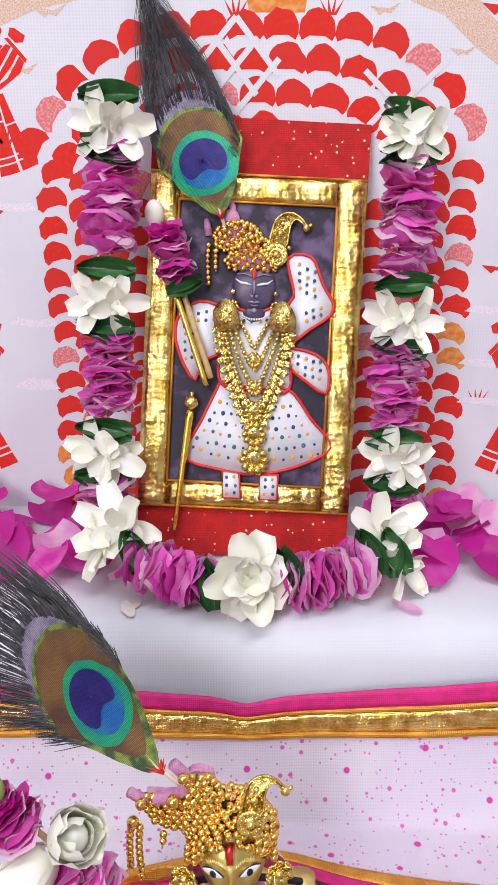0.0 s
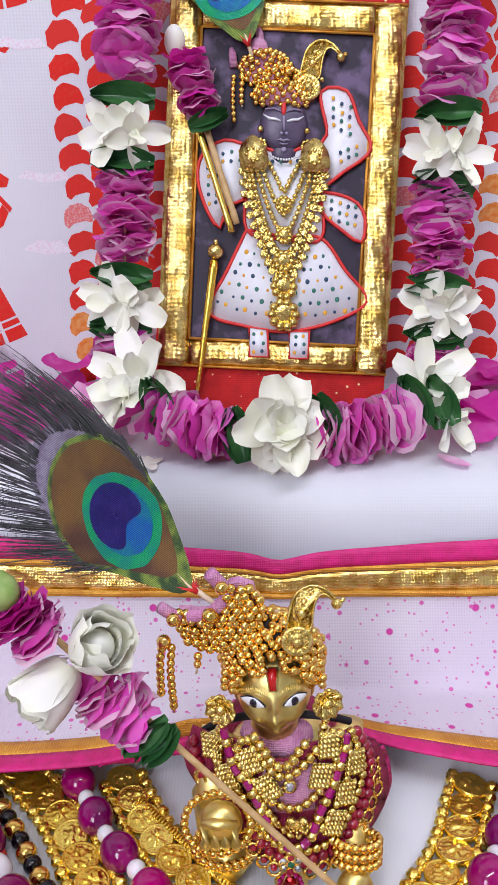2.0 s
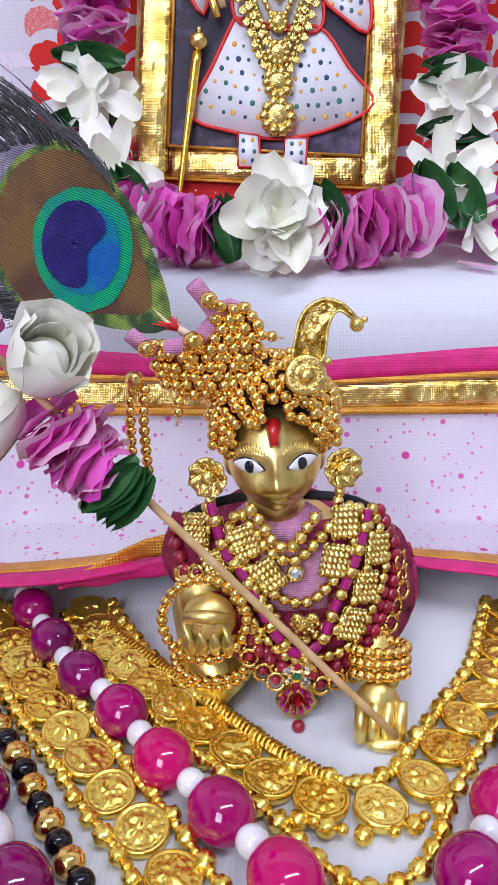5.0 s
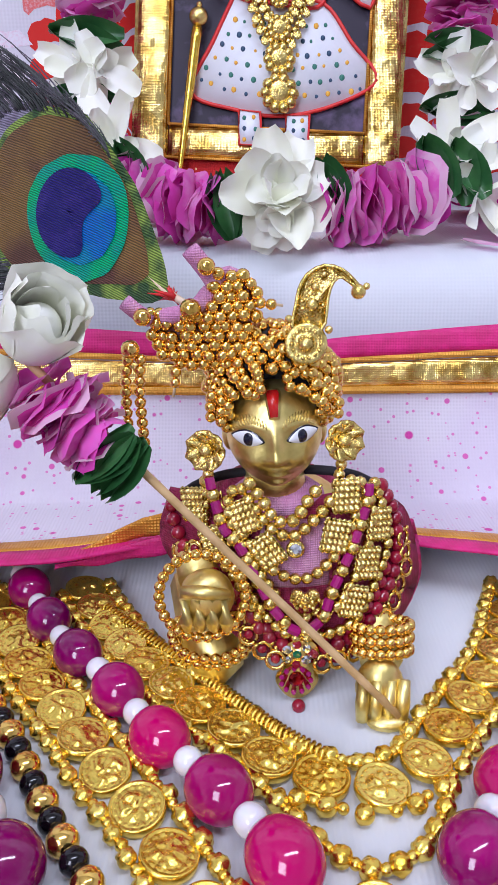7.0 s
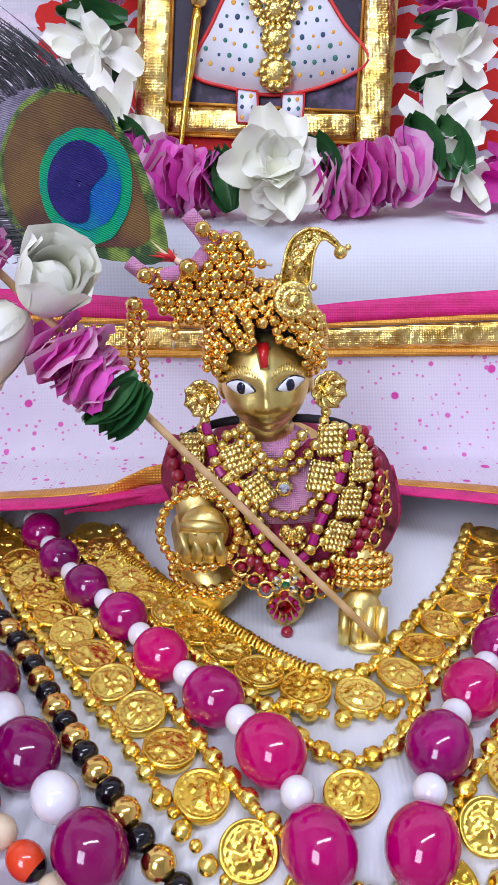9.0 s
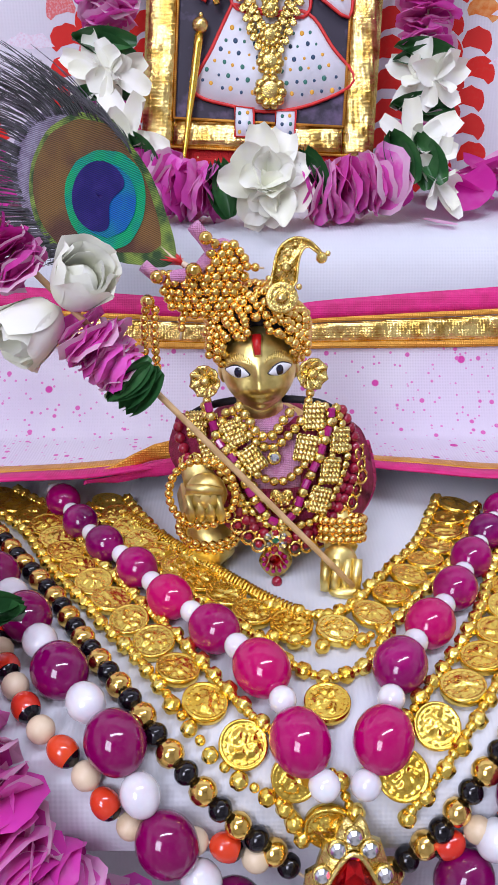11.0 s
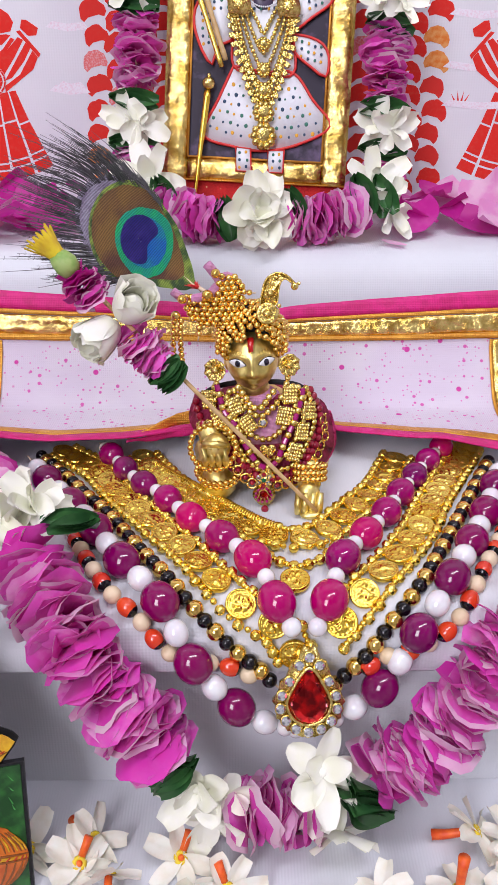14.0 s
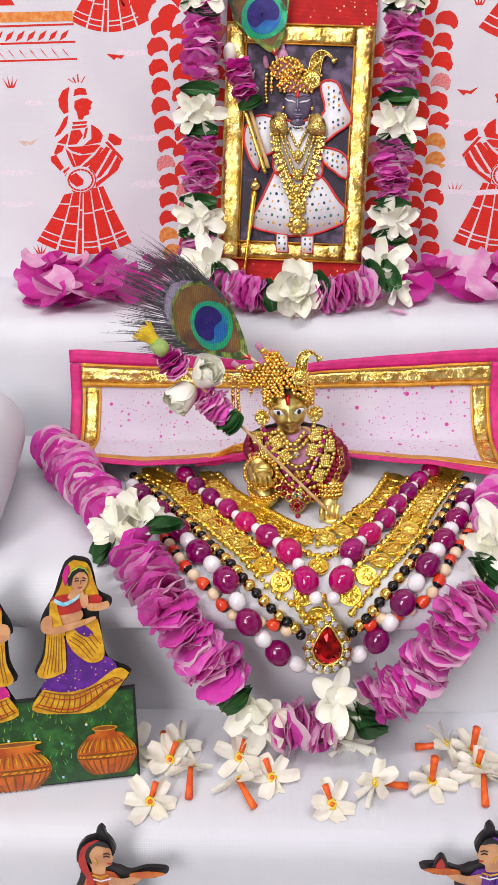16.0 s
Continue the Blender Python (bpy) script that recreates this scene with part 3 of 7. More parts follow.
N1 = [(-51.5, 212, 2), (-47, 203, 2), (-36.9, 186.2, 2), (-20.8, 167.7, 2), (-11.4, 158.3, 2), (-5.1, 150.8, 2), (3.4, 147.5, 2), (11.7, 145.1, 2), (17.8, 148, 2), (23, 152.2, 2), (29.3, 161.2, 2), (36.3, 170.5, 2), (43.2, 179.8, 2), (49, 190, 2), (53, 200, 2), (58, 211.6, 2)]
N2L = [(-72, 220, 5), (-66.9, 211.9, 5), (-59.1, 198, 5), (-51.1, 185.3, 5), (-40.4, 173.2, 5), (-29.3, 157.3, 5), (-17.8, 144.1, 5), (-3.9, 125, 5), (3.6, 108.2, -1.3), (8.3, 103.5, -7.2)]
N2R = [(81, 220, 5), (75.3, 211.2, 5), (67.9, 199.9, 5), (60, 186.3, 5), (52, 172.4, 5), (44, 157.2, 5), (34.9, 143.1, 5), (25.1, 127.7, 5), (18.9, 109.9, 0.2), (14, 103.4, -7.2)]
N3L = [(-86.7, 217, 2), (-69.5, 199.5, 2), (-55.9, 176.5, 2), (-44.7, 161.2, 2), (-38.2, 151, 2), (-31, 141.8, 2), (-23.6, 130.3, 2), (-16.8, 119.8, 1), (-9, 112.4, -2.6), (3.2, 107.4, -7.9)]
N3R = [(90, 220, 2), (83.1, 206.5, 2), (74.9, 191.6, 2), (63.8, 169.9, 2), (57, 154, 2), (51.4, 144, 2), (45.1, 133.9, 2), (36.5, 121.7, 1.5), (29.2, 113.6, -1.7), (21.9, 107.6, -7.6)]
N4L = [(-97, 214, 3), (-82.2, 194.6, 3), (-70.5, 177.5, 3), (-57.9, 160.2, 3), (-46, 140, 3), (-35.3, 123.7, 2.6), (-25.5, 111.9, -1.9), (-18.9, 106.9, -7), (-11.8, 103.8, -13.4), (-4.2, 102.8, -20.1), (1, 102.8, -26.5), (5, 102.8, -30)]
N4R = [(97, 208, 3), (86.1, 187, 3), (76.9, 168.2, 3), (67.5, 150, 3), (56.9, 129.5, 2.7), (50.4, 118.6, 1.6), (43.9, 111.2, -2.4), (37.6, 106.4, -7.7), (31.7, 103.3, -15.1), (24.9, 102.8, -23), (19, 102.8, -30)]
N5L = [(-100.4, 207.2, 5), (-90, 189.4, 5), (-78.5, 172.4, 5), (-65.8, 154, 5), (-52.1, 130.8, 5), (-35.5, 110.6, 0.8), (-25.1, 100.3, -15.4), (-10.6, 99.9, -34.4), (-1.5, 99.9, -40.7), (10.9, 99.9, -44.2)]
N5R = [(102, 205, 5), (94.9, 188.5, 5), (87.5, 170.5, 5), (76.3, 147.2, 5), (62.6, 121.5, 5), (49.7, 105.3, -4.3), (36.5, 99.9, -25), (27.8, 99.9, -34.4), (16, 99.9, -43.6)]
N6L = [(-92, 196, 3), (-82.9, 182.4, 3), (-76, 166, 3), (-70, 148, 3), (-66.4, 139.6, 3), (-61.5, 129.5, 3), (-52.5, 115.6, 1), (-42.5, 108.5, -4.2), (-34.9, 103.7, -12.2), (-25.8, 102.5, -17.2), (-16.9, 102.5, -18), (-10.6, 102.3, -20.5), (-4, 102.3, -24)]
N6R = [(104, 188, 3), (98.6, 174.9, 3), (86.5, 149.5, 3), (72.4, 124.1, 3), (60.5, 107.5, -5.4), (48.4, 103.5, -12.7), (37.9, 102.9, -15.7), (32.7, 102.4, -19), (26, 102.3, -24)]

def graded(parent, line, small, large, first=1.14):
    """Pearls and stones in turn from the line's start, the stones smaller and smaller towards its end."""
    d, i = 0.0, 0
    while True:
        name, me, long = (small, large)[i % 2]
        f = max(0.9, first - 0.02 * i)
        if d + long * f > line.length:
            break
        p, t = line.at(d + long * f / 2)
        piece(name, me, parent, p, basis(t) @ Matrix.Rotation(RND.uniform(0, 6.28), 3, "Z"), f * RND.uniform(0.95, 1.0))
        d += long * f
        i += 1
    bm = bmesh.new()
    tube(bm, line.p[::2], 0.35, 5)
    part("thread", bm, M_CREAM, parent)


coin_necklace("short gold coin necklace with beaded links lying on the seat", N1, 0)
coin_necklace("long gold coin necklace with ornate links draped over the seat", N3L + [(8, 102, -15)], 0)
coin_necklace("long gold coin necklace with ornate links draped over the seat", N3R + [(16, 103, -13)], 0)

ruby = thing("stone_necklace", (0, 150, 0), "glossy magenta stone bead necklace with white pearls on the seat", "necklace", "necklaces on the seat")
for pts in (N2L, N2R):
    graded(ruby, Line(rest(pts[::-1], 5.5)), ("pearl", ME_PEARL, 4.6), ("stone_bead", ME_RUBY, 12.7))
black = thing("black_bead_necklace", (0, 140, 0), "fine necklace of black and gold beads draped over the seat", "necklace", "necklaces on the seat")
for pts in (N4L, N4R):
    string(black, Line(rest(pts, 2.7)), [("black_bead", ME_BLACK, 4.7, 1.08), ("gold_bead", ME_GOLDB, 5.3, 1.06)], 0, None, 0.0)
plum = thing("stone_necklace", (0, 145, 0), "plum stone bead necklace with large baroque pearls draped over the seat", "necklace", "necklaces on the seat")
for pts, lead in ((N5L, 8.4), (N5R, 10.5)):
    line = Line(rest(pts[::-1], 5.6))
    string(plum, line, [("pearl", ME_PEARLBIG, 9.2, 0.97), ("stone_bead", ME_PLUM, 13.6, 1.04)], lead, None, 0.0)
    for k in range(2):
        p, t = line.at(lead * (0.25 + 0.45 * k))
        piece("pearl", ME_PEARL, plum, p, basis(t), 1.05)
seeds = thing("seed_necklace", (0, 130, 0), "necklace of scarlet and black seeds with cream wooden beads", "necklace", "necklaces on the seat")
for pts in (N6L, N6R):
    string(seeds, Line(rest(pts, 3.2)), [("red_seed", ME_SEED, 7.2, 0.95), ("wooden_bead", ME_CREAM, 6.0, 0.95)], 0, None, 0.2)

drop = thing("coin_drop", (10, 132, 2), "single gold coin hanging from an ornate gold bead chain", "necklace", "necklaces on the seat")
string(drop, Line(rest([(-10, 148, 2), (-3.3, 139.1, 2), (-0.3, 135.2, 2), (3.1, 131.6, 2), (9.8, 127.9, 2), (16.9, 131.1, 2), (20.5, 135.2, 2), (24.4, 141.9, 2), (27.5, 150, 2)], 2.2)), [("flower_bead", ME_FLOWERB, 3.4, 1.05), ("gold_grain", ME_GRAIN, 1.8, 1.0)], 0, None, 0.0, 0.4, M_COIN)
piece("coin", COINS[1], drop, (8.7, 120.6, 1.6), basis((0, -0.18, 1)), 0.98)

# dark coiled cord along the short necklace
cord = thing("coiled_chain", (-30, 180, 2), "coiled antique gold chain lying along the coin necklace", "chain")
ln = Line([(-45, 203, 3), (-38.7, 195.8, 3), (-28.5, 185.1, 3), (-18.6, 174.4, 3), (-9.6, 164.6, 3), (-2.5, 157.5, 3), (4, 152.5, 3)])
bm = bmesh.new()
coil = []
for i in range(int(ln.length * 5)):
    p, t = ln.at(i / 5)
    b = basis(t)
    a = i * 1.05
    coil.append(p + b @ Vector((1.25 * math.cos(a), 1.25 * math.sin(a), 0)))
tube(bm, coil, 0.5, 5)
part("coil", bm, M_COIN, cord)

# pendant


def pendant_shape(a, r):
    """A drop outline, point up."""
    k = 1 + 0.5 * max(0, math.sin(a)) ** 3
    return (r * math.cos(a) * (1 - 0.22 * max(0, math.sin(a))), r * math.sin(a) * k)


pend = thing("jewel_pendant", (12, 98, -30), "red drop-shaped glass pendant ringed with clear crystals in gold", "pendant")
PM = Matrix.Translation((12.4, 97.5, -28)) @ Euler((radians(-14), 0, 0)).to_matrix().to_4x4() @ Matrix.Diagonal((1.04, 1.1, 1.16, 1))
bm = bmesh.new()
plate(bm, [pendant_shape(k / 40 * 6.283, 10.6 + 0.7 * math.cos(k / 40 * 6.283 * 14)) for k in range(40)], 2.2, PM)
part("setting", bm, M_PALEGOLD, pend, "gold setting")
bm = bmesh.new()
rim = []
for k in range(36):
    x, z = pendant_shape(k / 36 * 6.283, 6.8)
    rim.append(PM @ Vector((x, -2.6, z)))
tube(bm, rim, 0.75, 6, 0, True)
part("rim", bm, M_PALEGOLD, pend, "gold rim")
bm = bmesh.new()
plate(bm, [pendant_shape(k / 30 * 6.283, 6.3) for k in range(30)], 0.3, PM @ Matrix.Translation((0, -2.25, 0)))
part("foil", bm, M_PLUM, pend, "dark red foil behind the stone", False)
bm = bmesh.new()
n = 14
rows = [(6.4, -2.7), (5.2, -4.6), (3.0, -5.6)]
vs = [[bm.verts.new(PM @ Vector((pendant_shape((k + 0.5 * i) / n * 6.283, r)[0], y, pendant_shape((k + 0.5 * i) / n * 6.283, r)[1]))) for k in range(n)] for i, (r, y) in enumerate(rows)]
for i in range(2):
    for k in range(n):
        bm.faces.new((vs[i][k], vs[i][(k + 1) % n], vs[i + 1][k]))
        bm.faces.new((vs[i][(k + 1) % n], vs[i + 1][(k + 1) % n], vs[i + 1][k]))
bm.faces.new(vs[2])
part("red_stone", bm, M_REDGEM, pend, "faceted red glass stone", False)
bm = bmesh.new()
lathe(bm, [(1.55, 0), (1.5, 0.7), (0.95, 1.25)], 9)
ME_CRYSTAL = piece_mesh("crystal", bm, M_CRYSTAL, False)
bm = bmesh.new()
lathe(bm, [(1.9, -0.2), (1.95, 0.5), (1.6, 0.75)], 12)
ME_CUP = piece_mesh("crystal_cup", bm, M_PALEGOLD)
for k in range(14):
    x, z = pendant_shape((k + 0.5) / 14 * 6.283, 8.9)
    turn = PM.to_3x3() @ Euler((radians(90), 0, 0)).to_matrix()
    piece("crystal_cup", ME_CUP, pend, PM @ Vector((x, -2.2, z)), turn)
    piece("crystal", ME_CRYSTAL, pend, PM @ Vector((x, -2.5, z)), turn)


# ---- flowers ----


def petal_sheet(bm, m, long, wide, cup=0.25, curl=0.3, mat=0, nu=4, nv=6, tip=0.75, ruffle=0.0, back=0.0):
    """A petal from its foot at the origin along +y, cupped upwards in z."""
    ph = RND.uniform(0, 6.28)

    def f(u, v):
        w = wide * math.sin(math.pi * min(1, v * tip + 0.08)) ** 0.7
        s = u * 2 - 1
        return m @ Vector((s * w / 2, long * v * (1 - 0.12 * curl), cup * wide * s * s * (0.4 + v) + curl * long * v * v * 0.5 + ruffle * math.sin(s * 5 + ph) * v))
    grid(bm, nu, nv, f, mat, back=back)


def petal_roll(bm, c, axis, length, radius, n, mat=0):
    """A roll of rose petals threaded on an axis: overlapping curled petals side by side, some with a pale margin."""
    b = basis(axis)
    n = int(n * 1.3)
    seg, rings = 12, (0.12, 0.55, 0.85, 1.0)
    for i in range(n):
        for half in range(2):
            d = (i + 0.5 * half + RND.uniform(-0.2, 0.2)) / n - 0.5
            o = Vector(c) + b @ Vector((RND.gauss(0, radius * 0.05), RND.gauss(0, radius * 0.05), d * length))
            tilt = Euler((RND.gauss(0, 0.2), RND.gauss(0, 0.2), 0)).to_matrix()
            a0 = half * math.pi + RND.uniform(-0.9, 0.9)
            span = RND.uniform(3.2, 4.4)
            rr = radius * RND.uniform(0.74, 1.14) * (1 - 0.1 * abs(d) * 2)
            p2, p3, curl = RND.uniform(0, 6.28), RND.uniform(0, 6.28), RND.gauss(0, 1.5)
            amp = length / n * RND.uniform(0.6, 1.5)
            pale = 1 if RND.random() < 0.4 else 0
            rows = []
            for q in rings:
                row = []
                for k in range(seg + 1):
                    f = k / seg
                    a = a0 + (f - 0.5) * span
                    r = rr * q * (0.35 + 0.65 * math.sin(math.pi * (0.04 + 0.92 * f)) ** 0.45) * (1 + 0.04 * math.sin(5 * a + p2))
                    z = amp * q * q * (math.sin(2.5 * a + p2) + 0.55 * math.sin(6 * a + p3)) + curl * q ** 4 * amp
                    row.append(bm.verts.new(o + b @ (tilt @ Vector((r * math.cos(a), r * math.sin(a), z)))))
                rows.append(row)
            for m, (u, w) in enumerate(zip(rows, rows[1:])):
                for k in range(seg):
                    bm.faces.new((u[k], u[k + 1], w[k + 1], w[k])).material_index = pale if m == 2 else mat
    return bm


def blossom(parent, name, c, face, size, n, mat, inner=0, wide=0.6, label=""):
    """A flower of separate soft petals, facing a way."""
    bm = bmesh.new()
    ball(bm, tuple(c), size * 0.13, 8, 6)
    core = part(name, bm, mat, parent, label)
    b = Matrix.Translation(c) @ basis(face).to_4x4() @ Matrix.Rotation(RND.uniform(0, 6), 4, "Z")
    for ring, (cnt, sc, up) in enumerate(((n, 1.0, 0.22), (inner, 0.72, 0.85))):
        for k in range(cnt):
            bm = bmesh.new()
            a = (k + 0.5 * ring + RND.uniform(-0.22, 0.22)) / cnt * 6.283
            m = b @ Matrix.Rotation(a, 4, "Z") @ Matrix.Rotation(up + RND.uniform(-0.35, 0.35), 4, "X") @ Matrix.Rotation(RND.uniform(-0.3, 0.3), 4, "Y") @ Matrix.Translation((0, size * 0.02, 0))
            petal_sheet(bm, m, size * sc * RND.uniform(0.8, 1.15), size * wide * sc ** 0.5 * RND.uniform(0.85, 1.1), RND.uniform(0.1, 0.25), RND.uniform(-0.45, 0.25), 0, 6, 8, RND.uniform(0.7, 0.85), size * 0.02)
            part("petal", bm, mat, core)
    return core


def leaf_roll(parent, c, axis, face, long, wide, n=2):
    """Dark leaves folded over the garland's thread."""
    bm = bmesh.new()
    z = Vector(axis).normalized()
    y = Vector(face).normalized()
    for i in range(n):
        turn = Matrix((z.cross(y).normalized(), z, y)).transposed().to_4x4()
        m = Matrix.Translation(Vector(c) + z * (i - n / 2) * 2.2 + y * i * 0.6) @ turn @ Matrix.Rotation(1.57 + RND.uniform(-0.25, 0.25), 4, "Z") @ Matrix.Translation((0, -long / 2, 0))
        petal_sheet(bm, m, long, wide, 0.5, -0.35, 0, 5, 7, 0.9)
    return part("leaf", bm, M_LEAF, parent, "folded dark green leaves")


# the big garland that hangs over the seat's front
big = thing("flower_garland", (0, 96, -40), "pink rose petal garland with white blossoms hanging over the seat", "garland", "petal garlands")
STACKS = (((-146, 226, 15), (-120, 189, 14)), ((-120, 187, 14), (-95, 148, 13)), ((-80, 121, 10), (-62, 99, -7)), ((-62, 99, -7), (-50, 95, -24)), ((-50, 94, -24), (-33, 93, -48)),
          ((-9, 92, -73), (14, 92, -73)), ((37, 93, -57), (49, 93, -48)), ((49, 93, -48), (61, 93, -33)), ((61, 94, -33), (71, 96, -14)), ((71, 96, -14), (83, 103, 2)), ((98, 140, 13), (112, 178, 14)))
for a, b in STACKS:
    a, b = Vector(a), Vector(b)
    bm = bmesh.new()
    petal_roll(bm, (a + b) / 2, b - a, (b - a).length * 1.05, 14.0, max(9, int((b - a).length / 1.7)), 0)
    part("petal_roll", bm, [M_PETAL, M_PALEPETAL], big)
for c, f, s in (((-84, 134, 20), (-0.3, -0.6, 0.8), 17), ((-90, 128, 16), (-0.6, -0.7, 0.2), 14), ((-78, 133, 22), (0.5, -0.3, 0.9), 13),
                ((-24, 90, -60), (-0.3, -0.9, 0.4), 14), ((-19, 90, -74), (-0.2, -0.9, -0.2), 14), ((-14, 90, -65), (0.5, -0.9, 0.3), 10),
                ((17, 89, -52), (0.2, -0.7, 0.8), 14), ((21, 88, -62), (0.2, -1, 0.1), 13), ((24, 89, -78), (0.1, -0.8, -0.6), 15), ((95, 122, 20), (0.2, -0.7, 0.7), 16), ((88, 116, 16), (-0.5, -0.7, 0.3), 13)):
    blossom(big, "white_blossom", c, f, s * 1.08, 5, M_WHITEFL, 2, 0.66)
for c, ax, f in (((-150, 231, 16), (0.5, -0.8, 0), (-0.3, -0.3, 0.9)), ((-95, 128, 6), (0.6, -0.7, -0.3), (-0.5, -0.7, 0.5)), ((-66, 128, 18), (0.4, -0.7, -0.2), (0.4, -0.4, 0.8)), ((-31, 88, -52), (0.6, 0, -0.8), (-0.2, -0.9, 0.3)), ((32, 88, -60), (0.6, 0, 0.8), (0.3, -1, 0)), ((34, 87, -66), (0.6, 0, 0.8), (0.3, -1, -0.2)), ((86, 110, 8), (0.5, 0.6, 0.3), (0.3, -0.8, 0.4))):
    leaf_roll(big, c, ax, f, 18, 9, 3)
bm = bmesh.new()
tube(bm, spline([(-150, 233, 13), (-120, 188, 13), (-83, 130, 12), (-58, 98, -12), (-30, 95, -54), (2, 95, -70), (38, 95, -56), (62, 95, -32), (84, 105, 4), (100, 145, 12), (114, 185, 13)], 4), 0.6, 5)
part("thread", bm, M_CREAM, big)

# ---- framed picture leaning on the wall cloth ----
LEAN_F, ROLL_F = radians(-16.07), radians(2.9)
FRM = Matrix.Translation((-3.9, 339.2, SHELF + 1.2)) @ Matrix.Rotation(LEAN_F, 4, "X") @ Matrix.Rotation(ROLL_F, 4, "Y")


def fp(x, z, out=0.0):
    """From a place over the shelf, as seen from the front, to the picture's own x, out and up."""
    v = (z - 76) * 1.0407
    return (x + 3.9 - 0.0507 * v, -out, v)


def fl(x, z):
    a = fp(x, z)
    return (a[0], a[2])


picture = thing("framed_picture", (-4, 339, 76), "red board with gold ribbon frame round a dark violet print", "picture")
bm = bmesh.new()
plate(bm, [(-48, 0), (48, 0), (48.5, 196), (-48.5, 196)], 2.5, FRM @ Matrix.Translation((0, 2.5, 0)))
part("board", bm, M_REDBOARD, picture, "red fabric board with gold flecks", False)
bm = bmesh.new()
plate(bm, [(-37, 32), (37, 32), (37, 160), (-37, 160)], 0.8, FRM)
part("print", bm, M_DARKPIC, picture, "dark violet printed ground", False)


def frame_strip(x0, z0, x1, z1, name="ribbon_strip"):
    bm = bmesh.new()
    m = FRM
    grid(bm, max(2, int((x1 - x0) / 3)), max(2, int((z1 - z0) / 3)), lambda u, v: m @ Vector((x0 + (x1 - x0) * u, -1.9 - 0.7 * math.sin(math.pi * (u if x1 - x0 < z1 - z0 else v)) - 0.25 * noise.noise(Vector((x0 + (x1 - x0) * u, 0, z0 + (z1 - z0) * v)) / 5), z0 + (z1 - z0) * v)), back=0.9)
    part(name, bm, M_GOLDRIB, picture, "shiny gold ribbon strip")


frame_strip(-48, 22, -35, 171)
frame_strip(35, 22, 48, 171)
frame_strip(-34.7, 159, 34.7, 171)
frame_strip(-34.7, 22.2, 34.7, 33.5)
for x0, z0, x1, z1 in ((-35, 33.5, -35, 159), (35, 33.5, 35, 159), (-35, 33.5, 35, 33.5), (-35, 159, 35, 159), (-48.2, 22, 48.2, 22), (-48.2, 171, 48.2, 171)):
    bm = bmesh.new()
    tube(bm, [FRM @ Vector((x0, -2.0, z0)), FRM @ Vector((x1, -2.0, z1))], 0.55, 6)
    part("piping", bm, M_ORANGE, picture, "orange gold piping")

# ---- stencilled motifs on the wall cloth ----
M_NAVY = mk("iridescent_navy_barbs", (0.012, 0.006, 0.15), 0.35, metal=0.3, second=(0.03, 0.015, 0.2), scale=220)
M_BLUE = mk("iridescent_blue_barbs", (0.004, 0.14, 0.5), 0.35, metal=0.3, second=(0.004, 0.24, 0.4), scale=160)
M_TEAL = mk("iridescent_green_barbs", (0.002, 0.46, 0.17), 0.3, metal=0.3, second=(0.003, 0.36, 0.24), scale=160)
M_BRONZE = mk("bronze_barbs", (0.24, 0.13, 0.035), 0.4, metal=0.35, second=(0.13, 0.055, 0.035), scale=60)
M_LIME = mk("yellow_green_barbs", (0.27, 0.4, 0.06), 0.4, metal=0.3, second=(0.04, 0.1, 0.03), scale=200)
M_GREYVANE = mk("grey_violet_barbs", (0.2, 0.16, 0.24), 0.5, second=(0.32, 0.29, 0.38), scale=300)
M_BARB = mk("dark_feather_barbs", (0.05, 0.038, 0.05), 0.5, second=(0.12, 0.1, 0.13), scale=260, rnd="island", third=(0.05, 0.06, 0.05))
M_HAIR = mk("black_velvet", (0.012, 0.01, 0.014), 0.8, bump=0.3, bscale=900)
M_MAROON = weave(mk("maroon_net_cloth", (0.2, 0.006, 0.03), 0.7, second=(0.34, 0.015, 0.08), scale=250, bump=0.3, bscale=900), 4200, 0.5)
M_PINKNET = weave(mk("pink_net_cloth", (0.66, 0.33, 0.5), 0.75, second=(0.55, 0.22, 0.4), scale=300, bump=0.3, bscale=900), 4200, 0.6)
M_REDBEAD = mk("dark_red_glass_bead", (0.2, 0.004, 0.02), 0.12, rnd="object", third=(0.32, 0.008, 0.03), coat=0.5)
M_MAGTUBE = mk("magenta_crystal_tube", (0.34, 0.012, 0.15), 0.1, coat=0.6)
M_GREENGEM = mk("green_cut_glass", (0.005, 0.12, 0.05), 0.06, coat=1.0)
M_EYEWHITE = mk("white_enamel", (0.78, 0.8, 0.84), 0.2, coat=0.4)
M_EYEDARK = mk("dark_blue_enamel", (0.01, 0.012, 0.03), 0.2, coat=0.4)
M_REDENAMEL = mk("red_enamel", (0.55, 0.012, 0.01), 0.25, coat=0.4)
M_YELLOW = mk("yellow_petal", (0.8, 0.6, 0.02), 0.5, second=(0.7, 0.46, 0.02), scale=200, sss=0.1)
M_BUDGREEN = mk("pale_green_bud", (0.2, 0.36, 0.06), 0.5, second=(0.33, 0.46, 0.14), scale=200, sss=0.1)


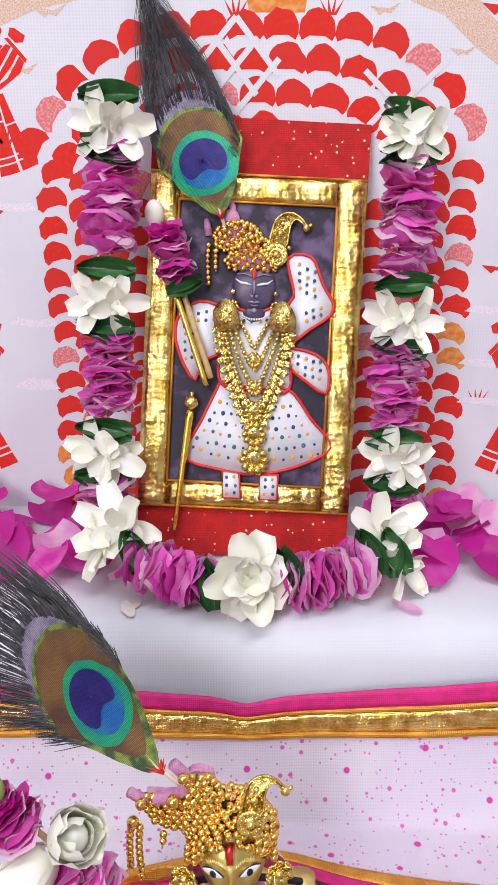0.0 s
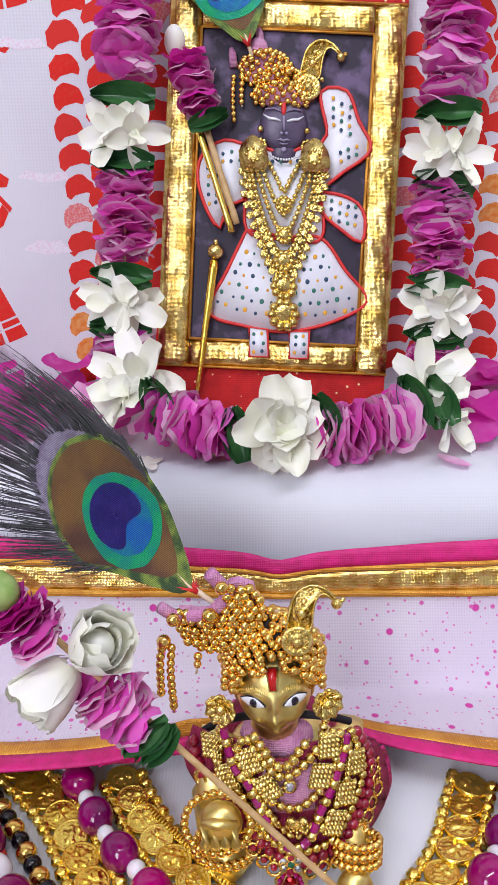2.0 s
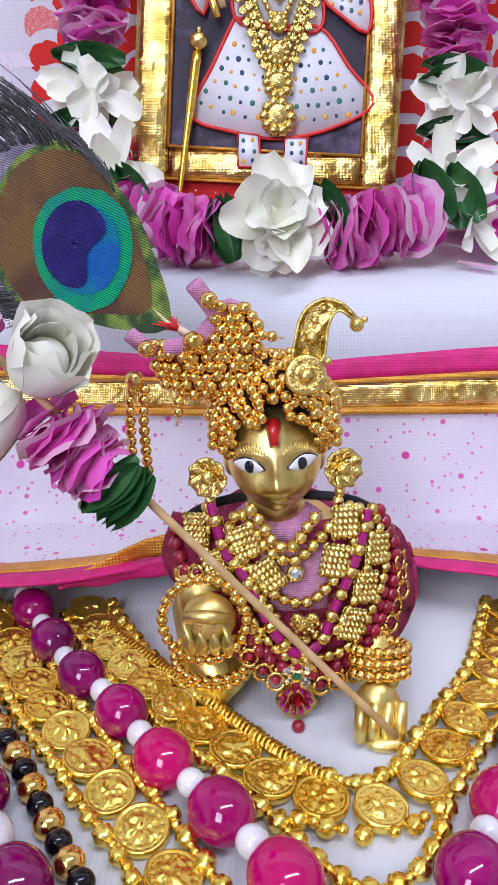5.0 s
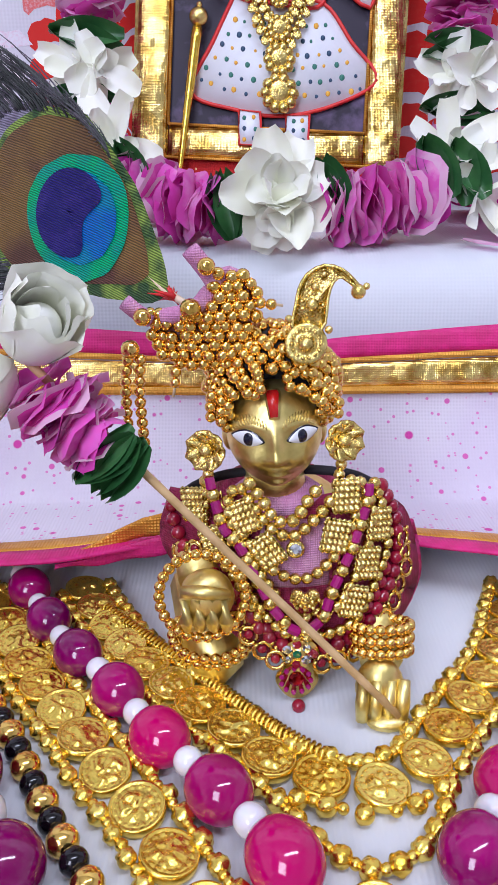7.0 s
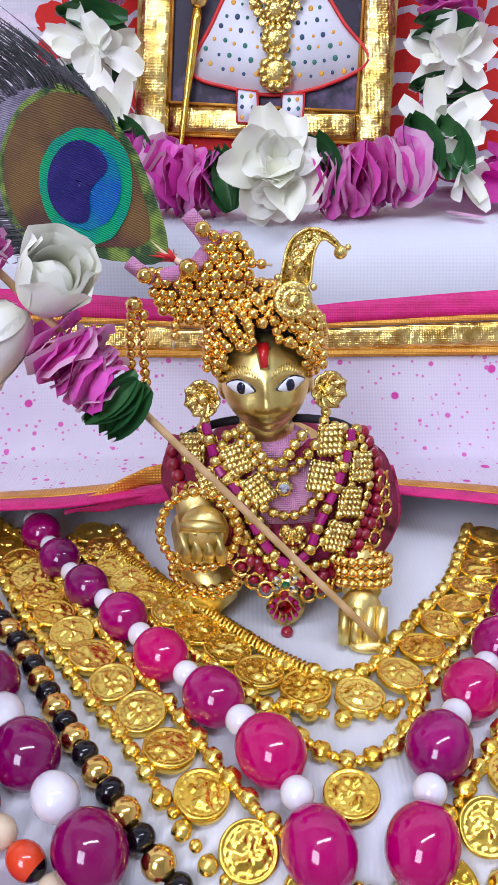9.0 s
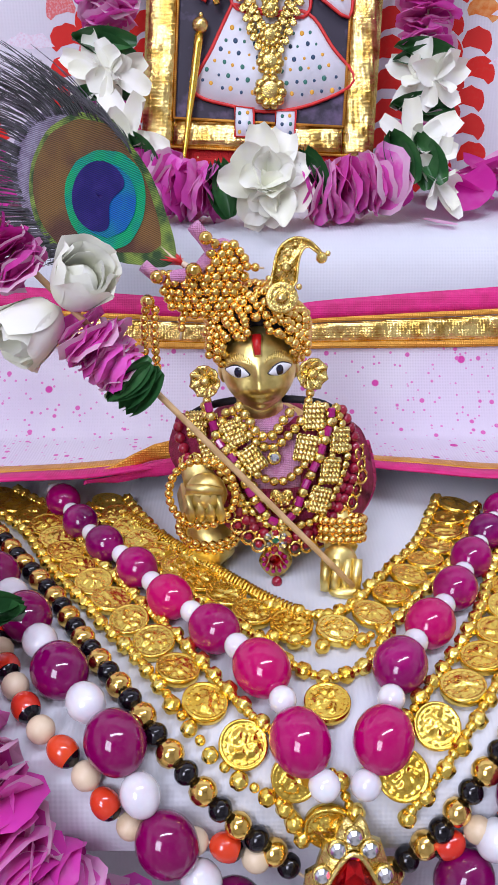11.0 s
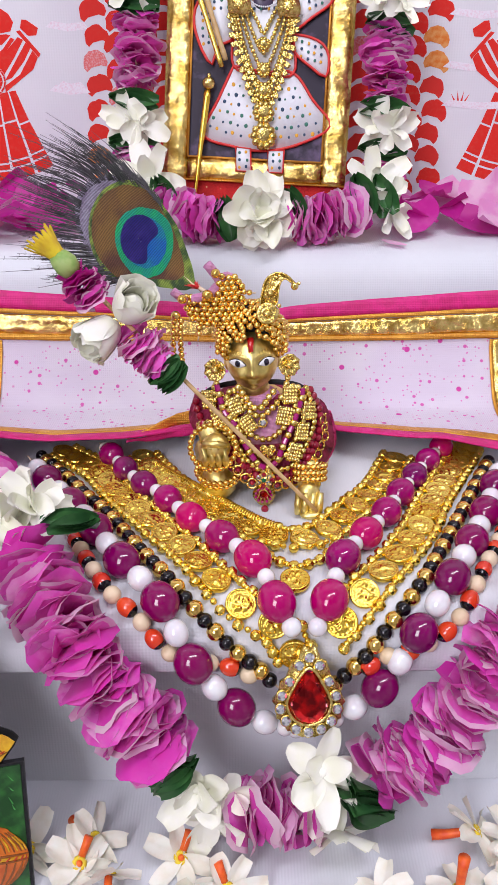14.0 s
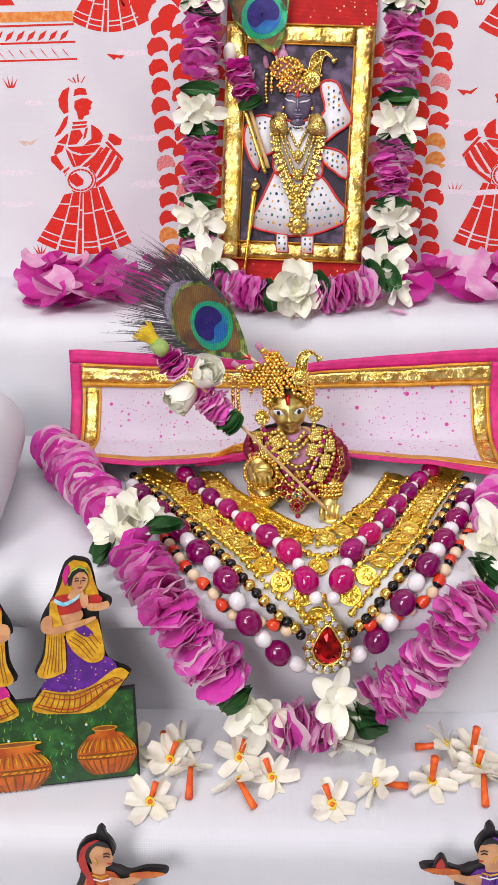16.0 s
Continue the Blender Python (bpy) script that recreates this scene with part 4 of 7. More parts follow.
def fluted(m, size=7000.0, strength=0.35, axis="DIAGONAL"):
    """Fine parallel barbs as relief, their groove shade multiplied into the colour."""
    nt = m.node_tree
    co = nt.nodes.new("ShaderNodeTexCoord")
    w = nt.nodes.new("ShaderNodeTexWave")
    w.bands_direction = axis
    w.inputs["Scale"].default_value = size / 6.28
    w.inputs["Distortion"].default_value = 1.0
    nt.links.new(co.outputs["Object"], w.inputs["Vector"])
    b = nt.nodes.new("ShaderNodeBump")
    b.inputs["Strength"].default_value = strength
    b.inputs["Distance"].default_value = 0.0002
    nt.links.new(w.outputs["Fac"], b.inputs["Height"])
    p = nt.nodes["Principled BSDF"]
    nt.links.new(b.outputs[0], p.inputs["Normal"])
    # Shade between the barbs, put into the base colour along the same wave.
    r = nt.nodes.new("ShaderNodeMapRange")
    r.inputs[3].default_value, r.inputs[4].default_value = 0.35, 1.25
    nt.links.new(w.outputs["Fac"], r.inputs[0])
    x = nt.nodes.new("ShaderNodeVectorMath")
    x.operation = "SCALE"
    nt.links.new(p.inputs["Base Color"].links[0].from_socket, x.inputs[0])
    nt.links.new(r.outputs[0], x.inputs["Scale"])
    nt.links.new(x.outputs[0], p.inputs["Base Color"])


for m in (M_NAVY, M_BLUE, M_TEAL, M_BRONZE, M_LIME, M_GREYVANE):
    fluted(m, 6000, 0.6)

PRINTS = [0]


def print_at():
    """A layer of its own for each stamped motif, so that none lie in one plane."""
    PRINTS[0] += 1
    return Matrix.Translation((0, WALL_Y - 0.01 - 0.006 * (PRINTS[0] % 14), 0))



def scallop(w, h, sharp=1.0, q=None):
    pts = []
    for k in range(13):
        a = math.pi * k / 12
        r = 1 + (q.uniform(-0.06, 0.06) if q else 0)
        pts.append((w / 2 * math.cos(a) * r, h * 0.75 * math.sin(a) ** sharp * r + h * 0.15))
    return pts + [(-w * 0.4, -h * 0.04), (-w * 0.2, h * 0.1), (w * 0.2, h * 0.1), (w * 0.4, -h * 0.04)]


SCALLOPS = []
for i in range(8):
    bm = bmesh.new()
    plate(bm, scallop(15.4, 12.4, 0.8, random.Random(i)), 0.03, Matrix.Identity(4))
    SCALLOPS.append(piece_mesh("scallop", bm, M_PALEPAINT if i == 7 else (M_ORPAINT if i == 6 else M_PAINT), False))


def stamp(x, z, turn, size=1.0, kind=None):
    i = kind if kind is not None else RND.choice([0, 1, 2, 3, 4, 5, 0, 1, 2, 3, 4, 7])
    piece("scallop", SCALLOPS[i], wall_cloth, print_at().translation + Vector((x, 0, z)), Matrix.Rotation(turn, 3, "Y"), (size * RND.uniform(0.95, 1.08), 1, size * RND.uniform(0.9, 1.05)))


for k in range(4):
    W, top = 101 - 15.5 * k, 303 - 13.5 * k
    prev, steps = None, []
    for i in range(-400, 401):
        x = 4 + W * i / 400
        z = 250 - 6 * k + (top - 250 + 6 * k) * (1 - abs(i / 400) ** 4)
        p = Vector((x, 0, z))
        if prev is None or (p - prev).length > 15.6:
            steps.append(p)
            prev = p
    for a, b in zip(steps, steps[1:]):
        c = (a + b) / 2
        if k == 3 and abs(c.x - 4) < 45 and c.z < 262:
            continue
        t = math.atan2(-(b - a).z, (b - a).x)
        stamp(c.x, c.z - 6, t, 1.04)
for side, xs in ((-1, (-89, -76, -64, -52)), (1, (98, 85, 71, 58))):
    for col, x in enumerate(xs):
        z = 76 + 6 * (col % 2)
        while z < 244 - 6 * col:
            kind = 6 if col == 0 and RND.random() < 0.12 else None
            stamp(x + RND.uniform(-1.5, 1.5), z, side * (0.25 if col == 0 else RND.uniform(-0.2, 0.2)), 0.94 if col else 0.9, kind)
            z += 12.4 + RND.uniform(-0.5, 0.8)


def daub(outline, mat, name="stencil_mark"):
    bm = bmesh.new()
    plate(bm, outline, 0.03, print_at())
    return part(name, bm, mat, wall_cloth, "", False)


def lady(cx, base, h, flip):
    """A red stencilled figure as plain shapes with bare lines between: draped skirt in panels, bodice, arms, head in profile."""
    s, PM_ = h / 880.0, print_at()
    bm = bmesh.new()
    layers = iter(range(400))

    def q(a, b):
        return (cx + flip * s * (1.08 * (a - 340) - 0.113 * (b - 480)), base + s * (960 - b))

    def fill(*pts):
        plate(bm, [q(a, b) for a, b in pts], 0.03, PM_ @ Matrix.Translation((0, -0.004 * next(layers), 0)))

    def skirt(u, t):
        top, low = 262 + 190 * u, 122 + 480 * u
        return (top + (low - top) * t ** 1.12, 606 + (14 - 40 * (u - 0.45)) * (1 - t) + t * (352 - 70 * (2 * u - 1.05) ** 2))

    for u0, u1, cuts in ((0, 0.2, (0, 0.2, 0.48, 0.76, 0.88, 1)), (0.225, 0.4, (0, 0.24, 0.52, 0.8, 0.9, 1)), (0.425, 0.475, (0, 0.3, 0.6, 1)), (0.5, 0.66, (0, 0.36, 0.8, 0.88, 1)), (0.685, 0.85, (0, 0.34, 0.78, 0.86, 1)), (0.875, 1, (0, 0.4, 0.77, 0.85, 1))):
        for t0, t1 in zip(cuts, cuts[1:]):
            t1 -= 0.022
            plate(bm, [q(*skirt(u, t)) for u, t in ((u0, t1), ((u0 + u1) / 2, t1), (u1, t1), (u1, t0), ((u0 + u1) / 2, t0), (u0, t0))], 0.03, PM_)
    # veil, hair, face, tuft
    fill((288, 122), (255, 140), (236, 180), (240, 215), (262, 248), (284, 240), (280, 180))
    fill((284, 252), (262, 268), (240, 312), (216, 356), (246, 340), (274, 300))
    fill((306, 166), (312, 136), (330, 128), (362, 132), (370, 162), (335, 160))
    fill((312, 188), (345, 176), (372, 178), (396, 194), (386, 212), (390, 226), (378, 234), (380, 252), (358, 258), (350, 276), (330, 274), (322, 240), (310, 220))
    for a, b, c, d in ((278, 88, 304, 104), (300, 82, 314, 106), (322, 68, 326, 104), (356, 78, 340, 106)):
        fill((a, b), (a + 6, b - 2), (c + 6, d), (c, d))
    fill((302, 286), (370, 282), (368, 294), (304, 298))
    fill((300, 306), (372, 300), (366, 312), (302, 318))
    # bodice, slanted scarf folds
    fill((242, 372), (276, 340), (284, 346), (272, 392), (230, 382))
    fill((296, 326), (338, 322), (352, 350), (322, 392), (280, 394))
    fill((362, 318), (376, 312), (364, 362), (352, 368))
    fill((390, 298), (428, 322), (446, 352), (436, 384), (352, 400), (392, 366))
    fill((276, 404), (340, 402), (420, 394), (436, 398), (404, 432), (352, 440), (300, 424))
    fill((300, 434), (336, 446), (396, 440), (340, 494), (322, 500))
    fill((268, 410), (292, 432), (320, 500), (306, 502), (284, 456))
    fill((436, 406), (450, 412), (398, 486), (352, 512), (342, 504), (408, 446))
    fill((462, 404), (482, 414), (448, 480), (408, 546), (400, 520), (368, 516))
    fill((490, 424), (510, 440), (486, 490), (440, 552), (414, 562))
    fill((516, 452), (536, 476), (520, 520), (416, 606), (414, 582), (470, 540))
    # arms, wrist bands, drum ring
    fill((456, 384), (470, 380), (546, 464), (540, 478))
    fill((476, 342), (494, 344), (536, 372), (530, 398), (500, 400), (470, 372))
    fill((230, 392), (264, 398), (254, 424), (226, 440), (214, 434))
    fill((198, 450), (224, 440), (262, 504), (244, 520), (202, 474))
    fill((256, 522), (284, 500), (290, 508), (264, 534))
    fill((264, 542), (292, 516), (298, 524), (272, 552))
    plate(bm, [q(342 + 76 * math.cos(k / 24 * 6.283), 566 + 67 * math.sin(k / 24 * 6.283)) for k in range(24)], 0.03, PM_ @ Matrix.Translation((0, -0.16, 0)), 1)
    for k in range(40):
        next(layers)
    fill((286, 548), (320, 530), (358, 566), (352, 590), (324, 600), (294, 576))
    for k in range(20):
        a0, a1 = (k + 0.04) / 20 * 6.283, (k + 0.96) / 20 * 6.283
        for r0, r1 in ((50, 59), (64, 70)):
            if r0 > 60 and not 2.2 < a0 < 5.2:
                fill(*[(342 + r * 1.08 * math.cos(a), 566 + r * 0.95 * math.sin(a)) for r, a in ((r0, a0), (r1, a0), (r1, a1), (r0, a1))])
            elif r0 < 60:
                fill(*[(342 + r * 1.08 * math.cos(a), 566 + r * 0.95 * math.sin(a)) for r, a in ((r0, a0), (r1, a0), (r1, a1), (r0, a1))])
    return part("stencil_figure", bm, [M_PAINT, M_WALLCLOTH], wall_cloth, "red stencilled figure in a flared skirt", False)


lady(-151, 90, 122, 1)
lady(149, 88, 124, -1)
lady(158, 226, 118, 1)
lady(-120, 238, 90, 1)
# canopy bed motif with an orange cushion
daub([(-215, 246), (-146, 246), (-146, 252), (-215, 252)], M_ORPAINT)
for z in (243, 232.5, 222):
    daub([(-216, z), (-146, z + 0.6), (-146, z + 1.8), (-216, z + 1.2)], M_PAINT)
for z, lean in ((236, 3), (225.5, -3)):
    for i in range(9):
        x = -213 + i * 7.4
        daub([(x - lean, z - 1.6), (x + 1.6, z + 0.6), (x + lean + 1.2, z + 5), (x - 0.8, z + 2.6)], M_PAINT, "leaf_mark")
daub([(-212, 256), (-184, 256), (-190, 268), (-206, 270)], M_PAINT)
for x, z, s, f in ((-119, 222, 1, 1), (-187, 168, 1, -1), (117, 196, 1, 1), (-118, 300, 1.1, 1), (58, 306, 0.9, 1), (108, 306, 1.2, -1), (93, 290, 0.8, 1), (-86, 305, 1, -1), (-62, 312, 1, 1), (-100, 282, 1, 1)):
    m = M_PAINT if f > 0 and z < 250 or z > 304 and x > 90 else M_OCHRE
    daub([(x - 7 * s, z + 4 * s), (x - 2 * s, z), (x, z + 1.6 * s), (x + 3 * s, z + 0.6 * s), (x + 8 * s, z + 5.5 * s), (x + 2 * s, z + 2.8 * s), (x - 1 * s, z + 3.4 * s)], m, "bird_motif")
for x, z in ((-8, 306), (33, 306), (-112, 254), (118, 250), (112, 132), (-190, 92), (-196, 206)):
    for i in range(4):
        a = (i - 1.5) * 0.4
        daub([(x + i, z), (x + i + 1.6, z), (x + i + 1 + 7 * math.sin(a), z + 8 * math.cos(a))], M_PAINT, "sprig_motif")
LATTICE = [(-6 - k * 12.5 * math.sin(t), 286 + k * 12.5 * math.cos(t), t) for t in (0.85, -0.9) for k in (-1, 0, 1)]
for i, (x, z, t) in enumerate([(-62, 262, 0.8), (-48, 272, 0.75), (-66, 278, -0.75), (-40, 258, -0.8), (62, 274, -0.75), (74, 264, -0.8), (78, 280, 0.75), (52, 260, 0.8)] + LATTICE):
    u, w = (15 * math.cos(t), 15 * math.sin(t)), (-1.3 * math.sin(t), 1.3 * math.cos(t))
    bm = bmesh.new()
    plate(bm, [(x - u[0] - w[0], z - u[1] - w[1]), (x + u[0] - w[0], z + u[1] - w[1]), (x + u[0] + w[0], z + u[1] + w[1]), (x - u[0] + w[0], z - u[1] + w[1])], 0.03, print_at() @ Matrix.Translation((0, -0.12 - 0.008 * i, 0)))
    part("stencil_gap", bm, M_WALLCLOTH, wall_cloth, "bare white stencil lines", False)
daub([(0, 307), (24, 307), (25, 313), (-1, 313)], M_ORPAINT)
daub([(-1, 313.3), (25, 313.3), (23, 318), (1, 318)], M_PAINT)
daub([(62, 318), (70, 311), (84, 306), (98, 294), (118, 280), (126, 282), (120, 294), (104, 306), (92, 320)], M_OCHRE, "brushed_streak")
daub([(-130, 296), (-112, 300), (-92, 308), (-72, 312), (-70, 320), (-130, 322)], M_OCHRE, "brushed_streak")
for x0, x1, z in ((-116, -92, 172), (-117, -94, 140), (-120, -98, 226), (-186, -172, 196), (-214, -186, 128), (104, 140, 178), (103, 134, 152), (104, 150, 132), (-113, -96, 142), (-210, -185, 150)):
    daub([(x0, z), ((x0 + x1) / 2, z - 2.2), (x1, z - 1), (x1 - 3, z + 2.5), ((x0 + x1) / 2, z + 1.6), (x0 + 4, z + 3)], M_SMEAR, "paint_smear")

# ---- figure panel and ornaments on the framed picture ----
F2 = FRM @ Matrix.Translation((0, -1.6, 0))


def poly_on(bm, outline, out, thick, mat, m=FRM):
    plate(bm, [fl(*p) for p in outline], thick, m @ Matrix.Translation((0, -out, 0)), mat)


def rounded(outline, step=1.5):
    ln = spline([(x, 0, z) for x, z in outline] + [(outline[0][0], 0, outline[0][1])], step)
    return [(p.x, p.z) for p in ln[:-1]]


panel = bmesh.new()
SHAPES = [
    [(-13, 152), (3, 150), (18, 150), (28, 138), (37, 126), (22, 117), (3, 112.5), (-14, 114), (-29, 119), (-21, 136)],
    [(-10, 185), (-2, 183), (6, 183), (14, 185), (17, 170), (18, 150), (2, 149), (-13, 152), (-12, 172)],
    [(14, 184), (20, 190), (17.5, 206), (28, 207), (33, 196), (38, 185), (27, 176), (17, 170)],
    [(17, 168), (26, 167), (33, 164), (36, 158), (34.5, 149), (27, 153), (18, 160)],
    [(-11, 184), (-22, 186), (-31, 180), (-33, 170), (-29, 158), (-24, 152), (-21, 160), (-12, 166)],
]
for i, o in enumerate(SHAPES):
    o = rounded(o, 3)
    poly_on(panel, o, 1.0 + 0.25 * i, 0.8, 0)
    tube(panel, [FRM @ Vector(fp(x, z, 1.9 + 0.25 * i)) for x, z in o], 0.75, 6, 1, True)
for o in ([(-12, 113.5), (-4.5, 113), (-4, 102), (-12, 102)], [(4.7, 112.5), (13, 113), (12.5, 102), (4.7, 102)]):
    poly_on(panel, o, 2.9, 0.8, 0)
    tube(panel, [FRM @ Vector(fp(x, z, 3.6)) for x, z in o], 0.6, 6, 1, True)
ball(panel, fp(2.3, 192.5, 1.8), (9.9, 3.4, 10.5), 20, 14, 2, FRM)
ball(panel, fp(2.3, 183, 1.6), (5.5, 2.0, 5), 12, 8, 2, FRM)
for s in (-1, 1):
    tube(panel, [FRM @ Vector(fp(2.3 + s * x, z, o)) for x, z, o in ((1.2, 193.6, 5.3), (3.4, 194.2, 5.2), (6.0, 194.6, 4.7), (8.2, 196.2, 3.7))], [0.35, 0.62, 0.6, 0.25], 5, 3)
    tube(panel, [FRM @ Vector(fp(2.3 + s * x, z, o)) for x, z, o in ((1.0, 197.2, 5.2), (4.0, 198.4, 4.9), (7.6, 198.2, 3.9))], 0.3, 5, 7)
    tube(panel, [FRM @ Vector(fp(2.3 + s * x, z, o)) for x, z, o in ((0.0, 186.3, 4.75), (1.4, 186.8, 4.7), (2.9, 186.5, 4.5))], [0.5, 0.45, 0.15], 5, 7)
    tube(panel, [FRM @ Vector(fp(2.3 + s * x, z, o)) for x, z, o in ((0.0, 185.0, 4.6), (1.6, 185.4, 4.5))], [0.5, 0.2], 5, 7)
    ball(panel, fp(2.3 + s * 1.0, 189.0, 5.3), (0.8, 0.5, 0.7), 7, 5, 7, FRM)
ball(panel, fp(2.3, 190.6, 5.0), (0.9, 0.8, 2.4), 8, 6, 2, FRM)
ball(panel, fp(2.3, 198.4, 4.9), (1.1, 0.6, 2.6), 8, 6, 1, FRM)
tube(panel, [FRM @ Vector(fp(2.3, z, 5.7)) for z in (195.5, 192.5, 189.8)], [0.35, 0.4, 0.5], 6, 7)
ball(panel, fp(2.3, 183.2, 4.0), (1.3, 0.5, 1.0), 8, 6, 7, FRM)
for k in range(19):
    a = math.pi * (1.12 + 0.76 * k / 18)
    ball(panel, fp(2.3 + 8.6 * math.cos(a), 185.5 + 6.2 * math.sin(a), 4.0), 0.55, 6, 4, 3, FRM)
for row in range(6):
    z, half = 119 + 4.6 * row, 30.5 - 2.7 * row
    n = 15 - row
    for k in range(n):
        x = 3 + half * (2 * k / (n - 1) - 1) * 0.94
        low = 5.0 * abs((x - 3) / 33) ** 2
        r = 0.6 + 0.3 * ((k + row) % 2) + RND.uniform(-0.1, 0.15)
        ball(panel, fp(x + RND.uniform(-0.5, 0.5), z + low + RND.uniform(-0.5, 0.5), 1.85), (r, 0.18, r * 1.1), 7, 5, 4 + (row % 3 if k % 2 else (row + 1) % 3), FRM)
for cx, cz, nx, nz, slope in ((26, 197, 3, 4, -0.5), (29, 183, 3, 2, 0.4), (27, 160, 4, 3, -0.25), (-27, 170, 2, 6, 0.1), (-19, 180, 3, 2, 0.2), (-8.2, 107.5, 2, 3, 0), (8.8, 107.5, 2, 3, 0), (3, 179, 6, 1, 0)):
    for i in range(nx):
        for j in range(nz):
            u, v = i - (nx - 1) / 2, j - (nz - 1) / 2
            ball(panel, fp(cx + u * 3.4 + RND.uniform(-0.4, 0.4), cz + v * 3.4 + slope * u * 3 + RND.uniform(-0.4, 0.4), 3.75 if cz < 112 else 2.95), (0.75, 0.18, 0.85), 7, 5, 4 + (i + j) % 3, FRM)
tagged(part("figure_panel", panel, [M_DRESS, M_REDTRIM, M_FACE, M_EYEWHITE, M_DOTORANGE, M_DOTNAVY, M_DOTGREEN, M_FACELIGHT]), "flat figure panel in a white dotted, red-edged robe on the picture", "figurine")

ME_BEAD1 = ridged_bead("gold_bead", 1.15, M_GOLD)
ME_BEAD2 = ridged_bead("gold_bead", 1.35, M_GOLD)
ME_PALE = ridged_bead("gold_bead", 1.1, M_PALEGOLD)
bm = bmesh.new()
petal_sheet(bm, Matrix.Identity(4), 4.2, 2.4, 0.4, 0.2, 0, 2, 3, 0.75, 0.0, 0.4)
ME_LEAFLET = piece_mesh("gold_leaflet", bm, M_PALEGOLD)


def fw(x, z, out):
    return FRM @ Vector(fp(x, z, out))


robe_chain = thing("bead_necklace", fw(2, 160, 4), "layered gold bead necklaces with leaf drops on the picture figure", "necklace", "necklaces on the picture")
for i, (w, low, out) in enumerate(((8, 167, 4.0), (10, 158, 4.3), (12, 151, 4.6), (14, 143, 4.6), (15.5, 135, 4.4))):
    ln = Line([fw(2.3 - w, 180, 4.4), fw(2.3 - w * 0.82, (180 + low) / 2 + 5, out), fw(2.3 - w * 0.35, low + 5, out), fw(2.3, low, out + 0.4), fw(2.3 + w * 0.35, low + 5, out), fw(2.3 + w * 0.82, (180 + low) / 2 + 5, out), fw(2.3 + w, 180, 4.4)])
    string(robe_chain, ln, [("gold_bead", ME_PALE, 2.15, 1.0)], 0, None, 0.1, 0.3, M_PALEGOLD)
    if i >= 3:
        for k in range(2, 26):
            p, t = ln.at(ln.length * k / 27)
            out_way = (p - fw(2.3, 168, 4)).normalized()
            piece("gold_leaflet", ME_LEAFLET, robe_chain, p, Matrix((out_way.cross(Vector((0, -1, 0.29))).normalized(), out_way, Vector((0, -1, 0.29)).normalized())).transposed())
for z, r in ((162, 3.2), (150, 3.4), (140, 4.2), (130, 5.2), (119, 6.2)):
    bm = bmesh.new()
    ball(bm, tuple(fw(2.3, z, 5.4)), (r * 0.7, 1.2, r * 0.7), 14, 8)
    boss = part("medallion", bm, M_PALEGOLD, robe_chain, "gold medallion boss")
    for k in range(10):
        a = k / 10 * 6.283
        piece("gold_bead", ME_PALE, boss, fw(2.3 + r * 0.78 * math.cos(a), z + r * 0.78 * math.sin(a), 5.2), None, r * 0.3)
bm = bmesh.new()
for s in (-1, 1):
    plate(bm, [(fl(2.3 + s * 12.5 + x, 180 + z)) for x, z in rounded([(-5.2, -5), (5.2, -5), (5.4, 2.4), (0, 7.5), (-5.4, 2.4)], 1.5)], 1.2, FRM @ Matrix.Translation((0, -5.6, 0)))
    for k in range(8):
        a = k / 8 * 6.283
        ball(bm, tuple(fw(2.3 + s * 12.5 + 2.6 * math.cos(a), 180 + 2.6 * math.sin(a), 7.0)), 0.9, 6, 4)
part("shoulder_plate", bm, M_PALEGOLD, robe_chain, "gold shoulder plates")


def bead_cluster(parent, me, centre, radii, n, front, size=1.0):
    """Beads packed over the side of a rounded core that faces front."""
    for i in range(n * 3):
        zz_ = 1 - 2 * (i + 0.5) / (n * 3)
        r = math.sqrt(1 - zz_ * zz_)
        a = i * 2.39996
        d = Vector((r * math.cos(a), r * math.sin(a), zz_))
        if d.dot(front) < -0.15:
            continue
        p = Vector(centre) + Vector((d.x * radii[0], d.y * radii[1], d.z * radii[2]))
        piece("gold_bead", me, parent, p + Vector((RND.gauss(0, 0.15), RND.gauss(0, 0.3), RND.gauss(0, 0.15))), Euler((RND.random() * 3, RND.random() * 3, 0)).to_matrix(), size * RND.uniform(0.9, 1.08))


